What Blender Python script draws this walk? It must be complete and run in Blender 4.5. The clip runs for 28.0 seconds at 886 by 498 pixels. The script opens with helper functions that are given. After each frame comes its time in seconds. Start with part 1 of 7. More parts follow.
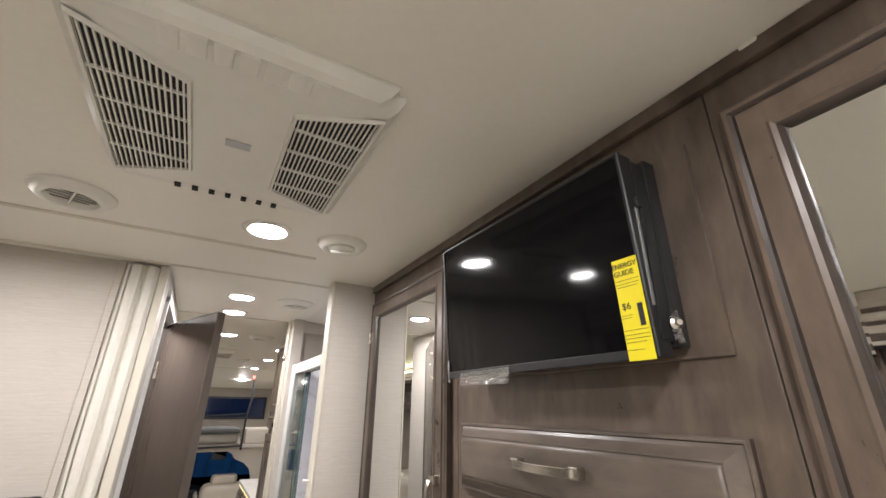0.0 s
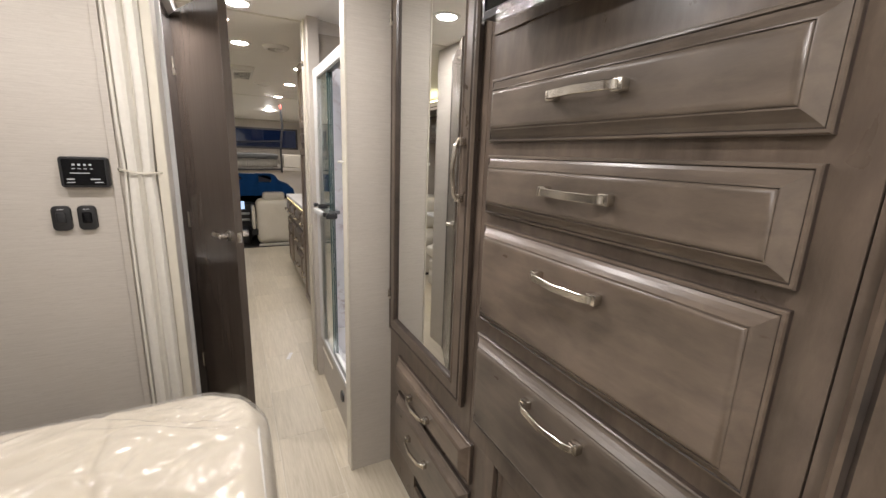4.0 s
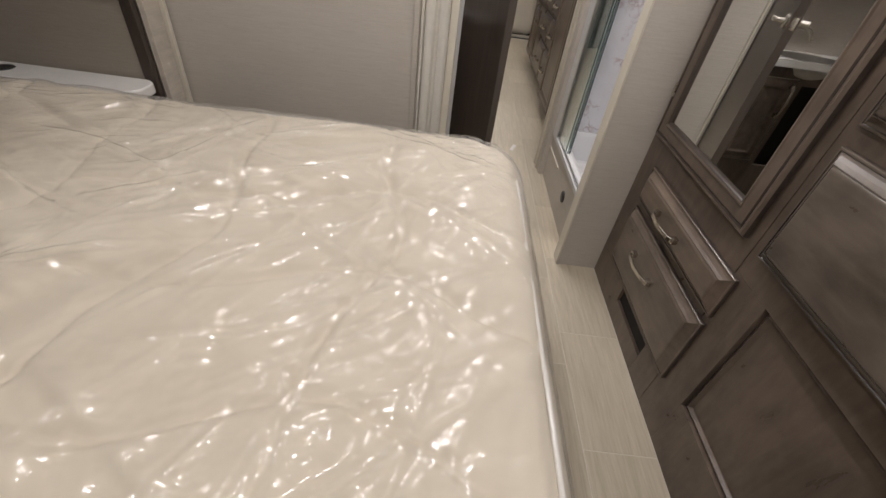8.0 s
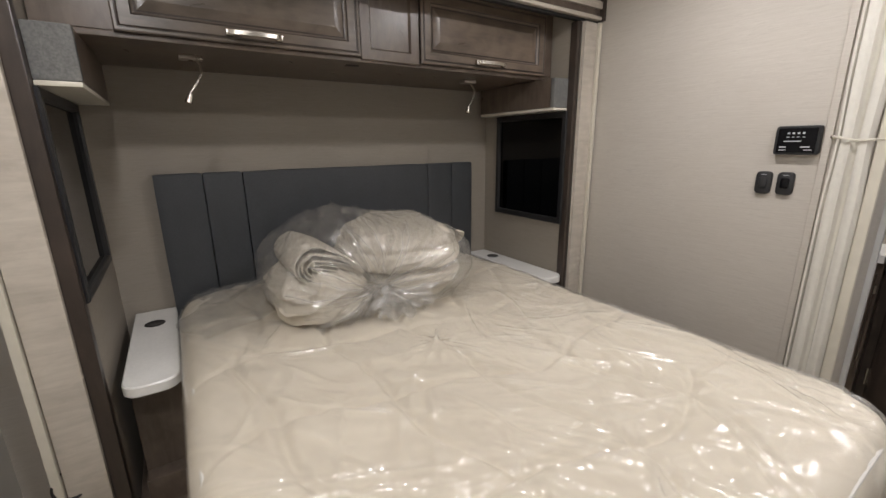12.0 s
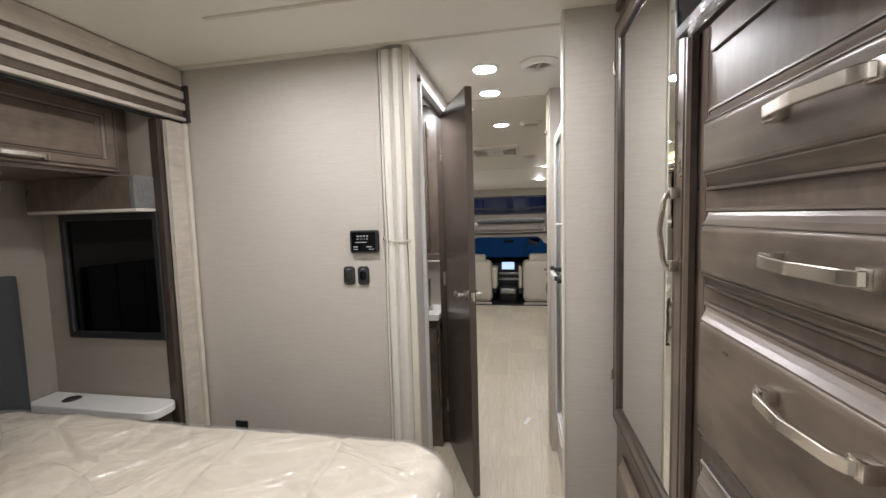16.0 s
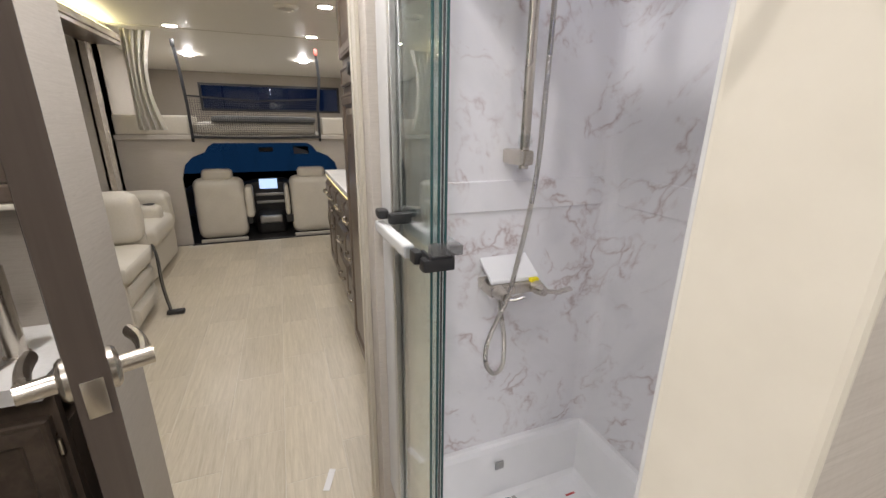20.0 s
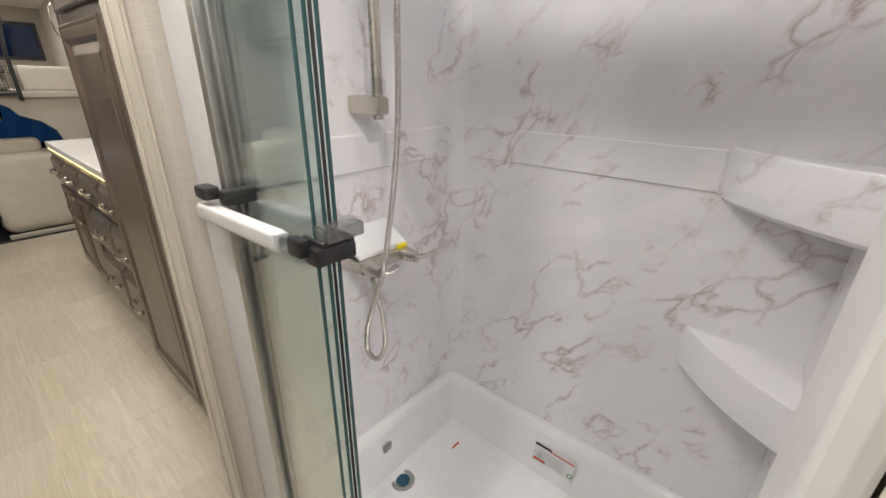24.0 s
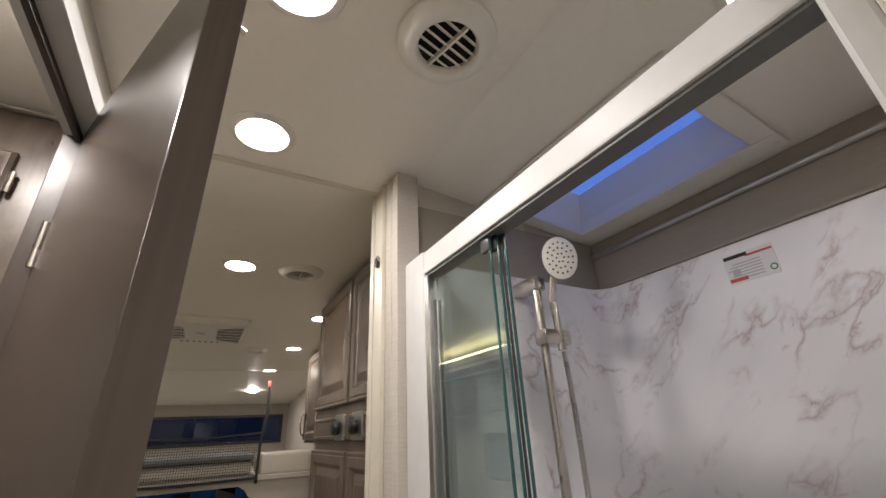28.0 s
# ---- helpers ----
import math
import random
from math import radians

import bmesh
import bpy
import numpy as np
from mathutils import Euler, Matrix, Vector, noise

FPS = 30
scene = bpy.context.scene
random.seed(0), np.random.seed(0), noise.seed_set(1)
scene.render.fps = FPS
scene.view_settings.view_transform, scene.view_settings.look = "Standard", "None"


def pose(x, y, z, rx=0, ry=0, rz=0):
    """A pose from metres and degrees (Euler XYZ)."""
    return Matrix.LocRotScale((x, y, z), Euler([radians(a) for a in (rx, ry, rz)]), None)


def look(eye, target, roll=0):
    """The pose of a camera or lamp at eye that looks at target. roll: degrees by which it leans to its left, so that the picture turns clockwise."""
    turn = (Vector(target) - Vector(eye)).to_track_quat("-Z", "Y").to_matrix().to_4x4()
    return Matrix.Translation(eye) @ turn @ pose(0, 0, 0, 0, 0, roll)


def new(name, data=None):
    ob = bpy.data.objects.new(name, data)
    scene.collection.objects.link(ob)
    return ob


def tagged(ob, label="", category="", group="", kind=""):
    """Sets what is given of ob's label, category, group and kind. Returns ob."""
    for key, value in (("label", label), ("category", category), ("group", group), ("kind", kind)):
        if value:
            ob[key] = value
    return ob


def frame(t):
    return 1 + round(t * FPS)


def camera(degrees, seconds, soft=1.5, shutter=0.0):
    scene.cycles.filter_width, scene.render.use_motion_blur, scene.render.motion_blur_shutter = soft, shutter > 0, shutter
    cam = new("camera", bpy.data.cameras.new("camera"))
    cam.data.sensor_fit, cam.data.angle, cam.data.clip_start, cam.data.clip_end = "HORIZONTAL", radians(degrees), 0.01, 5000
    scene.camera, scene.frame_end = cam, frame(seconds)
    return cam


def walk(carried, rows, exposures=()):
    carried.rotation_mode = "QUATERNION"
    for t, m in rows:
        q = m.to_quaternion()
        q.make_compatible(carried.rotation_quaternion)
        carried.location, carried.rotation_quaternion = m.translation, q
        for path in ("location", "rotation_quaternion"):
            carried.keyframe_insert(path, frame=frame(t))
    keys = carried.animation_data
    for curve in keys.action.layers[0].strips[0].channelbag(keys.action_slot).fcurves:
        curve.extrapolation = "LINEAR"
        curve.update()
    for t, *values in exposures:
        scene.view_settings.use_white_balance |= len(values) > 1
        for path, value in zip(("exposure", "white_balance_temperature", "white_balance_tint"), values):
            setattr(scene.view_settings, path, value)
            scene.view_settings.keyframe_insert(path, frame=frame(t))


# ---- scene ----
cam = camera(94.9, 28.0)
PATH = [
    (0, (0.016, 0.031, 1.63), (0.938, 1.647, 2.364), 0.6),
    (0.5, (0.02, 0.041, 1.613), (0.948, 1.697, 2.243), 0.7),
    (1, (0.027, 0.053, 1.593), (0.961, 1.747, 2.101), 0.8),
    (1.5, (0.028, 0.071, 1.57), (0.97, 1.794, 1.949), 1.0),
    (2, (0.034, 0.083, 1.545), (0.979, 1.83, 1.784), 1.1),
    (2.5, (0.041, 0.092, 1.516), (0.982, 1.855, 1.602), 1.2),
    (3, (0.045, 0.097, 1.487), (0.975, 1.866, 1.404), 1.3),
    (3.5, (0.045, 0.103, 1.454), (0.96, 1.863, 1.195), 1.6),
    (4, (0.049, 0.107, 1.42), (0.942, 1.84, 0.976), 2.1),
    (4.5, (0.053, 0.105, 1.373), (0.912, 1.799, 0.747), 2.8),
    (6.5, (0.025, 0.133, 1.259), (0.631, 1.684, 0.152), 5.5),
    (7, (-0.03, 0.134, 1.245), (0.463, 1.692, 0.093), 7.3),
    (7.5, (-0.103, 0.159, 1.241), (0.2, 1.72, 0.028), 7.5),
    (8, (-0.13, 0.196, 1.217), (-0.103, 1.75, -0.042), 7.7),
    (8.5, (-0.142, 0.199, 1.192), (-0.417, 1.704, -0.096), 8.6),
    (9, (-0.088, 0.202, 1.196), (-0.684, 1.588, -0.117), 7.4),
    (9.5, (-0.057, 0.157, 1.196), (-0.919, 1.411, -0.102), 5.8),
    (10, (-0.014, 0.111, 1.22), (-1.09, 1.247, -0.026), 3.9),
    (10.5, (0.045, 0.046, 1.218), (-1.204, 1.148, 0.111), 2.5),
    (11, (0.144, 0.107, 1.327), (-1.306, 1.065, 0.336), -1.3),
    (11.5, (0.156, 0.029, 1.316), (-1.403, 1.043, 0.578), -1.1),
    (13.5, (0.241, -0.016, 1.411), (-1.441, 1.056, 1.274), -3.1),
    (14, (0.251, 0.005, 1.405), (-1.327, 1.232, 1.329), -3.0),
    (14.5, (0.246, 0.026, 1.42), (-1.093, 1.51, 1.366), -2.9),
    (15, (0.267, 0.051, 1.435), (-0.765, 1.763, 1.375), -2.4),
    (15.5, (0.285, 0.086, 1.439), (-0.405, 1.961, 1.346), -2.1),
    (16, (0.284, 0.168, 1.424), (-0.091, 2.126, 1.268), -1.6),
    (16.5, (0.269, 0.322, 1.41), (0.132, 2.303, 1.171), -1.0),
    (17, (0.269, 0.491, 1.382), (0.299, 2.465, 1.065), -0.0),
    (17.5, (0.266, 0.661, 1.363), (0.38, 2.621, 0.979), 0.7),
    (18, (0.26, 0.908, 1.357), (0.399, 2.856, 0.926), 0.4),
    (18.5, (0.266, 1.091, 1.346), (0.43, 3.031, 0.888), 0.6),
    (19, (0.278, 1.319, 1.345), (0.52, 3.244, 0.861), 0.6),
    (19.5, (0.288, 1.495, 1.34), (0.682, 3.388, 0.827), 0.6),
    (20, (0.263, 1.631, 1.317), (0.958, 3.411, 0.725), 0.7),
    (20.5, (0.218, 1.755, 1.302), (1.218, 3.333, 0.587), 1.3),
    (21, (0.198, 1.826, 1.26), (1.392, 3.189, 0.412), 1.8),
    (21.5, (0.224, 1.884, 1.232), (1.504, 3.043, 0.222), 2.1),
    (23.5, (0.244, 1.863, 1.234), (1.596, 2.996, 0.291), 1.2),
    (24, (0.227, 1.837, 1.284), (1.645, 3.026, 0.526), 0.9),
    (24.5, (0.217, 1.822, 1.327), (1.688, 3.062, 0.78), 0.7),
    (25, (0.211, 1.82, 1.379), (1.714, 3.096, 1.04), 0.4),
    (25.5, (0.184, 1.807, 1.403), (1.715, 3.092, 1.342), -0.1),
    (26, (0.159, 1.804, 1.435), (1.693, 3.076, 1.603), -0.6),
    (26.5, (0.143, 1.791, 1.46), (1.634, 3.072, 1.828), -1.2),
    (27, (0.126, 1.767, 1.481), (1.527, 3.085, 2.031), -2.1),
    (27.5, (0.104, 1.75, 1.491), (1.366, 3.137, 2.188), -2.9),
    (28, (0.095, 1.751, 1.495), (1.016, 3.331, 2.306), -2.9),
]
EXPOSURES = [(0, 0.1, 6550, 11), (4.5, -0.02, 6750, 11), (7, -0.3, 6700, 12), (10, -0.38, 6600, 11), (11.5, -0.25, 6550, 10), (13.5, 0.0, 6400, 9), (17, 0.0, 6350, 10), (19, -0.1, 6350, 10), (20, 0.02, 6600, 10), (21.5, 0.18, 7000, 8), (24, 0.12, 6950, 8), (25, -0.18, 6950, 8.5), (26, -0.41, 6900, 9), (27, -0.58, 6950, 10), (28, -0.58, 6980, 11)]
walk(cam, [(t, look(eye, target, roll)) for t, eye, target, roll in PATH], EXPOSURES)


# ---- world and exposure ----
world = bpy.data.worlds.new("dusk")
scene.world = world
world.use_nodes = True
wn = world.node_tree.nodes
bg = wn["Background"]
bg.inputs["Color"].default_value = (0.07, 0.16, 0.55, 1)
bg.inputs["Strength"].default_value = 2.0
scene.view_settings.exposure = 0.0

LAMP_POWER = 315.0
HALL_POWER = 235.0
BATH_POWER = 420.0
SHOWER_FILL_POWER = 240.0


# ---- materials ----
def material(name, base=(0.5, 0.5, 0.5), rough=0.5, metal=0.0, **extra):
    m = bpy.data.materials.new(name)
    m.use_nodes = True
    b = m.node_tree.nodes["Principled BSDF"]
    b.inputs["Base Color"].default_value = (*base, 1)
    b.inputs["Roughness"].default_value = rough
    b.inputs["Metallic"].default_value = metal
    for key, value in extra.items():
        b.inputs[key.replace("_", " ")].default_value = value
    return m


def tex(m, scale=(1, 1, 1), coord="Object", turn=(0, 0, 0)):
    nt = m.node_tree
    tc, mp = nt.nodes.new("ShaderNodeTexCoord"), nt.nodes.new("ShaderNodeMapping")
    mp.inputs["Scale"].default_value = scale
    mp.inputs["Rotation"].default_value = turn
    nt.links.new(tc.outputs[coord], mp.inputs["Vector"])
    return mp.outputs["Vector"]


def noise_node(m, vec, scale, detail=4, rough=0.55, distort=0.0):
    nt = m.node_tree
    n = nt.nodes.new("ShaderNodeTexNoise")
    n.inputs["Scale"].default_value, n.inputs["Detail"].default_value = scale, detail
    n.inputs["Roughness"].default_value, n.inputs["Distortion"].default_value = rough, distort
    nt.links.new(vec, n.inputs["Vector"])
    return n.outputs["Fac"]


def ramp(m, fac, stops):
    nt = m.node_tree
    r = nt.nodes.new("ShaderNodeValToRGB")
    while len(r.color_ramp.elements) < len(stops):
        r.color_ramp.elements.new(0.5)
    for e, (pos, col) in zip(r.color_ramp.elements, stops):
        e.position = pos
        e.color = (*col, 1) if len(col) == 3 else (col[0], col[0], col[0], 1)
    nt.links.new(fac, r.inputs["Fac"])
    return r.outputs["Color"]


def mix(m, fac, a, b, kind="MIX"):
    nt = m.node_tree
    n = nt.nodes.new("ShaderNodeMix")
    n.data_type, n.blend_type = "RGBA", kind
    for sock, v in ((n.inputs[0], fac), (n.inputs[6], a), (n.inputs[7], b)):
        if isinstance(v, (int, float)):
            sock.default_value = v
        elif isinstance(v, tuple):
            sock.default_value = (*v, 1)
        else:
            nt.links.new(v, sock)
    return n.outputs[2]


def set_color(m, out):
    m.node_tree.links.new(out, m.node_tree.nodes["Principled BSDF"].inputs["Base Color"])


def set_rough(m, fac, lo, hi):
    nt = m.node_tree
    r = nt.nodes.new("ShaderNodeMapRange")
    r.inputs["To Min"].default_value, r.inputs["To Max"].default_value = lo, hi
    nt.links.new(fac, r.inputs["Value"])
    nt.links.new(r.outputs["Result"], nt.nodes["Principled BSDF"].inputs["Roughness"])


def set_bump(m, fac, strength=0.2, distance=0.002):
    nt = m.node_tree
    b = nt.nodes.new("ShaderNodeBump")
    b.inputs["Strength"].default_value, b.inputs["Distance"].default_value = strength, distance
    nt.links.new(fac, b.inputs["Height"])
    nt.links.new(b.outputs["Normal"], nt.nodes["Principled BSDF"].inputs["Normal"])


def object_random(m):
    return m.node_tree.nodes.new("ShaderNodeObjectInfo").outputs["Random"]


def wood(name, dark, light, rough=0.32, scale=(9, 9, 1.6), vary=0.0):
    """Stained maple: clouds of stain, wiped brush streaks along the grain, blotches and fine pores."""
    m = material(name, light, rough)
    mid = tuple((a + b) / 2 for a, b in zip(dark, light))
    pale = tuple(b * 1.12 for b in light)
    cloud = noise_node(m, tex(m, (2.2, 2.2, 1.6)), 2.2, 3, 0.5, 0.3)
    grain = noise_node(m, tex(m, scale), 5.0, 4, 0.55, 0.25)
    blotch = noise_node(m, tex(m, tuple(v * 0.5 + 3.0 for v in scale)), 2.6, 5, 0.6, 0.5)
    fine = noise_node(m, tex(m, tuple(v * 7 for v in scale)), 9.0, 3, 0.7)
    col = ramp(m, cloud, [(0.32, dark), (0.60, light)])
    col = mix(m, 0.34, col, ramp(m, grain, [(0.34, dark), (0.50, mid), (0.64, pale)]))
    col = mix(m, 0.30, col, ramp(m, blotch, [(0.36, dark), (0.62, pale)]))
    col = mix(m, 0.09, col, ramp(m, fine, [(0.3, dark), (0.7, pale)]))
    if vary:
        lo, hi = tuple(v * k for v, k in zip((1, 1, 1), (0.90, 0.92, 0.93))), (1.12, 1.06, 1.0)
        col = mix(m, 1.0, col, mix(m, object_random(m), lo, hi), "MULTIPLY")
    set_color(m, col)
    set_rough(m, blotch, rough - 0.06, rough + 0.08)
    set_bump(m, fine, 0.05, 0.0006)
    return m


def laminate(name, dark, light, rough):
    """Smooth printed wood with faint upright grain."""
    m = material(name, light, rough)
    grain = noise_node(m, tex(m, (30, 30, 1.0)), 3.0, 4, 0.55, 0.2)
    cloud = noise_node(m, tex(m, (3, 3, 1.2)), 2.0, 3, 0.5)
    set_color(m, mix(m, 0.4, ramp(m, grain, [(0.3, dark), (0.7, light)]), ramp(m, cloud, [(0.3, dark), (0.7, light)])))
    return m


def wallpaper(name, a, b, rough=0.75):
    m = material(name, a, rough)
    streak = noise_node(m, tex(m, (3, 3, 95)), 3.2, 5, 0.7, 0.3)
    weave = noise_node(m, tex(m, (160, 160, 40)), 3.0, 2, 0.6)
    blotch = noise_node(m, tex(m, (1.5, 1.5, 2.5)), 1.7, 3)
    dash = noise_node(m, tex(m, (16, 16, 300)), 2.0, 3, 0.6, 0.2)
    col = ramp(m, streak, [(0.3, a), (0.68, b)])
    patch = ramp(m, noise_node(m, tex(m, (5, 5, 22)), 2.2, 3, 0.6, 0.4), [(0.42, (0.06,)), (0.66, (0.55,))])
    col = mix(m, patch, col, ramp(m, dash, [(0.36, tuple(v * 0.80 for v in a)), (0.52, b)]))
    col = mix(m, 0.22, col, ramp(m, weave, [(0.3, a), (0.7, b)]))
    col = mix(m, 0.18, col, ramp(m, blotch, [(0.3, a), (0.7, b)]))
    set_color(m, col)
    set_bump(m, streak, 0.12, 0.0008)
    return m


def mottled(name, a, b, rough, scale=30, bump=0.0, metal=0.0, detail=5):
    m = material(name, a, rough, metal)
    n = noise_node(m, tex(m), scale, detail)
    big = noise_node(m, tex(m), scale / 14, 3)
    set_color(m, mix(m, 0.4, ramp(m, n, [(0.3, a), (0.7, b)]), ramp(m, big, [(0.3, a), (0.7, b)])))
    set_rough(m, big, rough * 0.85, min(1.0, rough * 1.15))
    if bump:
        set_bump(m, n, bump, 0.001)
    return m


WOOD = wood("stained_maple", (0.050, 0.038, 0.030), (0.160, 0.122, 0.094), 0.29)
WOOD_H = wood("stained_maple_flat", (0.062, 0.051, 0.042), (0.178, 0.142, 0.113), 0.29, (1.2, 8, 8), 1.0)
WOOD_V = wood("stained_maple_upright", (0.052, 0.040, 0.032), (0.162, 0.124, 0.096), 0.29, (8, 1.3, 8), 1.0)
WOOD_GLAZE = wood("dark_glaze", (0.022, 0.017, 0.014), (0.062, 0.046, 0.037), 0.32)
WOOD_DOOR = laminate("door_laminate", (0.074, 0.058, 0.048), (0.096, 0.077, 0.064), 0.25)
WOOD_TRIM = wood("greige_trim", (0.40, 0.355, 0.30), (0.56, 0.51, 0.44), 0.24, (9, 1.2, 12))
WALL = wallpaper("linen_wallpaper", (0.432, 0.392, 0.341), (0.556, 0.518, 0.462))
# Taupe, darkened further to carry the overhead cabinet's shade on the slide walls.
WALL_TAUPE_SHADE = wallpaper("taupe_and_shade_wallpaper", (0.272, 0.238, 0.196), (0.335, 0.299, 0.252))
CEILING = mottled("ceiling_vinyl", (0.77, 0.74, 0.665), (0.81, 0.78, 0.705), 0.42, 60, 0.04)
WHITE = mottled("white_plastic", (0.72, 0.70, 0.64), (0.77, 0.75, 0.69), 0.35, 25)
SHAFT = material("milky_acrylic", (0.74, 0.76, 0.80), 0.35, Transmission_Weight=0.03)
CREAM = mottled("cream_trim", (0.58, 0.54, 0.45), (0.66, 0.62, 0.525), 0.4, 20)
FRAME_WHITE = mottled("white_shower_frame", (0.56, 0.56, 0.55), (0.62, 0.62, 0.61), 0.48, 30)
ACRYLIC = mottled("white_acrylic", (0.83, 0.83, 0.83), (0.88, 0.88, 0.88), 0.16, 12)
COUNTER = mottled("white_solid_surface", (0.74, 0.73, 0.70), (0.82, 0.81, 0.78), 0.22, 90)
NICKEL = mottled("brushed_nickel", (0.56, 0.52, 0.46), (0.66, 0.62, 0.56), 0.27, 80, 0.0, 1.0)
RIBBED = mottled("ribbed_nickel", (0.56, 0.53, 0.48), (0.66, 0.63, 0.58), 0.28, 80, 0.0, 1.0)
band = RIBBED.node_tree.nodes.new("ShaderNodeTexWave")
band.bands_direction = "Z"
band.inputs["Scale"].default_value = 85.0
RIBBED.node_tree.links.new(tex(RIBBED), band.inputs["Vector"])
set_bump(RIBBED, band.outputs["Fac"], 0.9, 0.0015)
CHROME = material("chrome", (0.75, 0.75, 0.75), 0.12, 1.0)
ALU = mottled("grey_aluminium", (0.40, 0.40, 0.39), (0.5, 0.5, 0.49), 0.35, 60, 0.0, 1.0)
DARK_ALU = mottled("dark_anodised", (0.10, 0.10, 0.095), (0.14, 0.14, 0.13), 0.4, 60)
BLACK = mottled("black_plastic", (0.012, 0.012, 0.013), (0.02, 0.02, 0.021), 0.38, 40)
# Matte black; on most sheets it stands in for unlit depth.
BLACK_MATTE = mottled("matte_black_depth", (0.008, 0.008, 0.008), (0.014, 0.013, 0.012), 0.8, 20)
SCREEN = material("screen_glass", (0.004, 0.004, 0.005), 0.07, Specular_IOR_Level=0.2)
PRINT = material("pale_print", (0.45, 0.46, 0.47), 0.6)
INK = material("ink", (0.015, 0.015, 0.015), 0.6)
YELLOW = material("yellow_label", (0.85, 0.72, 0.01), 0.45)
MIRROR = material("mirror_silver", (0.86, 0.87, 0.86), 0.015, 1.0)
HEADBOARD = mottled("grey_vinyl", (0.042, 0.045, 0.049), (0.058, 0.062, 0.067), 0.5, 140, 0.12)
MATTRESS = mottled("cream_ticking", (0.57, 0.51, 0.41), (0.665, 0.61, 0.505), 0.75, 9)
QUILT = mottled("beige_comforter", (0.47, 0.425, 0.345), (0.60, 0.55, 0.46), 0.85, 40, 0.08)
LEATHER = mottled("ivory_leatherette", (0.56, 0.52, 0.44), (0.63, 0.59, 0.51), 0.45, 90, 0.15)
FABRIC = mottled("grey_tweed", (0.09, 0.09, 0.087), (0.20, 0.20, 0.19), 0.9, 160, 0.4)
CURTAIN = mottled("cream_curtain", (0.64, 0.61, 0.545), (0.71, 0.68, 0.61), 0.8, 60, 0.1)
BLIND = mottled("ivory_shade", (0.62, 0.59, 0.53), (0.68, 0.65, 0.58), 0.6, 50)
DASH = mottled("dashboard", (0.018, 0.017, 0.016), (0.035, 0.032, 0.03), 0.55, 60, 0.2)
CARPET = mottled("dark_floor_mat", (0.015, 0.014, 0.013), (0.03, 0.028, 0.026), 0.95, 150, 0.4)
BLUE_COVER = mottled("blue_windshield_drape", (0.004, 0.035, 0.16), (0.006, 0.05, 0.21), 0.55, 14, 0.2)
STEEL = mottled("sink_steel", (0.55, 0.54, 0.52), (0.66, 0.65, 0.63), 0.3, 60, 0.0, 1.0)
STICKER = material("white_sticker", (0.72, 0.71, 0.70), 0.4)
GREEN = material("green_print", (0.03, 0.22, 0.07), 0.5)
RED = material("red_print", (0.55, 0.08, 0.06), 0.5)
NET = material("black_net", (0.02, 0.02, 0.022), 0.8)
RUBBER = material("dark_gasket", (0.03, 0.03, 0.03), 0.6)
GROUT = mottled("pale_joint", (0.56, 0.52, 0.44), (0.62, 0.58, 0.5), 0.8, 80)


def glow(name, color, strength):
    m = material(name, color, 0.5)
    b = m.node_tree.nodes["Principled BSDF"]
    b.inputs["Emission Color"].default_value = (*color, 1)
    b.inputs["Emission Strength"].default_value = strength
    return m


LED = glow("led_lens", (1.0, 0.97, 0.985), LAMP_POWER)
LED_HALL = glow("led_lens_hall", (1.0, 0.97, 0.985), HALL_POWER)
LED_SHOWER_FILL = glow("led_lens_shower_fill", (1.0, 0.97, 0.985), SHOWER_FILL_POWER)
LED_BATH = glow("led_lens_bath", (1.0, 0.97, 0.985), BATH_POWER)
COVE = glow("cove_strip", (1.0, 0.92, 0.55), 14.0)
COUNTER_LED = glow("counter_led", (1.0, 0.80, 0.38), 2.2)
LCD = glow("dash_screen", (0.5, 0.68, 1.0), 1.1)


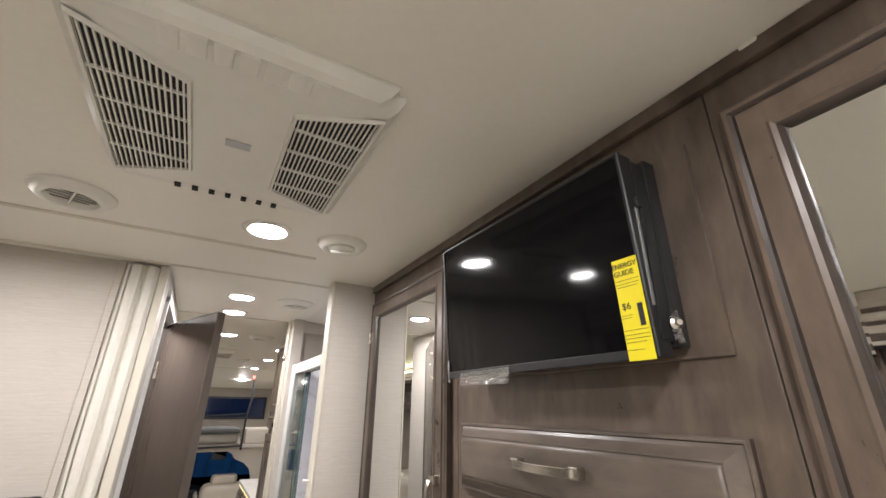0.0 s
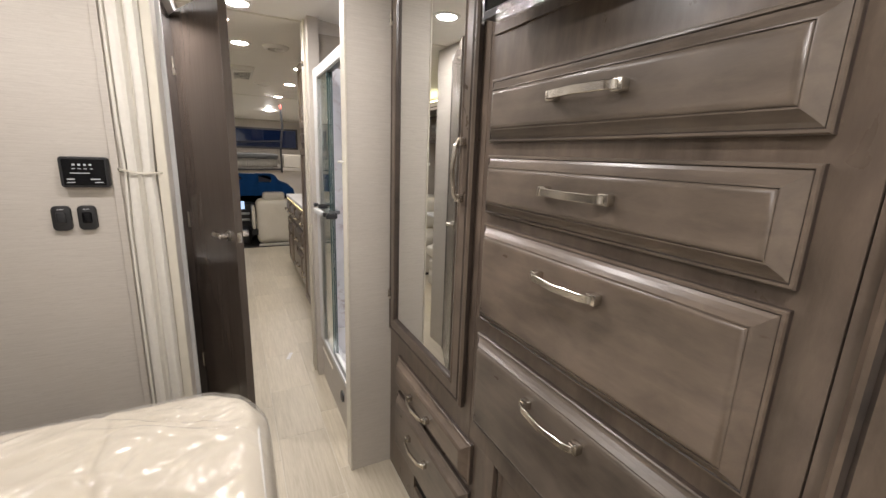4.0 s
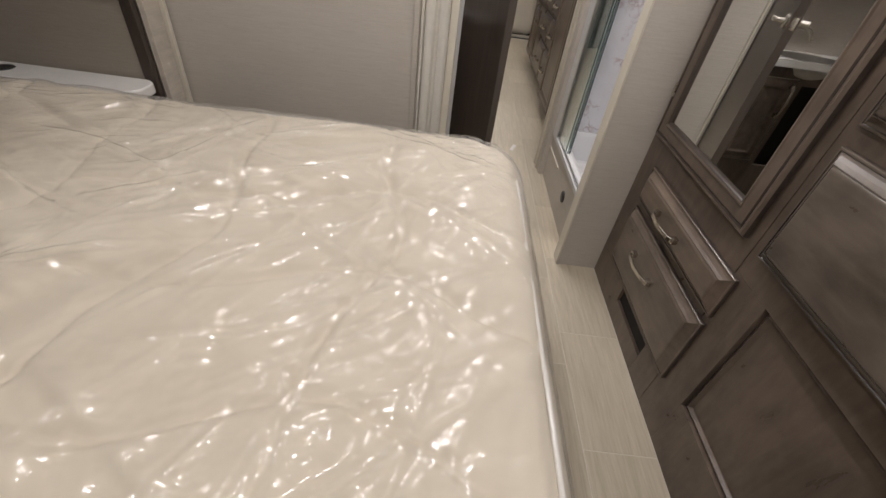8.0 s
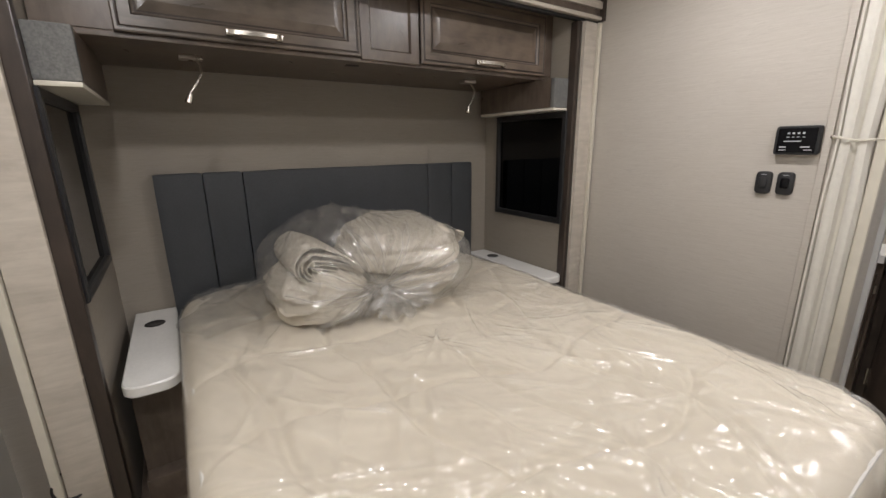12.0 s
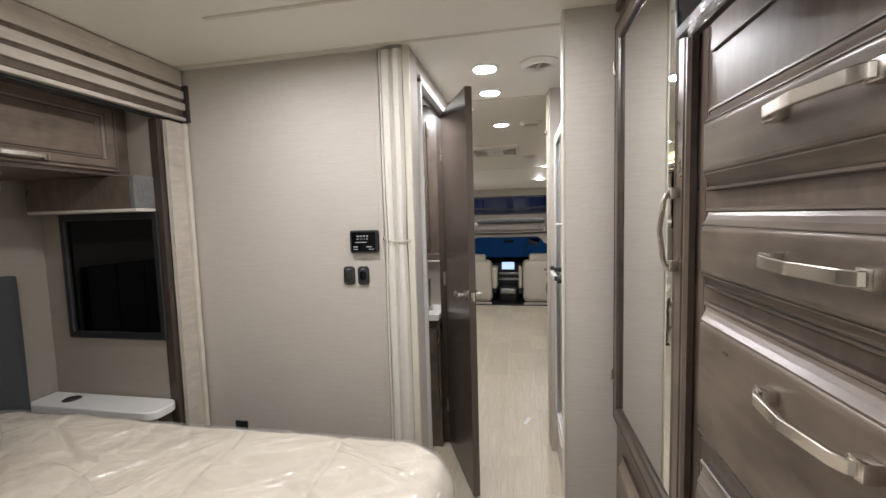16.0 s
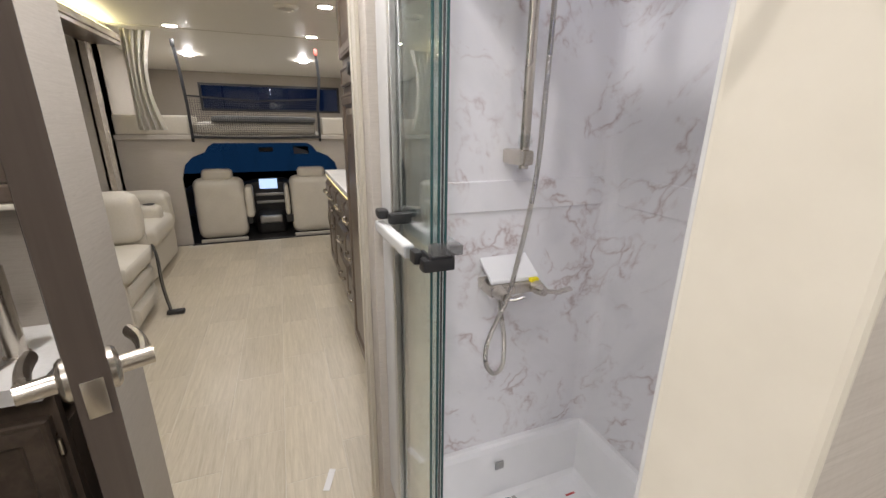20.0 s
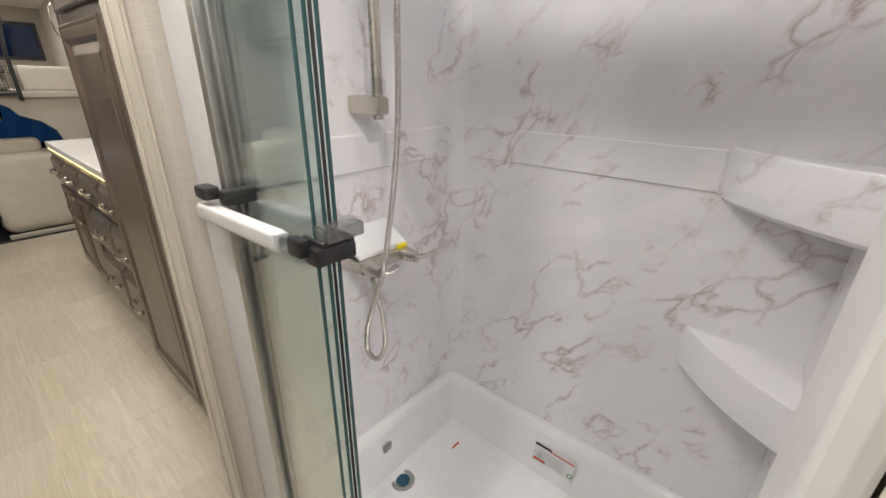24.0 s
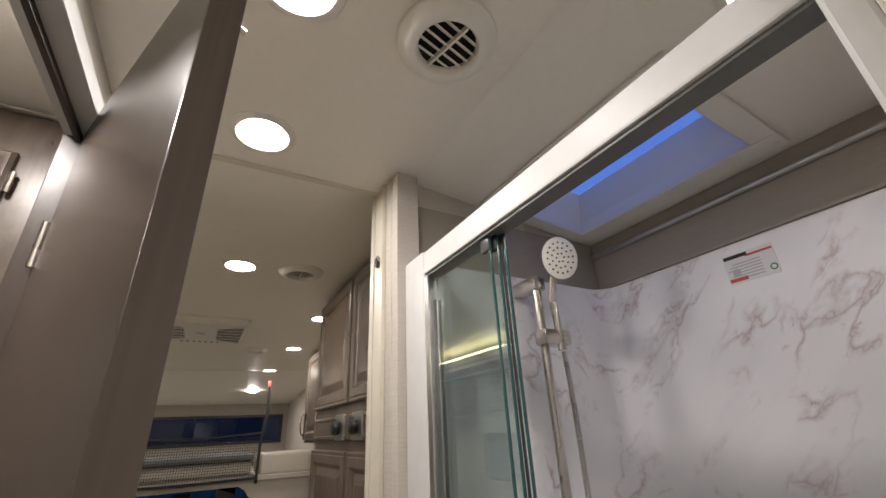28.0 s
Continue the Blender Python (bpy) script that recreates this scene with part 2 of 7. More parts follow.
def film_material(name, tint, gloss, rough, bump_scale, bump, milk=0.0, rim=0.85):
    m = bpy.data.materials.new(name)
    m.use_nodes = True
    nt = m.node_tree
    nt.nodes.clear()
    out = nt.nodes.new("ShaderNodeOutputMaterial")
    clear, shine, both = nt.nodes.new("ShaderNodeBsdfTransparent"), nt.nodes.new("ShaderNodeBsdfGlossy"), nt.nodes.new("ShaderNodeMixShader")
    clear.inputs["Color"].default_value = (*tint, 1)
    shine.inputs["Color"].default_value = (1, 1, 1, 1)
    shine.inputs["Roughness"].default_value = rough
    edge, power, gain = nt.nodes.new("ShaderNodeLayerWeight"), nt.nodes.new("ShaderNodeMath"), nt.nodes.new("ShaderNodeMath")
    edge.inputs["Blend"].default_value = 0.5
    power.operation, gain.operation = "POWER", "MULTIPLY_ADD"
    power.inputs[1].default_value = 4.0
    gain.inputs[1].default_value, gain.inputs[2].default_value = rim, gloss
    nt.links.new(edge.outputs["Facing"], power.inputs[0])
    nt.links.new(power.outputs[0], gain.inputs[0])
    if bump:
        nodes = []
        for k, (scl, amount, seed) in enumerate(((bump_scale * 0.35, 1.0, 0.0), (bump_scale, 0.55, 3.0), (bump_scale * 2.7, 0.3, 7.0))):
            vec = tex(m, (1, 1.7, 1.3), turn=(0.3 * seed, 0.2 * seed, 0.5 + 0.3 * seed))
            n = noise_node(m, vec, scl, 3, 0.5, 1.1)
            sub, absolute, sharp = (nt.nodes.new("ShaderNodeMath") for _ in range(3))
            sub.operation, absolute.operation, sharp.operation = "SUBTRACT", "ABSOLUTE", "MULTIPLY_ADD"
            sub.inputs[1].default_value = 0.5
            nt.links.new(n, sub.inputs[0])
            nt.links.new(sub.outputs[0], absolute.inputs[0])
            nt.links.new(absolute.outputs[0], sharp.inputs[0])
            sharp.inputs[1].default_value = -4.0 * amount
            nodes.append(sharp)
        nodes[0].inputs[2].default_value = 1.0
        nt.links.new(nodes[0].outputs[0], nodes[1].inputs[2])
        nt.links.new(nodes[1].outputs[0], nodes[2].inputs[2])
        bm_node = nt.nodes.new("ShaderNodeBump")
        bm_node.inputs["Strength"].default_value, bm_node.inputs["Distance"].default_value = bump, 0.008
        nt.links.new(nodes[2].outputs[0], bm_node.inputs["Height"])
        for node in (shine, edge):
            nt.links.new(bm_node.outputs["Normal"], node.inputs["Normal"])
    body = clear.outputs[0]
    if milk:
        haze, blend = nt.nodes.new("ShaderNodeMixShader"), nt.nodes.new("ShaderNodeMixShader")
        haze.inputs[0].default_value = 0.45
        for slot, kind in ((1, "ShaderNodeBsdfDiffuse"), (2, "ShaderNodeBsdfTranslucent")):
            side = nt.nodes.new(kind)
            side.inputs["Color"].default_value = (0.88, 0.87, 0.85, 1)
            nt.links.new(side.outputs[0], haze.inputs[slot])
        blend.inputs[0].default_value = milk
        nt.links.new(clear.outputs[0], blend.inputs[1])
        nt.links.new(haze.outputs[0], blend.inputs[2])
        body = blend.outputs[0]
    nt.links.new(gain.outputs[0], both.inputs[0])
    nt.links.new(body, both.inputs[1])
    nt.links.new(shine.outputs[0], both.inputs[2])
    nt.links.new(both.outputs[0], out.inputs["Surface"])
    return m


GLASS = film_material("shower_glass", (0.94, 0.975, 0.966), 0.075, 0.0, 5.0, 0.0)
DARK_GLASS = film_material("tinted_window", (0.004, 0.004, 0.005), 0.03, 0.0, 5.0, 0.0)
SMOKED = film_material("smoky_plastic", (0.50, 0.51, 0.52), 0.06, 0.05, 9.0, 0.0, 0.10)
CLEAR = film_material("clear_plastic", (0.93, 0.95, 0.95), 0.05, 0.05, 9.0, 0.0)
FROST = film_material("skylight_dome", (0.93, 0.95, 0.98), 0.03, 0.1, 5.0, 0.0)
WIND = film_material("windshield_glass", (0.025, 0.055, 0.045), 0.04, 0.0, 5.0, 0.0)
BUNK_GLASS = film_material("bunk_window_glass", (0.13, 0.15, 0.15), 0.04, 0.0, 5.0, 0.0)
PLASTIC = film_material("clear_plastic_film", (0.98, 0.975, 0.965), 0.045, 0.15, 13.0, 0.10, 0.15, 0.5)
BAG_FILM = film_material("clear_bag_film", (0.975, 0.975, 0.975), 0.17, 0.14, 10.0, 0.45, 0.11, 0.40)
TAIL_FILM = film_material("milky_bag_end", (0.96, 0.96, 0.96), 0.14, 0.18, 14.0, 0.6, 0.30, 0.30)
STREAK_FILM = film_material("bag_streak_film", (0.95, 0.95, 0.95), 0.14, 0.20, 10.0, 0.2, 0.24, 0.3)


def marble():
    m = material("veined_surround", (0.72, 0.71, 0.73), 0.33)
    nt = m.node_tree
    turned = tex(m, (1, 1, 1), turn=(-0.75, 0.15, 0.2))
    stretch = nt.nodes.new("ShaderNodeMapping")
    stretch.inputs["Scale"].default_value = (2.0, 2.5, 1.15)
    nt.links.new(turned, stretch.inputs["Vector"])
    vec = stretch.outputs["Vector"]
    warp = nt.nodes.new("ShaderNodeTexNoise")
    warp.inputs["Scale"].default_value, warp.inputs["Detail"].default_value = 3.2, 6
    nt.links.new(vec, warp.inputs["Vector"])
    add = nt.nodes.new("ShaderNodeMix")
    add.data_type, add.blend_type = "RGBA", "LINEAR_LIGHT"
    add.inputs[0].default_value = 0.34
    nt.links.new(vec, add.inputs[6])
    nt.links.new(warp.outputs["Color"], add.inputs[7])
    vor = nt.nodes.new("ShaderNodeTexVoronoi")
    vor.feature = "DISTANCE_TO_EDGE"
    vor.inputs["Scale"].default_value = 4.2
    nt.links.new(add.outputs[2], vor.inputs["Vector"])
    lines = ramp(m, vor.outputs["Distance"], [(0.0, (1, 1, 1)), (0.022, (0.5, 0.5, 0.5)), (0.10, (0, 0, 0))])
    where = ramp(m, noise_node(m, vec, 3.1, 4, 0.6, 0.5), [(0.49, (0, 0, 0)), (0.62, (0.95, 0.95, 0.95))])
    faint = ramp(m, noise_node(m, vec, 1.8, 5, 0.6, 1.2), [(0.45, (0, 0, 0)), (0.75, (1, 1, 1))])
    amount = mix(m, 1.0, lines, where, "MULTIPLY")
    spots = ramp(m, noise_node(m, add.outputs[2], 5.5, 6, 0.7, 0.3), [(0.57, (0, 0, 0)), (0.70, (1, 1, 1))])
    both = mix(m, 1.0, amount, mix(m, 1.0, spots, where, "MULTIPLY"), "LIGHTEN")
    col = mix(m, faint, (0.84, 0.83, 0.845), (0.76, 0.755, 0.775))
    set_color(m, mix(m, mix(m, 1.0, both, (0.72, 0.72, 0.72), "MULTIPLY"), col, (0.36, 0.225, 0.205)))
    return m


MARBLE = marble()
TEAL = material("teal_plastic", (0.012, 0.075, 0.12), 0.35)
GLASS_EDGE = material("teal_glass_edge", (0.03, 0.085, 0.085), 0.12)


def tile_material():
    m = material("wood_look_tile", (0.5, 0.46, 0.38), 0.36)
    rnd = object_random(m)
    nt = m.node_tree
    off = nt.nodes.new("ShaderNodeVectorMath")
    off.operation = "ADD"
    scl = nt.nodes.new("ShaderNodeVectorMath")
    scl.operation = "SCALE"
    scl.inputs[0].default_value = (7.0, 13.0, 5.0)
    nt.links.new(rnd, scl.inputs["Scale"])
    nt.links.new(tex(m, (26, 1.5, 1)), off.inputs[0])
    nt.links.new(scl.outputs[0], off.inputs[1])
    n = noise_node(m, off.outputs[0], 3.0, 6, 0.65, 0.4)
    f = noise_node(m, off.outputs[0], 11.0, 4, 0.7, 0.2)
    a, b = (0.395, 0.343, 0.253), (0.592, 0.530, 0.418)
    col = mix(m, 0.35, ramp(m, n, [(0.3, a), (0.7, b)]), ramp(m, f, [(0.3, a), (0.7, b)]))
    hs = nt.nodes.new("ShaderNodeHueSaturation")
    mr = nt.nodes.new("ShaderNodeMapRange")
    mr.inputs["To Min"].default_value, mr.inputs["To Max"].default_value = 0.93, 1.06
    nt.links.new(rnd, mr.inputs["Value"])
    nt.links.new(mr.outputs["Result"], hs.inputs["Value"])
    nt.links.new(col, hs.inputs["Color"])
    set_color(m, hs.outputs["Color"])
    set_rough(m, n, 0.28, 0.44)
    set_bump(m, f, 0.06, 0.0006)
    return m


TILE = tile_material()

# ---- building helpers ----
HOME = {}


def thing(name, label, category, at=(0, 0, 0), group="", kind=""):
    ob = new(name)
    ob.location = at
    ob.empty_display_size = 0.05
    HOME[ob] = Matrix.Translation(at)
    return tagged(ob, label, category, group, kind)


def place(name, me, mat, parent=None, label="", at=None):
    ob = new(name, me)
    if mat and not me.materials:
        me.materials.append(mat)
    if at is not None:
        ob.matrix_basis = at
    if parent is not None:
        ob.parent = parent
        ob.matrix_parent_inverse = HOME.get(parent, Matrix()).inverted()
    if label:
        ob["label"] = label
    return ob


def shaded(bm, name, smooth=True):
    me = bpy.data.meshes.new(name)
    bmesh.ops.recalc_face_normals(bm, faces=bm.faces)
    bm.to_mesh(me)
    bm.free()
    if smooth:
        me.shade_smooth()
        me.set_sharp_from_angle(angle=radians(38))
        if len(me.polygons) < 400:      # broad faces stay truly flat between their rounded edges
            for poly in me.polygons:
                if poly.area > 0.005:
                    poly.use_smooth = False
    return me


def part(name, bm, mat, parent=None, label="", at=None):
    return place(name, shaded(bm, name), mat, parent, label, at)


def structure(name, bm, mat, label, category="wall"):
    return tagged(part(name, bm, mat), label, category, kind="structure")


def single(name, bm, mat, label, category, group="", kind=""):
    return tagged(part(name, bm, mat), label, category, group, kind)


def bx(x0, x1, y0, y1, z0, z1, bev=0.0, bm=None, seg=2):
    one = bmesh.new()
    bmesh.ops.create_cube(one, size=1.0)
    for v in one.verts:
        v.co = ((x0 + x1) / 2 + v.co.x * (x1 - x0), (y0 + y1) / 2 + v.co.y * (y1 - y0), (z0 + z1) / 2 + v.co.z * (z1 - z0))
    if bev:
        bmesh.ops.bevel(one, geom=one.edges[:], offset=min(bev, 0.45 * min(abs(x1 - x0), abs(y1 - y0), abs(z1 - z0))), segments=seg, affect="EDGES", profile=0.6)
    return join(bm, one)


def join(bm, one):
    if bm is None:
        return one
    me = bpy.data.meshes.new("tmp")
    one.to_mesh(me)
    one.free()
    bm.from_mesh(me)
    bpy.data.meshes.remove(me)
    return bm


def moved(bm, m):
    bmesh.ops.transform(bm, matrix=m, verts=bm.verts)
    return bm


def lathe(profile, seg=32, m=None, bm=None, cap=True):
    """profile: (radius, height) pairs, turned about z."""
    one = bmesh.new()
    rings = []
    for r, z in profile:
        rings.append([one.verts.new((r * math.cos(2 * math.pi * k / seg), r * math.sin(2 * math.pi * k / seg), z)) for k in range(seg)])
    for a, b in zip(rings, rings[1:]):
        for k in range(seg):
            one.faces.new((a[k], a[(k + 1) % seg], b[(k + 1) % seg], b[k]))
    if cap:
        for ring in (rings[0], rings[-1]):
            if (ring[0].co - ring[1].co).length > 1e-6:
                one.faces.new(ring)
    bmesh.ops.remove_doubles(one, verts=one.verts, dist=1e-6)
    if m:
        moved(one, m)
    return join(bm, one)


def sweep(pts, rx, ry=None, seg=10, up=(0, 0, 1), bm=None, square=False, closed=False):
    """A tube along points: rx sideways, ry along up."""
    ry = rx if ry is None else ry
    one = bmesh.new()
    pts = [Vector(p) for p in pts]
    shape = [(1, 1), (-1, 1), (-1, -1), (1, -1)] if square else [(math.cos(2 * math.pi * k / seg), math.sin(2 * math.pi * k / seg)) for k in range(seg)]
    rings = []
    for i, p in enumerate(pts):
        t = (pts[min(i + 1, len(pts) - 1)] - pts[max(i - 1, 0)]).normalized()
        side = t.cross(Vector(up))
        side = Vector((1, 0, 0)) if side.length < 1e-4 else side.normalized()
        over = side.cross(t).normalized()
        rings.append([one.verts.new(p + side * a * rx + over * b * ry) for a, b in shape])
    n = len(shape)
    for a, b in zip(rings, rings[1:]):
        for k in range(n):
            one.faces.new((a[k], a[(k + 1) % n], b[(k + 1) % n], b[k]))
    one.faces.new(rings[0])
    one.faces.new(rings[-1])
    return join(bm, one)


def arc(points, steps=8):
    """A smooth line through points."""
    pts = [Vector(p) for p in points]
    out = []
    for i in range(len(pts) - 1):
        p0, p1, p2, p3 = pts[max(i - 1, 0)], pts[i], pts[i + 1], pts[min(i + 2, len(pts) - 1)]
        for k in range(steps):
            t = k / steps
            out.append(0.5 * ((2 * p1) + (p2 - p0) * t + (2 * p0 - 5 * p1 + 4 * p2 - p3) * t * t + (3 * p1 - p0 - 3 * p2 + p3) * t ** 3))
    return out + [pts[-1]]


def nest(w, h, loops, cap=True, m=None, bm=None):
    """Nested rectangles (inset, depth) from the outside inwards, joined by slopes: mouldings of doors and drawers."""
    one = bmesh.new()
    rings = []
    for inset, d in loops:
        a, b = w / 2 - inset, h / 2 - inset
        rings.append([one.verts.new(p) for p in ((-a, -b, d), (a, -b, d), (a, b, d), (-a, b, d))])
    for a, b in zip(rings, rings[1:]):
        for k in range(4):
            one.faces.new((a[k], a[(k + 1) % 4], b[(k + 1) % 4], b[k]))
    if cap:
        one.faces.new(rings[-1])
    one.faces.new(rings[0][::-1]) if cap else None
    if m:
        moved(one, m)
    return join(bm, one)


def facing(x, y, z, w):
    """The frame of a face whose middle is at x, y, z and which looks along w: u to its right, v up."""
    w = Vector(w)
    v = Vector((0, 0, 1)) if abs(w.z) < 0.9 else Vector((0, 1, 0))
    u = v.cross(w)
    return Matrix(((u.x, v.x, w.x, x), (u.y, v.y, w.y, y), (u.z, v.z, w.z, z), (0, 0, 0, 1)))


DRAWER = [(0, 0), (0, 0.010), (0.002, 0.013), (0.0055, 0.0135), (0.0075, 0.0115), (0.013, 0.0145), (0.020, 0.0205), (0.0265, 0.0275), (0.0285, 0.0282), (0.0295, 0.0268), (0.0325, 0.0305), (0.036, 0.032), (0.040, 0.032)]
RAISED = [(0, 0), (0, 0.016), (0.004, 0.020), (0.010, 0.020), (0.014, 0.0175), (0.018, 0.020), (0.046, 0.020), (0.050, 0.016), (0.056, 0.010), (0.062, 0.008), (0.090, 0.015), (0.094, 0.016)]
MIRRORED = [(0, 0), (0, 0.012), (0.006, 0.018), (0.012, 0.018), (0.017, 0.0145), (0.022, 0.018), (0.052, 0.018), (0.056, 0.021), (0.062, 0.019), (0.067, 0.012), (0.068, 0.004)]
FLATPANEL = [(0, 0), (0, 0.018), (0.003, 0.02), (0.05, 0.02), (0.056, 0.012), (0.058, 0.006)]


def pull_mesh(length=0.155, drop=0.03):
    """A bow pull along u, standing off along w."""
    L = length / 2
    bm = sweep([(-L, 0, 0), (-L + 0.004, 0, drop * 0.72), (-L + 0.016, 0, drop * 0.9), (0, 0, drop * 1.15), (L - 0.016, 0, drop * 0.9), (L - 0.004, 0, drop * 0.72), (L, 0, 0)], 0.0075, 0.0035, up=(0, 0, 1), square=True)
    bmesh.ops.bevel(bm, geom=bm.edges[:], offset=0.0012, segments=1, affect="EDGES")
    bx(-L - 0.008, -L + 0.014, -0.010, 0.010, 0, drop * 0.62, 0.003, bm)
    bx(L - 0.014, L + 0.008, -0.010, 0.010, 0, drop * 0.62, 0.003, bm)
    return shaded(bm, "pull")


PULL = pull_mesh()
TURNED = pose(0, 0, 0, 0, 0, 90)


def hinge(parent, x, y, z, w):
    bm = bmesh.new()
    bx(-0.006, 0.006, -0.022, 0.022, 0, 0.006, 0.002, bm)
    sweep([(0, -0.02, 0.006), (0, 0.02, 0.006)], 0.004, seg=8, bm=bm)
    part("hinge", bm, NICKEL, parent, "nickel hinge", facing(x, y, z, w))


# ---- structure ----
ZC = 2.13          # ceiling
XL, XR = -1.25, 1.22
YR, YF = -0.585, 6.62
SX0, SY0, SY1 = -1.93, -0.26, 1.70   # bedroom slide
BATH_X, BATH_Y = -0.155, 2.80          # bath side wall, bath front wall
FACE = 0.622                          # face of the wardrobe frame
LX0, LY0, LY1 = -1.86, 3.55, 6.40     # living room slide

structure("floor", bx(-1.98, XR + 0.06, YR - 0.06, YF, -0.06, -0.0012), GROUT, "pale beige joint bed under wood-look floor tiles", "floor")

structure("ceiling", bx(XL - 0.06, XR + 0.06, YR - 0.06, 1.80, ZC, ZC + 0.06), CEILING, "cream vinyl bedroom ceiling panel", "ceiling")
structure("ceiling_hall", join(bx(XL - 0.06, 0.516, 1.803, 2.72, ZC + 0.001, ZC + 0.06), bx(0.516, XR + 0.06, 2.6265, 2.72, ZC + 0.001, ZC + 0.06)), CEILING, "cream vinyl hall ceiling", "ceiling")
SLOPE = Matrix.Translation((0.516, 0, 2.1308)) @ pose(0, 0, 0, 0, 6.28, 0)   # along u towards the side wall
bm = bmesh.new()
loops = [[bm.verts.new((x, y, z)) for x, y in ((x0, y0), (x1, y0), (x1, y1), (x0, y1))] for x0, x1, y0, y1, z in ((0.0, 0.708, 1.6995, 2.6255, 0.0), (0.26, 0.60, 2.05, 2.575, 0.0), (0.26, 0.60, 2.05, 2.575, 0.03), (0.0, 0.708, 1.6995, 2.6255, 0.03))]
for la, lb in zip(loops, loops[1:] + loops[:1]):
    for k in range(4):
        bm.faces.new((la[k], la[(k + 1) % 4], lb[(k + 1) % 4], lb[k]))
bmesh.ops.recalc_face_normals(bm, faces=bm.faces[:])
structure("ceiling_shower", moved(bm, SLOPE), CEILING, "cream vinyl shower ceiling falling to the side wall, with a skylight opening", "ceiling")
structure("ceiling_living", bx(XL - 0.06, XR + 0.06, 2.723, 6.50, ZC, ZC + 0.06), CEILING, "cream vinyl living area ceiling", "ceiling")
for k, (x0, x1, y) in enumerate(((XL, 0.62, 1.802), (XL, 0.46, 2.722), (XL, XR, 6.45), (-0.78, 0.30, 1.453))):
    structure("trim", sweep([(x0, y, ZC - 0.001), (x1, y, ZC - 0.001)], 0.011, 0.004), CREAM, "thin cream ceiling seam strip", "trim")

# bedroom walls
structure("wall_rear", bx(-1.62, XR, YR - 0.06, YR, 0, ZC), WHITE, "smooth white rear wall of the bedroom")
bm = bx(-1.62, -1.56, YR, SY0 - 0.03, 0, 1.93)
structure("wall_rear_corner", bm, WALL, "linen papered corner beside the bed slide")
structure("wall_right", bx(XR, XR + 0.06, YR - 0.06, YF, 0, ZC), WALL, "linen papered side wall")
structure("wall_bedroom_front", bx(XL - 0.06, -0.20, 1.85, 1.93, 0, ZC), WALL, "pale linen papered partition beside the bed")
structure("jamb", bx(-0.20, -0.157, 1.853, 1.975, 0, ZC, 0.004), WALL, "papered end of the partition at the hall", "wall")
structure("wall_left_above", bx(XL - 0.06, XL, SY0 - 0.3, 1.85, 1.935, ZC), WALL, "papered wall above the bed slide")
structure("wall_left_front", bx(XL - 0.06, XL, SY1 + 0.02, 1.85, 0, 1.935), WALL, "papered wall beside the bed slide")
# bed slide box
structure("wall_slide_back", bx(SX0 - 0.05, SX0, SY0 - 0.05, SY1 + 0.05, 0, 2.0), WALL_TAUPE_SHADE, "taupe papered back wall behind the headboard, darkened for cabinet shade")
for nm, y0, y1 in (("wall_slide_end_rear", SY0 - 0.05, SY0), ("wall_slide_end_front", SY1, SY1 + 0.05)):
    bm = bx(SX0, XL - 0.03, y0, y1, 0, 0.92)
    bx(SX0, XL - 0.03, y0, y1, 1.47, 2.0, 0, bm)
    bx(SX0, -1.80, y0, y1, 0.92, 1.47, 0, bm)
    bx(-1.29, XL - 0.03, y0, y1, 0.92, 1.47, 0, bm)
    structure(nm, bm, WALL_TAUPE_SHADE, "taupe papered slide end wall with a window opening, darkened for shade")
structure("ceiling_slide", bx(SX0 - 0.05, XL - 0.06, SY0 - 0.05, SY1 + 0.05, 1.985, 2.04), CEILING, "low ceiling of the bed slide", "ceiling")

# fascia boards over the slide
for z0, z1, dx in ((2.053, 2.126, 0.016), (1.996, 2.032, 0.022), (1.944, 1.977, 0.026), (1.896, 1.913, 0.026)):
    structure("trim", bx(XL - 0.004, XL + dx, SY0 - 0.3, 1.835, z0, z1, 0.004), WOOD_TRIM, "greige wood fascia board over the bed slide", "trim")
structure("trim", bx(XL - 0.02, XL + 0.011, SY0 - 0.3, 1.835, 1.9195, 2.129), WOOD, "dark stained wood between the pale fascia boards", "trim")
# Black strip painted in for the dark gap around the lowest board.
structure("trim", bx(XL - 0.02, XL + 0.004, SY0 - 0.3, 1.835, 1.885, 1.919), BLACK_MATTE, "black strip for the unlit gap behind the lowest fascia board", "trim")
structure("trim", bx(XL, XL + 0.036, 1.8355, 1.8495, 1.893, 2.06, 0.003), WOOD_GLAZE, "dark end cap of the fascia", "trim")
for y0, y1, x1, mt in ((SY1 - 0.005, SY1 + 0.03, XL + 0.0, WOOD_GLAZE), (SY1 + 0.03, SY1 + 0.115, XL + 0.018, WOOD_TRIM), (SY1 + 0.118, SY1 + 0.137, XL + 0.03, CREAM), (SY0 - 0.035, SY0 + 0.004, XL, WOOD_GLAZE), (SY0 - 0.13, SY0 - 0.035, XL + 0.018, WOOD_TRIM), (SY0 - 0.155, SY0 - 0.133, XL + 0.03, CREAM)):
    structure("trim", bx(XL - 0.04, x1, y0, y1, 0.24 if y0 < 0 else 0.02, 1.884, 0.003), mt, "upright trim board at the edge of the bed slide", "trim")

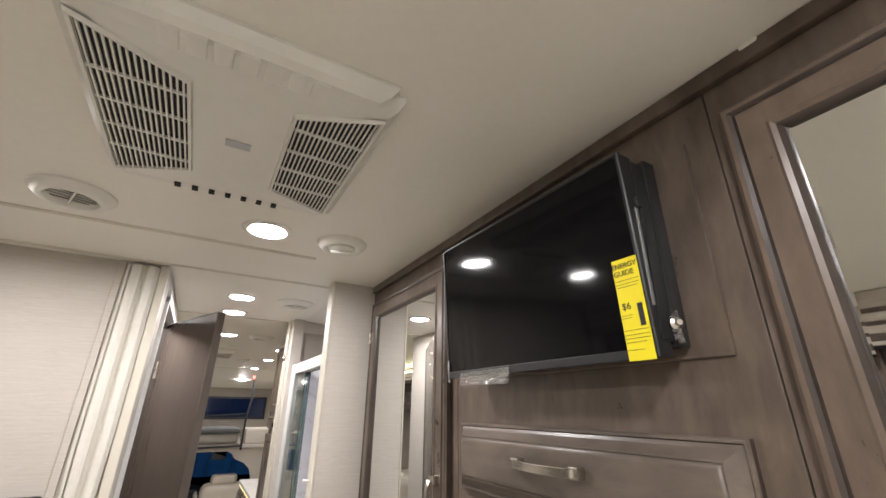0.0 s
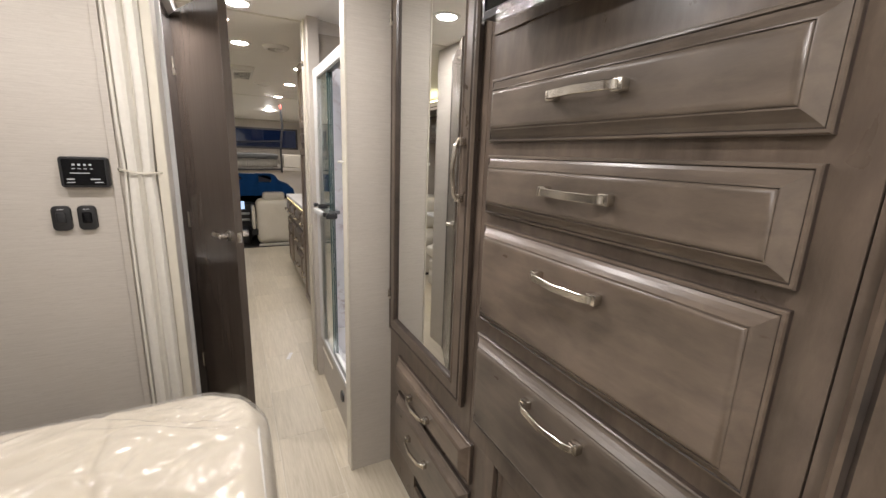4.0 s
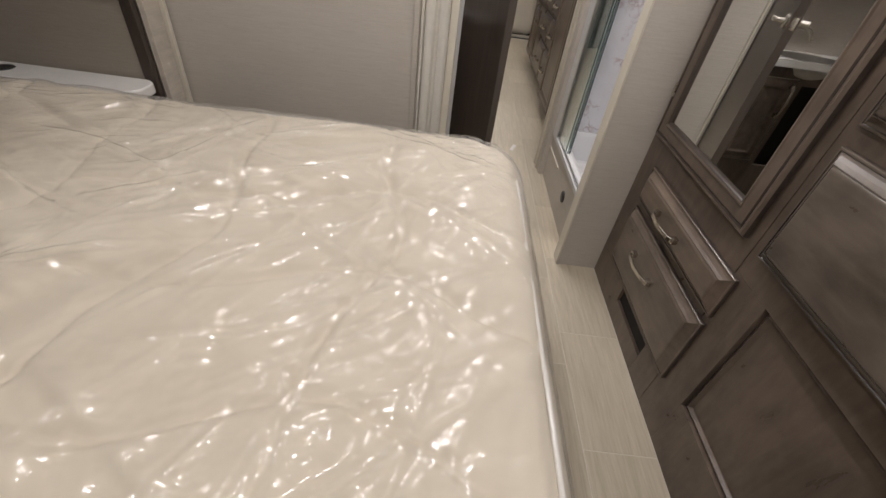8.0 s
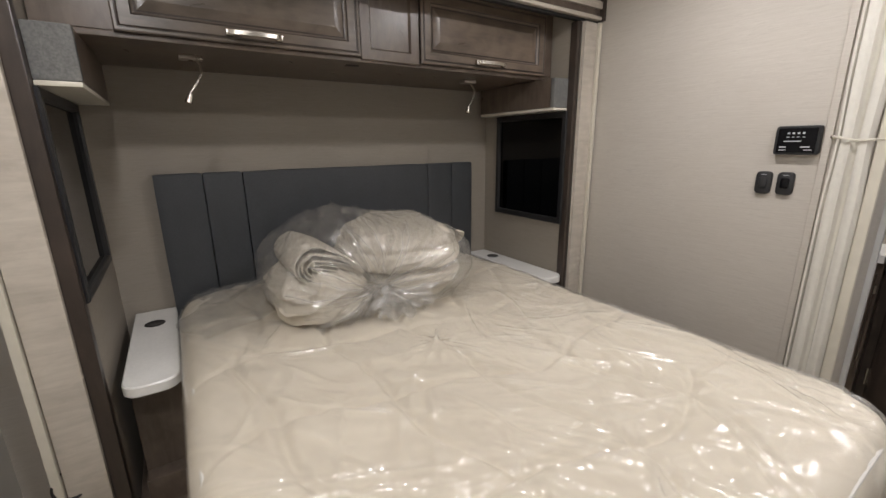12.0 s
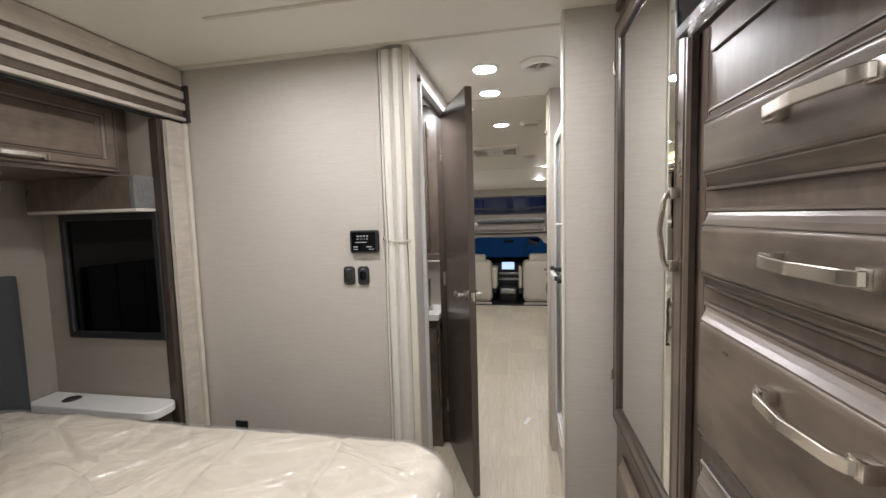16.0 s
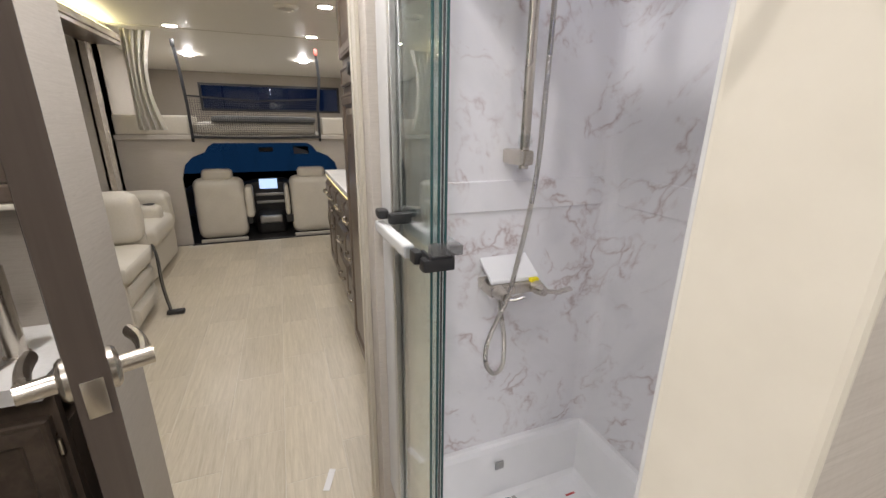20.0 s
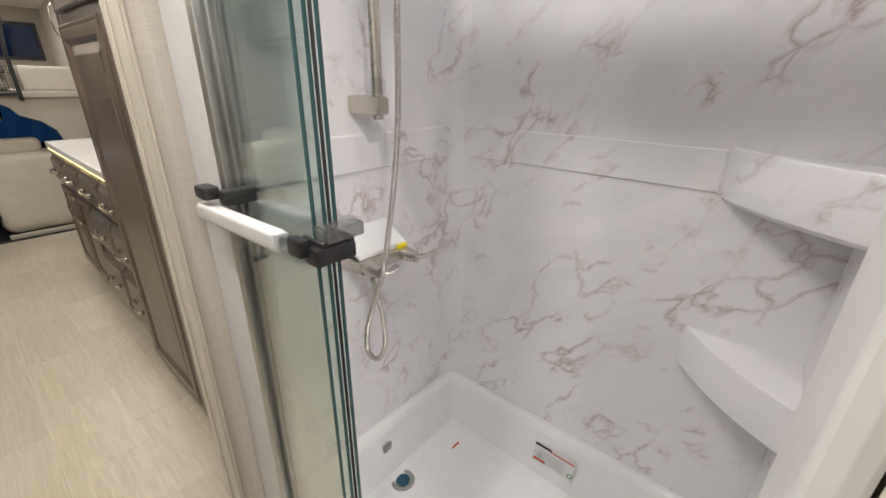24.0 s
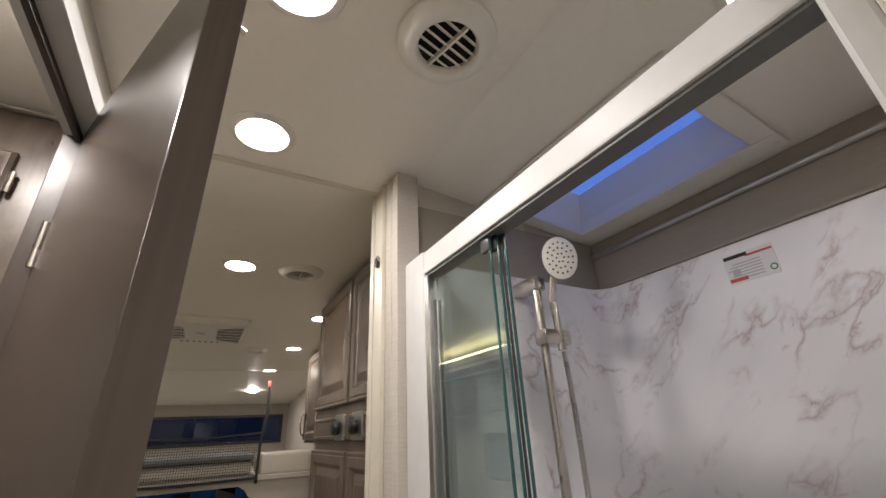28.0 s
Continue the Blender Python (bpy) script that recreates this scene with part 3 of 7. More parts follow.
structure("baseboard", bx(-1.55, FACE, YR + 0.0005, YR + 0.012, 0.0, 0.075, 0.003), CREAM, "cream baseboard on the rear wall", "baseboard")
for y0, y1 in ((SY0 + 0.002, -0.004), (1.374, SY1 - 0.002)):
    structure("slide_platform", bx(SX0 + 0.002, -1.205, y0, y1, 0.0, 0.155, 0.004), WOOD, "dark wooden platform edge under the bed slide", "platform")
    structure("trim", bx(-1.204, -1.19, y0, y1, 0.0, 0.03, 0.002), WOOD_TRIM, "pale strip along the foot of the platform", "trim")

# bath walls
bm = bx(BATH_X - 0.045, BATH_X, 2.62, BATH_Y, 0, ZC)
bx(BATH_X - 0.045, BATH_X, 1.975, 2.62, 2.045, ZC, 0, bm)
structure("wall_bath_side", bm, WALL, "papered hall wall of the bathroom with a door opening")
structure("wall_bath_front", bx(XL, BATH_X, BATH_Y, BATH_Y + 0.05, 0, ZC), WALL, "papered bathroom wall behind the vanity")
bm = bx(XL - 0.06, XL, 1.85, 1.97, 0, ZC)
bx(XL - 0.06, XL, 2.51, LY0, 0, ZC, 0, bm)
bx(XL - 0.06, XL, 1.97, 2.51, 0, 1.18, 0, bm)
bx(XL - 0.06, XL, 1.97, 2.51, 1.82, ZC, 0, bm)
structure("wall_left_bath", bm, WALL, "papered outer wall of the bathroom with a window opening")
bm = bmesh.new()
for y0, y1, z0, z1 in ((1.978, 2.00, 0, 2.045), (1.978, 2.622, 2.025, 2.06)):
    bx(BATH_X - 0.05, BATH_X + 0.012, y0, y1, z0, z1, 0.003, bm)
structure("door_frame", bm, FRAME_WHITE, "white bathroom door frame", "door frame")
bm = bmesh.new()
bx(BATH_X - 0.03, BATH_X - 0.02, 1.999, 2.601, 2.012, 2.026, 0.002, bm)
bx(BATH_X - 0.03, BATH_X - 0.02, 1.999, 2.012, 0.0, 2.02, 0.002, bm)
bx(BATH_X - 0.05, BATH_X + 0.012, 2.60, 2.622, 0.0, 2.024, 0.002, bm)
structure("trim", bm, WOOD_GLAZE, "dark door stop strip", "trim")

# shower walls
bm = bx(0.443, XR, 1.695, 1.6985, 0, ZC)
bx(0.443, 0.559, 1.6985, 1.756, 0, ZC, 0, bm)
structure("wall_shower_rear", bm, WALL, "linen papered wall end between wardrobe and shower")
structure("wall_shower_front", bx(0.455, XR, 2.6265, 2.745, 0, ZC, 0.004), WALL, "linen papered wall end between shower and pantry")
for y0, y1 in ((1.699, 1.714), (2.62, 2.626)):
    structure("wall_shower_lining", bx(0.515, XR, y0, y1, 1.87, 2.056), WALL_TAUPE_SHADE, "taupe wall above the shower surround")
structure("trim", bx(0.448, 0.4548, 2.664, 2.7525, 0, ZC, 0.002), CREAM, "cream board on the wall end by the pantry", "trim")
for y0, y1 in ((2.664, 2.682), (2.728, 2.7525)):
    structure("trim", bx(0.4445, 0.4478, y0, y1, 0, ZC, 0.0015), CREAM, "cream rib of the wall end board", "trim")
structure("trim", bx(0.4355, 0.4425, 1.692, 1.760, 0, ZC, 0.003), CREAM, "smooth cream end board of the wall by the shower", "trim")
structure("trim", bx(0.443, 0.4695, 1.7565, 1.763, 0, ZC, 0.002), CREAM, "cream return beside the shower frame", "trim")
structure("wall_shower_return", bx(0.4555, 0.516, 2.5925, 2.6262, 0, ZC, 0.002), WALL, "papered wall strip beside the shower frame")
structure("wall_shower_band", bx(1.196, XR - 0.0005, 1.7145, 2.6195, 1.886, 2.0545, 0.002), WALL_TAUPE_SHADE, "taupe papered band above the shower surround")
structure("trim", sweep([(1.192, 1.7155, 2.008), (1.192, 2.6185, 2.008)], 0.0075, 0.0095, seg=12), ALU, "rounded metal rail along the wall band", "trim")
structure("trim", bx(1.1785, 1.1955, 1.7155, 2.6185, 1.8845, 1.893, 0.002), WALL_TAUPE_SHADE, "taupe ledge strip on top of the surround", "trim")

# living room and cab shell
bm = bx(XL - 0.06, XL, LY1, YF + 0.1, 0, ZC)
bx(XL - 0.06, XL, LY0, LY1, 1.98, ZC, 0, bm)
structure("wall_left_living", bm, WALL, "papered living room side wall")
bm = bx(LX0 - 0.05, LX0, LY0 - 0.05, LY1 + 0.05, 0, 1.02)
bx(LX0 - 0.05, LX0, LY0 - 0.05, LY1 + 0.05, 1.55, 2.05, 0, bm)
bx(LX0 - 0.05, LX0, LY0 - 0.05, 3.9, 1.02, 1.55, 0, bm)
bx(LX0 - 0.05, LX0, 5.75, LY1 + 0.05, 1.02, 1.55, 0, bm)
bx(LX0 - 0.05, LX0, 4.75, 4.95, 1.02, 1.55, 0, bm)
structure("wall_living_slide_back", bm, WALL, "papered back wall of the living slide with windows")
structure("wall_living_slide_rear", bx(LX0, XL - 0.03, LY0 - 0.05, LY0, 0, 2.05), WALL, "papered end of the living slide")
structure("wall_living_slide_front", bx(LX0, XL - 0.03, LY1, LY1 + 0.05, 0, 2.05), WALL, "papered end of the living slide")
structure("ceiling_living_slide", bx(LX0 - 0.05, XL - 0.06, LY0 - 0.05, LY1 + 0.05, 2.0, 2.05), CEILING, "low ceiling of the living slide", "ceiling")
# bulkhead round the cab opening and the bunk above it
CABY = 6.66
bm = bmesh.new()
outline = [(-0.74, 0.0), (-0.74, 0.72), (-0.70, 0.86), (-0.62, 0.94), (-0.50, 0.99), (-0.46, 1.05), (-0.40, 1.085), (0.54, 1.085), (0.60, 1.05), (0.64, 0.99), (0.76, 0.94), (0.84, 0.86), (0.88, 0.72), (0.88, 0.0)]
vs = [[bm.verts.new((x, y, z)) for x, z in outline] for y in (CABY - 0.02, CABY + 0.02)]
top = [[bm.verts.new((x, y, z)) for x, z in [(XL, 0), (XL, 0.72), (XL, 0.86), (XL, 0.94), (XL, 1.12), (-0.46, 1.12), (-0.40, 1.12), (0.54, 1.12), (0.60, 1.12), (XR, 1.12), (XR, 0.94), (XR, 0.86), (XR, 0.72), (XR, 0)]] for y in (CABY - 0.02, CABY + 0.02)]
for side in (0, 1):
    for k in range(13):
        bm.faces.new((vs[side][k], vs[side][k + 1], top[side][k + 1], top[side][k]))
for k in range(13):
    bm.faces.new((vs[0][k], vs[0][k + 1], vs[1][k + 1], vs[1][k]))
structure("wall_bulkhead", bm, WALL, "papered bulkhead with a rounded opening to the cab")
structure("bunk_floor", bx(XL, XR, CABY - 0.05, 8.35, 1.12, 1.17, 0.01), WALL, "underside board of the over-cab bunk", "bunk")
bm = bx(XL - 0.06, XL, CABY - 0.1, 8.4, 0.0, ZC)
bx(XR, XR + 0.06, CABY - 0.1, 8.4, 0.0, ZC, 0, bm)
structure("wall_cab_sides", bm, WALL, "papered side walls of the cab-over")
bm = bmesh.new()
a = [bm.verts.new(p) for p in ((XL, 6.45, ZC), (XR, 6.45, ZC), (XR, 8.4, 1.93), (XL, 8.4, 1.93))]
b = [bm.verts.new(v.co + Vector((0, 0, 0.05))) for v in a]
bm.faces.new(a), bm.faces.new(b[::-1])
for k in range(4):
    bm.faces.new((a[k], a[(k + 1) % 4], b[(k + 1) % 4], b[k]))
structure("ceiling_bunk", bm, CEILING, "sloping cream ceiling over the bunk", "ceiling")
bm = bx(XL, XR, 8.3, 8.36, 1.17, 1.46)
bx(XL, XR, 8.3, 8.36, 1.78, 2.0, 0, bm)
bx(XL, -0.68, 8.3, 8.36, 1.46, 1.78, 0, bm)
bx(1.13, XR, 8.3, 8.36, 1.46, 1.78, 0, bm)
structure("wall_bunk_front", bm, WALL_TAUPE_SHADE, "taupe front wall of the bunk with a long window")
structure("floor_cab", bx(XL, XR, YF, 8.5, -0.12, -0.03), CARPET, "dark carpeted cab floor", "floor")
structure("wall_cab_front", bx(XL, XR, 8.05, 8.1, -0.1, 0.62), DASH, "dark cab firewall behind the dashboard")
structure("trim", bx(-0.74, 0.88, YF - 0.02, YF + 0.01, -0.02, 0.012, 0.003), BLACK, "black threshold strip to the cab", "trim")

# floor tiles, laid along the coach in staggered rows
TILE_W, TILE_L = 0.232, 0.462


# ---- lamps and ceiling fittings ----
def ceiling_lamp(x, y, z=ZC, lens=None):
    t = thing("ceiling_light", "round recessed ceiling light, switched on", "ceiling light", (x, y, z), "recessed ceiling lights")
    m = Matrix.Translation((x, y, z))
    part("trim_ring", lathe([(0.050, -0.003), (0.056, -0.007), (0.066, -0.006), (0.072, -0.002), (0.072, 0.001)], 40, m, cap=False), WHITE, t)
    part("lens", lathe([(0.0005, -0.0055), (0.03, -0.005), (0.0515, -0.003)], 32, m, cap=False), lens or LED, t, "glowing white diffuser")


# The two at y -0.1 are unseen, added for light behind the view.
for lx, ly in ((0.113, 1.27), (-0.56, 1.29), (0.113, -0.1), (-0.56, -0.1), (0.125, 2.19), (0.122, 2.583), (0.147, 3.445), (0.645, 4.16), (0.665, 5.13), (0.66, 6.35), (-0.536, 4.77), (-0.57, 6.35), (-0.6, 3.4)):
    ceiling_lamp(lx, ly, ZC, LED if ly < 1.5 else LED_HALL)
for lx in (-0.62, 0.62):
    ceiling_lamp(lx, 7.4, 2.02, LED_HALL)


def ceiling_vent(x, y, turn=0.0, r=0.085, slats=True):
    t = thing("ceiling_vent", "round white ceiling air vent with slats", "air vent", (x, y, ZC), "round ceiling vents")
    m = Matrix.Translation((x, y, ZC)) @ pose(0, 0, 0, 0, 0, turn)
    k = r / 0.085
    part("ring", lathe([(0.052 * k, -0.004), (0.053 * k, -0.016), (0.057 * k, -0.021), (0.065 * k, -0.022), (0.075 * k, -0.018), (0.083 * k, -0.010), (0.089 * k, -0.0055), (0.090 * k, 0.0)], 40, m, cap=False), WHITE, t)
    # Black disc on the closed ceiling, in place of an unlit duct.
    part("backing", lathe([(0.0005, -0.002), (0.053 * k, -0.002)], 32, m, cap=False), BLACK_MATTE, t)
    for i in range(5):
        yy = (-0.034 + 0.017 * i) * k
        half = math.sqrt(max(0.0, (0.052 * k) ** 2 - yy * yy))
        bm = bx(-half, half, -0.0048 * k, 0.0048 * k, -0.001, 0.001)
        part("slat", moved(bm, m @ Matrix.Translation((0, yy, -0.009)) @ pose(0, 0, 0, 42)), WHITE, t)
    part("rib", moved(bx(-0.002, 0.002, -0.05 * k, 0.05 * k, -0.016, -0.004), m), WHITE, t)


# Fill lamp, unseen: added to brighten the shower, no such fitting is known.
t = thing("ceiling_light", "small round fill lamp added unseen behind the shower header", "ceiling light", (0.735, 1.87, 2.10))
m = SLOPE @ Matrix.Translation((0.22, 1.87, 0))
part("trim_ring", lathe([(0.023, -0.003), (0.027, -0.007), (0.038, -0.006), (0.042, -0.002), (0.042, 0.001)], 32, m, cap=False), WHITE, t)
part("lens", lathe([(0.0005, -0.0055), (0.015, -0.005), (0.0235, -0.003)], 24, m, cap=False), LED_SHOWER_FILL, t, "glowing white diffuser")
ceiling_lamp(-0.34, 2.30, ZC, LED_BATH)

ceiling_vent(-0.345, 1.28, 20)
ceiling_vent(0.378, 2.185, 15)
ceiling_vent(0.377, 3.43)
ceiling_vent(-0.367, 5.15)
ceiling_vent(0.399, 5.24)
# detector with a turned cap beside the bedroom lamp
t = thing("smoke_detector", "round white ceiling vent dial by the wardrobe", "detector", (0.34, 1.264, ZC))
m = Matrix.Translation((0.34, 1.264, ZC))
part("base", lathe([(0.0005, -0.012), (0.046, -0.012), (0.049, -0.018), (0.056, -0.021), (0.066, -0.018), (0.074, -0.010), (0.078, -0.004), (0.079, 0.0)], 40, m, cap=False), WHITE, t)
part("dial", lathe([(0.0005, -0.026), (0.034, -0.025), (0.040, -0.021), (0.041, -0.012)], 10, m, cap=False), WHITE, t)
part("dial_grip", moved(bx(-0.006, 0.006, -0.034, 0.034, -0.034, -0.024, 0.003), m @ pose(0, 0, 0, 0, 0, 70)), WHITE, t)


def air_conditioner(cx, cy, w=0.48, d=0.52):
    t = thing("air_conditioner", "white ceiling air conditioner with two grilles", "air conditioner", (cx, cy, ZC), "ceiling air conditioners")
    m = Matrix.Translation((cx, cy, ZC))
    bm = nest(w, d, [(0, 0), (0.0, -0.010), (0.010, -0.026), (0.020, -0.032), (0.034, -0.030), (0.045, -0.034)])
    bmesh.ops.bevel(bm, geom=[e for e in bm.edges if abs(e.verts[0].co.z - e.verts[1].co.z) > 1e-4], offset=0.02, segments=3, affect="EDGES")
    part("shroud", moved(bm, m), WHITE, t)
    for sx in (-1, 1):
        gx, gw, gd = sx * w * 0.305, w * 0.265, d * 0.77

        def span(xx, gw=gw, gd=gd, sx=sx):
            return gd / 2 * (0.70 + 0.30 * (xx * sx / gw + 0.5))

        g = m @ Matrix.Translation((gx, 0, -0.0345))
        bm = bx(-gw / 2, gw / 2, -1, 1, -0.0015, 0.0, 0)
        for v in bm.verts:
            v.co.y *= span(v.co.x)
        # The shroud is solid: a black sheet carries the shade behind the slats.
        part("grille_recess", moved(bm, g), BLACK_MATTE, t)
        for i in range(15):
            xx = -gw / 2 + gw * (i + 0.5) / 15
            part("slat", moved(bx(xx - 0.0014, xx + 0.0014, -span(xx), span(xx), -0.0052, -0.0012), g), WHITE, t)
        for yy in (-gd * 0.27, -gd * 0.09, gd * 0.09, gd * 0.27):
            part("rib", moved(bx(-gw / 2, gw / 2, yy - 0.0022, yy + 0.0022, -0.0056, -0.0012), g), WHITE, t)
        bm = nest(gw + 0.016, gd + 0.016, [(0, 0), (0.002, -0.007), (0.007, -0.007), (0.008, 0)], cap=False)
        for v in bm.verts:
            v.co.y *= span(max(-gw / 2, min(gw / 2, v.co.x))) / (gd / 2)
        part("grille_rim", moved(bm, g), WHITE, t)
    part("badge", moved(bx(-0.022, 0.022, -0.011, 0.011, -0.037, -0.0335, 0.001), m), PRINT, t, "small grey badge")
    for i in range(7):
        xx = -0.105 + i * 0.034
        # Nothing is cut here; black patches stand in for shaded notches.
        part("notch", moved(bx(xx - 0.006, xx + 0.006, d * 0.455 - 0.009, d * 0.455 + 0.009, -0.0345, -0.030), m), BLACK_MATTE, t, "black patch for the shade inside an air notch")
        part("blind_louvre", moved(bx(xx - 0.013, xx + 0.013, -d * 0.462, -d * 0.385, -0.0362, -0.030, 0.002), m), WHITE, t)


air_conditioner(-0.003, 0.79)
air_conditioner(0.03, 4.60, 0.5, 0.58)

# skylight over the shower
t = thing("skylight", "white framed skylight showing blue dusk sky", "skylight", (0.93, 2.3, 2.09))
bm = bx(0.212, 0.265, 2.005, 2.605, -0.010, -0.0005, 0.003)
bx(0.592, 0.648, 2.005, 2.605, -0.010, -0.0005, 0.003, bm)
bx(0.265, 0.592, 2.005, 2.058, -0.010, -0.0005, 0.003, bm)
bx(0.265, 0.592, 2.568, 2.605, -0.010, -0.0005, 0.003, bm)
part("skylight_frame", moved(bm, SLOPE), WHITE, t)
for u, y in ((0.628, 2.02), (0.628, 2.30), (0.628, 2.588), (0.235, 2.02), (0.235, 2.588)):
    part("screw", lathe([(0.0005, -0.003), (0.004, -0.002), (0.005, 0.0)], 10, SLOPE @ Matrix.Translation((u, y, -0.010)), cap=False), WHITE, t)
bm = bmesh.new()
rings = [[bm.verts.new((u, y, z)) for u, y in ((u0, y0), (u1, y0), (u1, y1), (u0, y1))] for u0, u1, y0, y1, z in ((0.264, 0.594, 2.057, 2.569, -0.002), (0.270, 0.588, 2.062, 2.564, 0.03), (0.318, 0.553, 2.102, 2.528, 0.112))]
for a, b in zip(rings, rings[1:]):
    for k in range(4):
        bm.faces.new((a[k], a[(k + 1) % 4], b[(k + 1) % 4], b[k]))
part("shaft", moved(bm, SLOPE), SHAFT, t, "milky moulded skylight well")
bm = bmesh.new()
bmesh.ops.create_grid(bm, x_segments=10, y_segments=12, size=0.5)
for v in bm.verts:
    v.co = (0.4355 + v.co.x * 0.25, 2.315 + v.co.y * 0.45, 0.113 + 0.05 * (1 - (2 * v.co.x) ** 4) * (1 - (2 * v.co.y) ** 4))
dome = part("dome", moved(bm, SLOPE), FROST, t, "domed clear skylight")


# ---- bedroom: wardrobe wall ----
def pull(parent, x, y, z, w, upright=False):
    m = facing(x, y, z, w)
    return place("handle", PULL, NICKEL, parent, "brushed nickel bow pull", m @ TURNED if upright else m)


def glazed(ob, rings):
    """Dark glaze wiped into the grooves of a moulding."""
    ob.data.materials.append(WOOD_GLAZE)
    for ring in rings:
        for poly in ob.data.polygons[4 * ring:4 * ring + 4]:
            poly.material_index = 1
    return ob


def drawer(t, y0, y1, z0, z1, hz=None, hy=None, x=FACE, w=(-1, 0, 0)):
    front = glazed(part("drawer", nest(y1 - y0, z1 - z0, DRAWER), WOOD_H, t, "", facing(x, (y0 + y1) / 2, z0 * 0.5 + z1 * 0.5, w)), (0, 3, 8))
    h = place("handle", PULL, NICKEL, front, "brushed nickel bow pull", Matrix.Translation((-((hy or (y0 + y1) / 2) - (y0 + y1) / 2) , (hz or (z0 + z1) / 2) - (z0 + z1) / 2, 0.032)))
    return front


def mirror_door(t, y0, y1, z0, z1, x=FACE, handle_y=None, handle_z=1.38, w=(-1, 0, 0), mat=None):
    m = facing(x, (y0 + y1) / 2, (z0 + z1) / 2, w)
    d = glazed(part("door", nest(y1 - y0, z1 - z0, MIRRORED, cap=False), mat or WOOD_V, t, "", m), (0, 3, 4, 8, 9))
    pane = part("mirror", nest(y1 - y0 - 0.13, z1 - z0 - 0.13, [(0, 0.002), (0, 0.007), (0.008, 0.0085)]), MIRROR, d, "silvered mirror pane")
    if handle_y is not None:
        place("handle", PULL, NICKEL, d, "brushed nickel bow pull", Matrix.Translation((-(handle_y - (y0 + y1) / 2), handle_z - (z0 + z1) / 2, 0.018)) @ TURNED)
    return d


# middle: drawers and television panel
DIVIDE = 1.005      # seam between dresser and wardrobe
t = thing("dresser", "grey-brown stained maple dresser with four drawers", "dresser", (0.9, 0.6, 0), "built-in wardrobe wall")
part("body", bx(FACE + 0.02, XR - 0.006, 0.272, DIVIDE - 0.001, 0.0, 2.098), WOOD, t)
bm = bx(FACE, FACE + 0.019, 0.272, DIVIDE - 0.001, 0.61, 2.098, 0.0015)
bx(FACE, FACE + 0.019, 0.873, DIVIDE - 0.001, 0.0, 0.61, 0.0015, bm)
bx(FACE, FACE + 0.019, 0.272, 0.33, 0.0, 0.61, 0.0015, bm)
bx(FACE, FACE + 0.019, 0.33, 0.873, 0.0, 0.205, 0.0015, bm)
part("face_frame", bm, WOOD, t)
part("access_panel", nest(0.543, 0.405, [(0, 0), (0, 0.004), (0.012, 0.012), (0.018, 0.004), (0.02, 0.002)], m=facing(FACE + 0.02, 0.6015, 0.4075, (-1, 0, 0))), WOOD, t, "dark recessed access panel")
part("backing_panel", bx(FACE - 0.005, FACE + 0.001, 0.312, 0.985, 1.70, 2.03, 0.002), WOOD, t)
for z0, z1, hz in ((1.457, 1.600, 1.535), (1.284, 1.427, 1.361), (1.000, 1.259, 1.192), (0.683, 0.960, 0.900)):
    drawer(t, 0.318, 0.972, z0, z1, hz, 0.648)

t = thing("wardrobe", "stained maple wardrobe with a tall mirror door and two drawers", "wardrobe", (0.9, 1.3, 0), "built-in wardrobe wall")
part("body", bx(FACE + 0.02, XR - 0.006, DIVIDE + 0.001, 1.693, 0.0, 2.098), WOOD, t)
bm = bx(FACE, FACE + 0.019, DIVIDE + 0.001, 1.693, 0.153, 2.098, 0.0015)
bx(FACE, FACE + 0.019, DIVIDE + 0.001, 1.126, 0.0, 0.153, 0.0015, bm)
bx(FACE, FACE + 0.019, 1.404, 1.693, 0.0, 0.153, 0.0015, bm)
bx(FACE, FACE + 0.019, 1.126, 1.404, 0.0, 0.088, 0.0015, bm)
part("face_frame", bm, WOOD, t)
# Black sheet in the shallow gap stands in for the vent's unlit inside.
part("vent_opening", bx(FACE + 0.012, FACE + 0.0195, 1.126, 1.404, 0.088, 0.153), BLACK_MATTE, t, "black sheet for the unlit inside of the floor-level vent")
mirror_door(t, 1.035, 1.66, 0.690, 2.045, FACE - 0.004, 1.075, 1.385)
drawer(t, 0.976, 1.575, 0.463, 0.600, 0.53, 1.297)
drawer(t, 0.976, 1.575, 0.180, 0.434, 0.345, 1.305)
for y in (1.65,):
    for z in (0.85, 1.9):
        hinge(t, FACE - 0.02, y, z, (-1, 0, 0))

t = thing("wardrobe", "stained maple wardrobe with a tall mirror door by the rear wall", "wardrobe", (0.9, -0.1, 0), "built-in wardrobe wall")
part("body", bx(FACE + 0.02, XR - 0.006, YR + 0.004, 0.27, 0.0, 2.098), WOOD, t)
part("face_frame", bx(FACE, FACE + 0.019, YR + 0.004, 0.27, 0.0, 2.098, 0.0015), WOOD, t)
mirror_door(t, -0.40, 0.252, 0.705, 2.04, FACE - 0.004, -0.36, 1.385)
drawer(t, -0.40, 0.25, 0.492, 0.632)
drawer(t, -0.40, 0.25, 0.222, 0.468)
structure("trim", bx(FACE - 0.012, FACE + 0.03, YR + 0.002, 1.693, 2.10, 2.1285, 0.004), WOOD, "dark crown strip on top of the wardrobes", "trim")
single("ceiling_clip", bx(0.608, 0.63, 0.180, 0.206, ZC - 0.010, ZC + 0.001, 0.005), CEILING, "cream ceiling panel lug above the wardrobe", "trim")


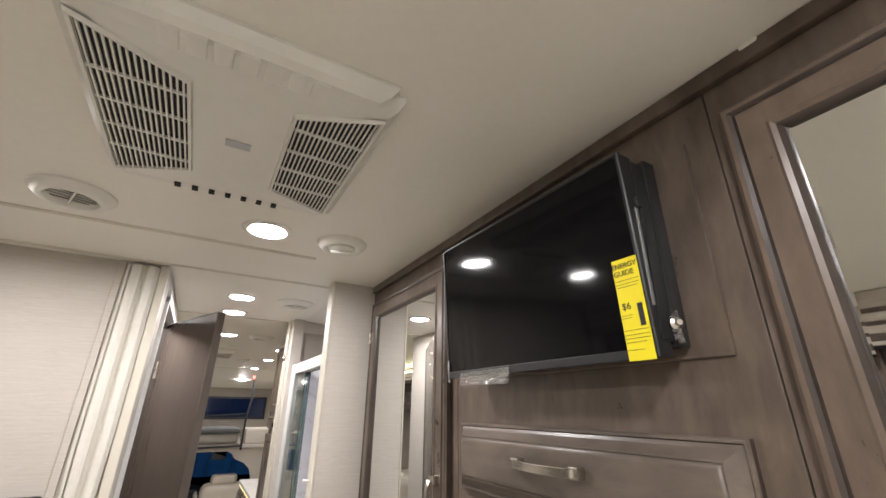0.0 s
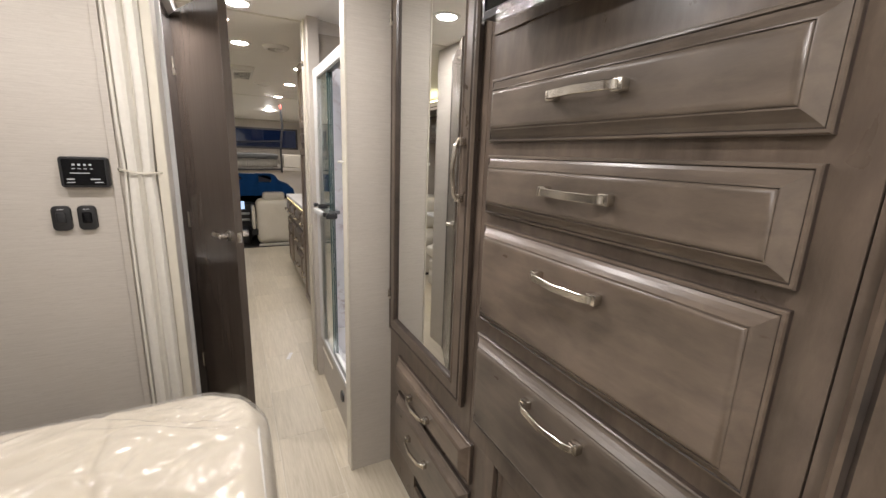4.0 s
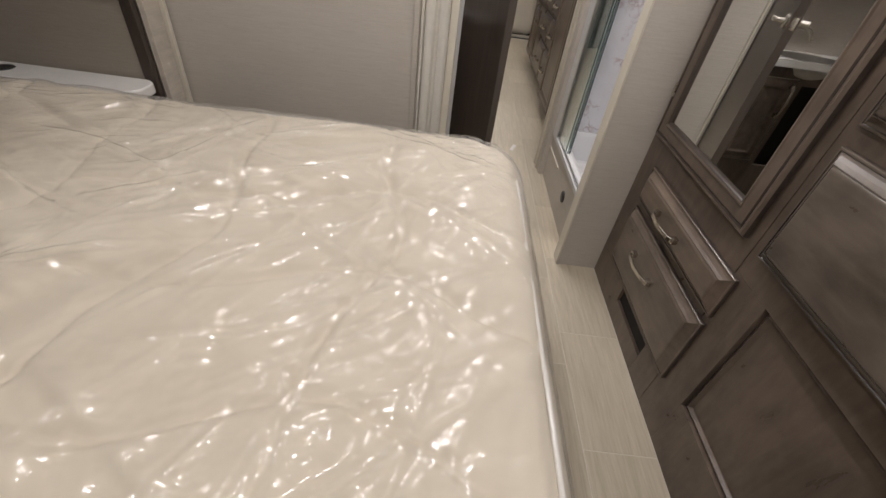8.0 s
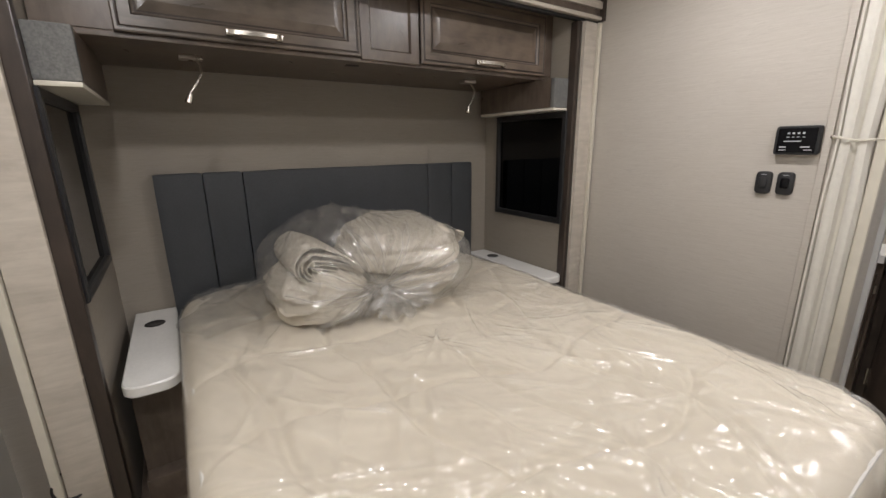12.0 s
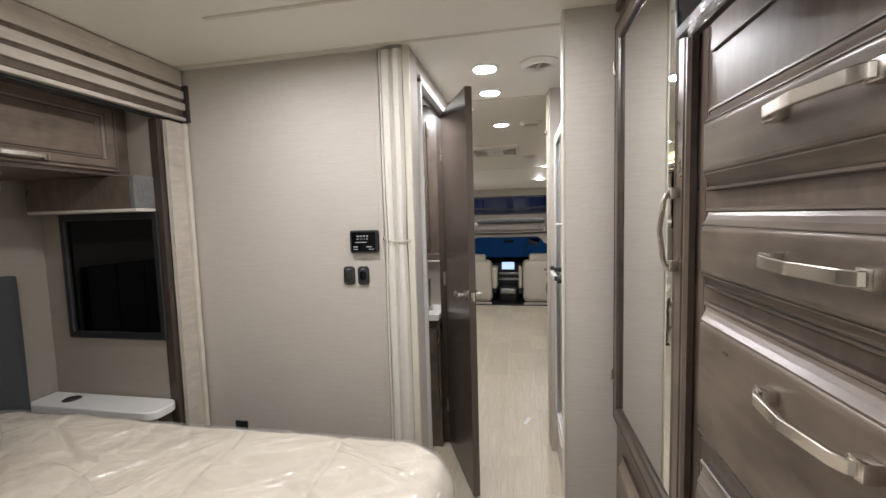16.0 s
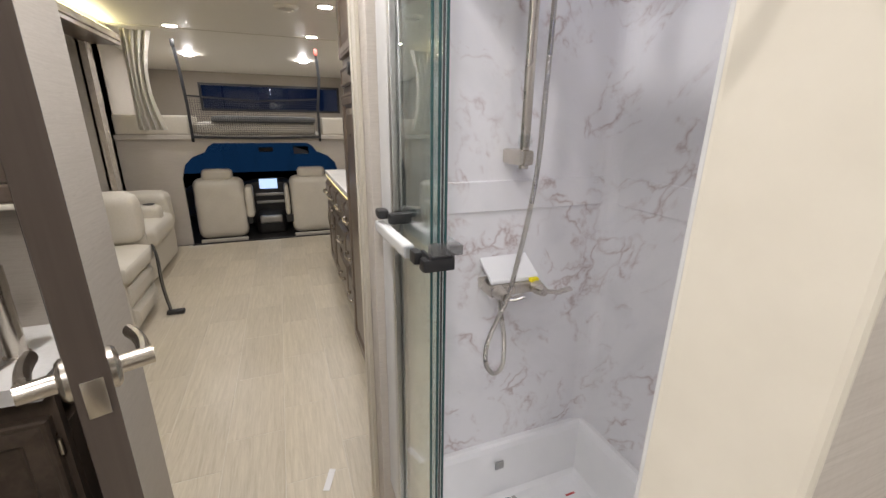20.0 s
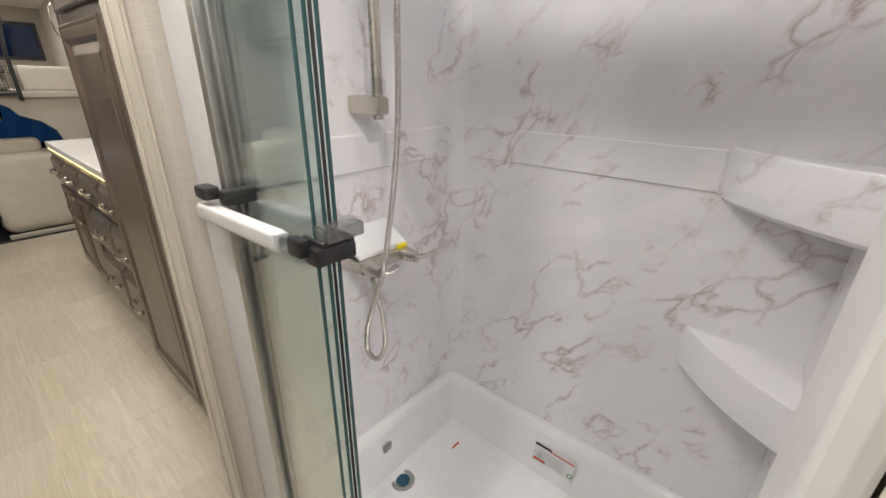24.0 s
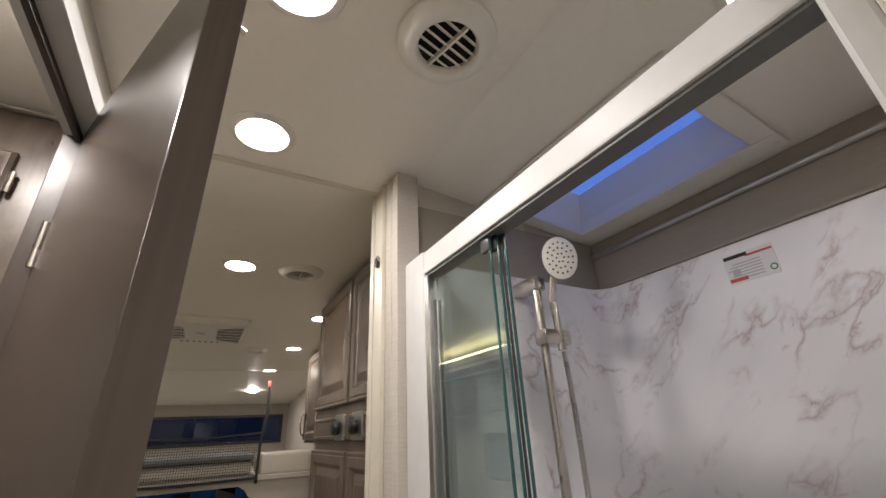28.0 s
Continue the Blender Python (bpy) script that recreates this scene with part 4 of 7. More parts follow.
def text_mesh(words, size):
    cu = bpy.data.curves.new("words", "FONT")
    cu.body, cu.size, cu.align_x, cu.align_y, cu.extrude = words, size, "CENTER", "CENTER", 0.0003
    ob = bpy.data.objects.new("words", cu)
    scene.collection.objects.link(ob)
    bpy.context.view_layer.update()
    me = bpy.data.meshes.new_from_object(ob.evaluated_get(bpy.context.evaluated_depsgraph_get()))
    bpy.data.objects.remove(ob)
    return me


# television on its tilting arm
u = Vector((0.026, -1, 0)).normalized()
w = Vector((-1, -0.026, -0.058)).normalized()
v = w.cross(u)
TV = Matrix(((u.x, v.x, w.x, 0.5335), (u.y, v.y, w.y, 0.640), (u.z, v.z, w.z, 1.859), (0, 0, 0, 1)))
t = thing("television", "flat black television on a wall arm above drawers", "television", (0.56, 0.64, 1.7))
part("case", moved(bx(-0.268, 0.268, -0.160, 0.160, -0.034, -0.004, 0.004), TV), BLACK, t)
part("back_housing", moved(bx(-0.19, 0.2, -0.14, 0.08, -0.05, -0.03, 0.01), TV), BLACK, t)
part("bezel", moved(nest(0.537, 0.321, [(0, -0.006), (0, 0), (0.002, 0.002), (0.006, 0.002), (0.007, -0.001)], cap=False), TV), BLACK, t)
part("screen", moved(bx(-0.262, 0.262, -0.146, 0.154, -0.004, -0.0005), TV), SCREEN, t, "glossy black screen")
part("lower_bezel", moved(bx(-0.266, 0.266, -0.162, -0.147, -0.004, 0.003, 0.0015), TV), BLACK, t)
bm = bmesh.new()
bmesh.ops.create_grid(bm, x_segments=40, y_segments=12, size=0.5)
for vert in bm.verts:
    a, c = vert.co.x, vert.co.y
    p = Vector((a * 9, c * 4, 3))
    vert.co = Vector((-0.125 + 0.17 * a, -0.166 + 0.030 * c - 0.010 * max(0, -c) * noise.noise(p), 0.0045 + 0.010 * abs(noise.noise(p)) * (0.5 - c)))
part("sensor_film", moved(bm, TV), BAG_FILM, t, "loose clear protective film strip")
part("corner_film", moved(bx(-0.266, -0.258, -0.17, -0.12, 0.0025, 0.0032, 0.0002), TV), BAG_FILM, t, "clear film at the corner")
part("mount_plate", bx(0.588, 0.617, 0.366, 0.47, 1.715, 2.02, 0.003), BLACK, t, "black steel wall bracket")
part("mount_cheek", bx(0.560, 0.592, 0.370, 0.376, 1.722, 2.01, 0.002), BLACK, t, "folded bracket cheek")
part("mount_arm", sweep([(0.572, 0.380, 1.985), (0.568, 0.380, 1.85), (0.572, 0.380, 1.735)], 0.009, 0.012, square=True), BLACK, t)
part("strut", sweep([(0.5545, 0.373, 1.925), (0.556, 0.3735, 1.77)], 0.0038, seg=10, up=(1, 0, 0)), DARK_ALU, t, "grey locking strut")
part("strut_joint", lathe([(0.0005, 0.006), (0.008, 0.006), (0.010, 0.003), (0.010, 0.0)], 14, facing(0.5565, 0.370, 1.932, (0, -1, 0)), cap=False), BLACK, t)
part("mount_arm", sweep([(0.60, 0.45, 1.9), (0.585, 0.53, 1.88), (0.58, 0.6, 1.87)], 0.012, 0.05, square=True), BLACK, t)
part("bolt", lathe([(0.0005, 0.0), (0.009, 0.0), (0.009, 0.006), (0.004, 0.008), (0.004, 0.016)], 12, facing(0.584, 0.364, 1.745, (-0.6, -0.8, 0))), NICKEL, t, "shiny clamp bolt")
bm = bmesh.new()
bmesh.ops.create_grid(bm, x_segments=10, y_segments=10, size=0.5)
for vert in bm.verts:
    a, c = vert.co.x, vert.co.y
    vert.co = Vector((0.580 + 0.012 * noise.noise((a * 4, c * 4, 2)), 0.3605 + 0.006 * noise.noise((a * 5, c * 5, 7)) + 0.012 * a, 1.740 + 0.040 * c * (1 - 0.4 * a)))
part("film_scrap", bm, BAG_FILM, t, "scrap of clear protective film")
label = single("energy_label", moved(bx(0.2225, 0.2645, -0.163, -0.014, 0.0028, 0.0033), TV), YELLOW, "bright yellow energy guide label on the television", "label")
for words, size, px, py in (("ENERGY", 0.0112, 0.2425, -0.025), ("GUIDE", 0.0112, 0.240, -0.0365), ("$6", 0.0145, 0.2345, -0.086)):
    me = text_mesh(words, size)
    place("words", me, INK, label, "black printed words", TV @ Matrix.Translation((px, py, 0.0036)))
for y0, y1, x0, x1 in ((-0.034, -0.0335, 0.219, 0.266), (-0.118, -0.1175, 0.219, 0.266), (-0.041, -0.039, 0.223, 0.262), (-0.046, -0.044, 0.226, 0.258), (-0.094, -0.092, 0.222, 0.242), (-0.098, -0.0965, 0.224, 0.240), (-0.126, -0.124, 0.222, 0.262), (-0.132, -0.130, 0.222, 0.262), (-0.138, -0.136, 0.222, 0.255), (-0.150, -0.1485, 0.222, 0.25)):
    yc = -0.014 + ((y0 + y1) / 2 - 0.004) * 0.875
    part("print_line", moved(bx(max(x0, 0.2235), min(x1, 0.2625), yc - 0.0003, yc + 0.0003, 0.0034, 0.0037), TV), INK, label)
part("scale_bar", moved(bx(0.2515, 0.2595, -0.116, -0.084, 0.0034, 0.0037), TV), INK, label)

# ---- bedroom: bed and slide ----
def rounded_block(lo, hi, r, cuts, disp):
    """A block with rounded edges, its skin moved by disp(point, normal)."""
    bm = bmesh.new()
    bmesh.ops.create_cube(bm, size=1.0)
    bmesh.ops.subdivide_edges(bm, edges=bm.edges[:], cuts=cuts, use_grid_fill=True)
    lo, hi = Vector(lo), Vector(hi)
    c, half = (lo + hi) / 2, (hi - lo) / 2
    for vert in bm.verts:
        q = Vector((vert.co.x * 2 * half.x, vert.co.y * 2 * half.y, vert.co.z * 2 * half.z))
        inner = Vector([max(-(half[k] - r[k]), min(half[k] - r[k], q[k])) for k in range(3)])
        d = Vector([(q[k] - inner[k]) / r[k] for k in range(3)])
        n = d.normalized() if d.length > 1e-6 else Vector((0, 0, 1))
        p = c + inner + Vector([n[k] * r[k] for k in range(3)])
        vert.co = p + n * disp(p, n)
    return bm


def crease(p, a, s, stretch, seed):
    ca, sa = math.cos(a), math.sin(a)
    q = Vector(((p.x * ca + p.y * sa) * s / stretch + seed, (-p.x * sa + p.y * ca) * s + seed * 1.7, p.z * 3 + seed))
    q += 0.5 * Vector((noise.noise(p * 3), noise.noise(p * 3 + Vector((5, 2, 1))), 0))
    return (1 - abs(noise.noise(q))) ** 7


BX0, BX1, BY0, BY1, BZ = -1.885, 0.084, -0.062, 1.425, 0.700


def wave_noise(x, y, seed):
    """Smooth random heights over a plane, between -1 and 1."""
    rng = np.random.RandomState(seed)
    table = rng.rand(64, 64) * 2 - 1
    xi, yi = np.floor(x).astype(int), np.floor(y).astype(int)
    fx, fy = x - xi, y - yi
    fx, fy = fx * fx * (3 - 2 * fx), fy * fy * (3 - 2 * fy)
    g = lambda i, j: table[(xi + i) % 64, (yi + j) % 64]
    return (g(0, 0) * (1 - fx) + g(1, 0) * fx) * (1 - fy) + (g(0, 1) * (1 - fx) + g(1, 1) * fx) * fy


def draped(x0, x1, y0, y1, top, drop, step, height):
    """A sheet over a block: flat on top, rolling over rounded edges and hanging down by drop."""
    rad, flat = 0.07, 0.13
    ext = flat + rad * math.pi / 2 + drop
    us = np.arange(x0 + 0.20 - ext, x1 - 0.20 + ext + step, step)
    vs = np.arange(y0 + 0.20 - ext, y1 - 0.20 + ext + step, step)
    u, v = np.meshgrid(us, vs, indexing="ij")
    iu, iv = np.clip(u, x0 + 0.20, x1 - 0.20), np.clip(v, y0 + 0.20, y1 - 0.20)
    du, dv = u - iu, v - iv
    d = np.hypot(du, dv)
    far = np.minimum(d, ext)
    safe = np.maximum(d, 1e-9)
    ang = np.clip((far - flat) / rad, 0, math.pi / 2)
    out = np.minimum(far, flat) + rad * np.sin(ang)
    down = rad * (1 - np.cos(ang)) + np.maximum(0, far - flat - rad * math.pi / 2)
    h = height(u, v) * np.clip(1.25 - far / 0.20, 0.30, 1.0)
    out = out + (0.35 * h + 0.003) * np.sin(ang)
    co = np.stack((iu + du / safe * out, iv + dv / safe * out, top - down + h * np.cos(ang)), -1).reshape(-1, 3)
    nu, nv = u.shape
    idx = np.arange(nu * nv).reshape(nu, nv)
    quads = np.stack((idx[:-1, :-1], idx[1:, :-1], idx[1:, 1:], idx[:-1, 1:]), -1).reshape(-1, 4)
    keep = (d.reshape(-1)[quads] <= ext + step).all(1)
    me = bpy.data.meshes.new("sheet")
    me.from_pydata(co.tolist(), [], quads[keep].tolist())
    me.shade_smooth()
    return me


def folds(u, v, size, seed, count):
    """Crumpled film: bent, saw-toothed folds in several directions, each in patches of its own, steep on one side."""
    rng = random.Random(seed)
    h = np.zeros(u.shape)
    for k in range(count):
        turn = rng.choice((0.3, 0.55, 0.75, 1.2, 1.9, 2.5)) + rng.uniform(-0.3, 0.3)
        wide, skew, at = size * rng.uniform(0.6, 1.7), rng.uniform(0.14, 0.34), rng.uniform(0, 40)
        p, q = u * math.cos(turn) + v * math.sin(turn), v * math.cos(turn) - u * math.sin(turn)
        phase = q / wide + at + 0.9 * wave_noise(p / (5 * wide) + at, q / (2.5 * wide) + 3, seed + k) + 0.12 * wave_noise(p / wide + 5, q / wide + at, seed + k + 50)
        saw = phase % 1
        saw = np.where(saw < skew, saw / skew, (1 - saw) / (1 - skew))
        patch = np.clip(1.9 * wave_noise(p / (4.5 * wide) + 7, phase * 0.55, seed + k + 90) + 0.1, 0, 1)
        h = h + wide * patch * saw
    return h


def soften(h, times):
    for _ in range(times):
        h = (h + np.roll(h, 1, 0) + np.roll(h, -1, 0) + np.roll(h, 1, 1) + np.roll(h, -1, 1)) / 5
    return h


def drawn_creases(u, v):
    """Long drawn folds, steep on one side, and the star of folds where the film is pulled down."""
    h = np.zeros(u.shape)
    rng = random.Random(11)
    for k in range(280):
        cu = BX1 - (BX1 - BX0) * rng.random() ** 1.1
        cv = BY0 + (BY1 - BY0) * rng.random()
        turn = rng.choice((0.35, 0.5, 0.6, 1.15, -0.35, 2.6)) + rng.uniform(-0.25, 0.25)
        length, width = rng.uniform(0.08, 0.50), rng.uniform(0.009, 0.026)
        amount, bend = rng.uniform(0.004, 0.013), rng.uniform(-0.5, 0.5)
        p = (u - cu) * math.cos(turn) + (v - cv) * math.sin(turn)
        q = (v - cv) * math.cos(turn) - (u - cu) * math.sin(turn) + bend * p * p
        taper = np.clip(1 - np.abs(p) / length, 0, 1) ** 0.8
        lean = np.where(q > 0, 1.0, 2.6)
        h = np.maximum(h, amount * taper * np.clip(1 - np.abs(q) * lean / (width * (0.35 + taper)), 0, 1))
    for k in range(18):
        turn = 2 * math.pi * k / 18 + 0.15 * math.sin(k * 5.0)
        du, dv = u + 0.83, v - 0.62
        p, q = du * math.cos(turn) + dv * math.sin(turn), dv * math.cos(turn) - du * math.sin(turn)
        h = h + 0.008 * np.clip(1 - np.abs(q) / (0.005 + 0.05 * np.abs(p)), 0, 1) * np.clip(1 - p / (0.20 + 0.10 * math.sin(k * 2.0)), 0, 1) * (p > 0)
    return h


def quilt_lines(u, v):
    """The ticking: wavy stitched lines, soft puckers and the print of the folds above."""
    a = v + 0.05 * np.sin(u * 5.2) + 0.03 * np.sin(u * 11 + 1)
    b = u + 0.06 * np.sin(v * 4.6 + 0.7) + 0.02 * np.sin(v * 13)
    wave = np.minimum(np.abs((a / 0.27) % 1 - 0.5) * 0.27, np.abs((b / 0.36 + 0.3) % 1 - 0.5) * 0.36)
    pucker = soften(0.050 * folds(u, v, 0.16, 31, 5) + 0.035 * folds(u, v, 0.07, 37, 4), 1)
    return 0.010 * wave_noise(u * 2.3 + 9, v * 2.3 + 4, 5) + pucker - 0.004 + 0.95 * drawn_creases(u, v) - 0.017 * np.exp(-(wave / 0.012) ** 2)


def film_height(u, v):
    """Pulled smooth over most of the bed, crumpled at the foot near the aisle, with long drawn folds."""
    h = 0.009 + 0.010 * wave_noise(u * 2.3 + 9, v * 2.3 + 4, 5) + 0.005 * wave_noise(u * 6, v * 6, 8)
    crumple = np.exp(-((u + 0.30) / 0.30) ** 2 - ((v - 0.42) / 0.36) ** 2)
    crumple = np.clip(crumple * (0.75 + 0.6 * wave_noise(u * 5 + 2, v * 5 + 7, 21)), 0, 1)
    calm = np.clip(0.55 + 0.55 * wave_noise(u * 2.6 + 3, v * 2.6 + 1, 12), 0.18, 1.0)
    h = h + calm * (0.060 * folds(u, v, 0.16, 31, 5) + 0.055 * folds(u, v, 0.085, 7, 5) + 0.035 * folds(u, v, 0.040, 9, 4))
    h = h + crumple * (0.085 * folds(u, v, 0.060, 11, 5) + 0.075 * folds(u, v, 0.032, 15, 5))
    foot = np.clip((u - (BX1 - 0.42)) / 0.30, 0, 1) * (1 - 0.6 * crumple)
    h = h + 0.05 * foot * folds(u, v, 0.07, 23, 4)
    return np.maximum(h + drawn_creases(u, v), quilt_lines(u, v) + 0.002)


t = thing("bed", "queen bed with a cream mattress still in clear plastic", "bed", (-0.9, 0.68, 0))
part("base", bx(-1.88, 0.02, 0.0, 1.37, 0.0, 0.36, 0.01), WOOD, t, "dark stained wooden bed base")
place("mattress", draped(BX0, BX1, BY0, BY1, BZ, 0.25, 0.0075, quilt_lines), MATTRESS, t, "cream quilted mattress")
place("plastic_cover", draped(BX0 - 0.003, BX1 + 0.003, BY0 - 0.003, BY1 + 0.003, BZ + 0.003, 0.29, 0.0046, film_height), PLASTIC, t, "wrinkled clear plastic mattress cover")

loop = []
for cx, cy, start in ((BX1 - 0.20, BY0 + 0.20, -90), (BX1 - 0.20, BY1 - 0.20, 0), (BX0 + 0.20, BY1 - 0.20, 90), (BX0 + 0.20, BY0 + 0.20, 180)):
    for q in range(9):
        a = radians(start + 11.25 * q)
        loop.append((cx + 0.177 * math.cos(a), cy + 0.177 * math.sin(a)))
loop = [(a[0] + (b[0] - a[0]) * q, a[1] + (b[1] - a[1]) * q) for a, b in zip(loop, loop[1:] + loop[:1]) for n in [max(1, round(math.dist(a, b) / 0.04))] for q in [k / n for k in range(n)]]
loop = [(x, y, 0.6815 + 0.006 * noise.noise((x * 5, y * 5, 0))) for x, y in loop]
part("tape_edge", sweep(loop + loop[:1], 0.0042, 0.0042, seg=8), COUNTER, bpy.data.objects["bed"], "white piped mattress edge")

t = thing("headboard", "grey upholstered headboard with vertical channels", "headboard", (-1.91, 0.74, 0.4))
for y0, y1 in ((-0.075, 0.103), (0.105, 0.261), (0.263, 1.235), (1.237, 1.402), (1.404, 1.555)):
    bm = rounded_block((SX0 + 0.002, y0, 0.40), (SX0 + 0.05, y1, 1.222), (0.012, 0.006, 0.010), 10, lambda p, n: 0.0015 * noise.noise(p * 6))
    part("channel", bm, HEADBOARD, t)

# comforter folded into a clear bag on the bed
t = thing("comforter_bag", "folded beige comforter in a knotted clear plastic bag", "bedding", (-1.38, 0.66, 0.69))
KNOT = Vector((-1.10, 0.57, 0.83))


def pleat(p, count, sharp):
    d = p - KNOT
    ang = math.atan2(d.z + 0.02, d.y) + 0.35 * noise.noise(p * 5) + 0.1 * noise.noise(p * 14)
    far = min(1.0, Vector((d.x * 0.4, d.y, d.z)).length / 0.16)
    return far * (1 - abs(math.sin(ang * count))) ** sharp


def lobe_rear(p, n):
    return 0.018 * noise.noise(p * 5) + 0.005 * noise.noise(p * 18) + 0.022 * pleat(p, 13, 1.2) * (0.35 + 0.65 * max(0.0, n.x)) - 0.022 * math.exp(-((p.z - 0.80) / 0.014) ** 2)


def lobe_front(p, n):
    seam = p.z - 0.845 - 0.03 * noise.noise(p * 4)
    return 0.020 * noise.noise(p * 5) + 0.006 * noise.noise(p * 15) + 0.014 * pleat(p, 9, 1.6) - 0.045 * math.exp(-(seam / 0.014) ** 2) - 0.012 * math.exp(-((seam - 0.09) / 0.010) ** 2)


bm = rounded_block((-1.66, 0.235, 0.688), (-1.14, 0.59, 0.885), (0.16, 0.15, 0.095), 72, lobe_rear)
rounded = rounded_block((-1.68, 0.55, 0.688), (-1.15, 1.02, 1.02), (0.17, 0.19, 0.15), 80, lobe_front)
part("comforter", join(bm, rounded), QUILT, t, "folded beige quilted comforter")
for k in range(6):
    r, cy, cz = 0.006 + 0.0122 * k + 0.0012 * math.sin(k * 2.6), 0.375 + 0.004 * math.sin(k * 1.7), 0.915 + 0.005 * math.sin(k * 2.9)
    run = [(-1.39, 0.545, 0.852 + 0.006 * k), (-1.39, 0.46, 0.895 + 0.8 * r), (-1.39, cy, cz + r)]
    run += [(-1.39, cy - 1.15 * r * math.sin(math.pi * q / 8), cz + r * math.cos(math.pi * q / 8)) for q in range(1, 8)]
    run += [(-1.39, cy, cz - r), (-1.39, 0.46, 0.885 - 0.6 * r), (-1.39, 0.545, 0.850 - 0.004 * k)]
    run = [(x, y + 0.004 * noise.noise((y * 18, k * 1.1, 1)), z + 0.005 * noise.noise((y * 18, k * 1.1, 5))) for x, y, z in run]
    part("fold", sweep(arc(run, 3), 0.0063, 0.185 - 0.006 * abs(k - 3), seg=14, up=(1, 0, 0)), QUILT, t, "rolled comforter layer")


bind = [(-1.24 - 0.02 * j, 1.005 + 0.012 * math.sin(j * 0.9), 0.965 - 0.022 * j) for j in range(9)]
part("binding", sweep(arc(bind, 3), 0.004, 0.022, seg=10, up=(1, 0, 0.6)), QUILT, t, "stitched comforter edge")


def bag(p, n):
    d = p - KNOT
    ang = math.atan2(d.z, d.y)
    near = math.exp(-(Vector((0.5 * d.x, d.y, d.z)).length / 0.30) ** 2)
    d_out = 0.010 + 0.012 * noise.noise(p * 4.0) + 0.008 * noise.noise(p * 11)
    d_out += near * 0.030 * (1 - abs(math.sin(ang * 10 + 1.8 * noise.noise(p * 6)))) ** 2.5 + near * 0.012 * (1 - abs(math.sin(ang * 23 + 2.0 * noise.noise(p * 9)))) ** 2
    d_out -= 0.07 * math.exp(-(Vector((d.y, d.z)).length / 0.10) ** 2) * max(0.0, n.x)
    d_out += 0.008 * crease(p, 0.8, 9.0, 3.0, 3.0) + 0.007 * crease(p, -0.4, 13.0, 3.0, 6.0) + 0.004 * crease(p, 1.7, 21.0, 3.0, 9.0)
    return d_out + 0.045 * max(0.0, n.z) * math.exp(-((p.y - 0.52) / 0.17) ** 2)


bm = rounded_block((-1.72, 0.235, 0.692), (-1.09, 1.035, 1.015), (0.2, 0.22, 0.16), 120, bag)
skin = np.array([v.co for v in bm.verts if v.co.x > -1.36])
part("clear_bag", bm, BAG_FILM, t, "crinkled clear plastic bag")
# Milky threads along the pleats; their white stands in for crease highlights.
rng = random.Random(5)
for k in range(34):
    a, reach = 2 * math.pi * (k + rng.random() * 1.5) / 34, rng.uniform(0.05, 0.24) if rng.random() < 0.6 else rng.uniform(0.24, 0.34)
    run = []
    for j in range(14):
        r = 0.012 + reach * j / 13
        a += rng.uniform(-0.035, 0.035)
        y, z = KNOT.y + r * math.cos(a), KNOT.z + r * math.sin(a) * 0.9
        gap = np.hypot(skin[:, 1] - y, skin[:, 2] - z)
        near = np.nonzero(gap < 0.016)[0]
        if z < 0.73 or not len(near):
            break
        run.append((skin[near, 0].max() + 0.002, y, z))
    if len(run) > 3:
        part("gathered_fold", sweep(run, rng.uniform(0.0006, 0.0016), 0.0008, seg=6, up=(1, 0, 0)), STREAK_FILM, t, "milky thread for the bright streak along a bag crease")
bm = bmesh.new()
bmesh.ops.create_grid(bm, x_segments=46, y_segments=40, size=0.5)
for vert in bm.verts:
    a, c = vert.co.x + 0.5, vert.co.y + 0.5
    p = Vector((-1.78 + 0.50 * a, -0.02 + 0.33 * c + 0.05 * math.sin(a * 7), 0.0))
    vert.co = Vector((p.x, p.y, 0.722 + 0.13 * c * c * (0.4 + 0.6 * math.sin(math.pi * a)) + 0.030 * crease(p, 0.9, 6.0, 3.0, 2.0) * (0.3 + c) + 0.012 * noise.noise(p * 13)))
part("loose_bag_end", bm, BAG_FILM, t, "loose clear bag end lying on the bed")
bm = bmesh.new()
grid = []
for i in range(15):
    r = 0.008 + 0.135 * i / 14
    row = []
    for k in range(37):
        a = radians(-160 + 165 * k / 36)
        reach = r * (0.55 + 0.85 * (k / 36) ** 1.5 + 0.14 * math.sin(k * 0.9) + 0.25 * noise.noise((k * 0.35, 2, 0)))
        wave = 0.006 + 0.020 * abs(math.sin(k * 1.25 + 0.8 * noise.noise((i * 0.3, k * 0.2, 4)))) * min(1, i / 6)
        row.append(bm.verts.new((KNOT.x + 0.012 + wave + 0.10 * r, KNOT.y + 0.012 + reach * math.cos(a), max(0.716, KNOT.z - 0.004 + 0.85 * reach * math.sin(a)))))
    grid.append(row)
for ra, rb in zip(grid, grid[1:]):
    for k in range(36):
        bm.faces.new((ra[k], ra[k + 1], rb[k + 1], rb[k]))
part("bag_tail", bm, TAIL_FILM, t, "crumpled milky end of the knotted bag")
part("knot", lathe([(0.004, -0.016), (0.013, -0.012), (0.016, 0.0), (0.012, 0.011), (0.004, 0.016)], 12, Matrix.Translation(KNOT + Vector((0.014, 0, 0))) @ pose(0, 0, 0, 20, 70, 0)), TAIL_FILM, t, "twisted plastic knot")


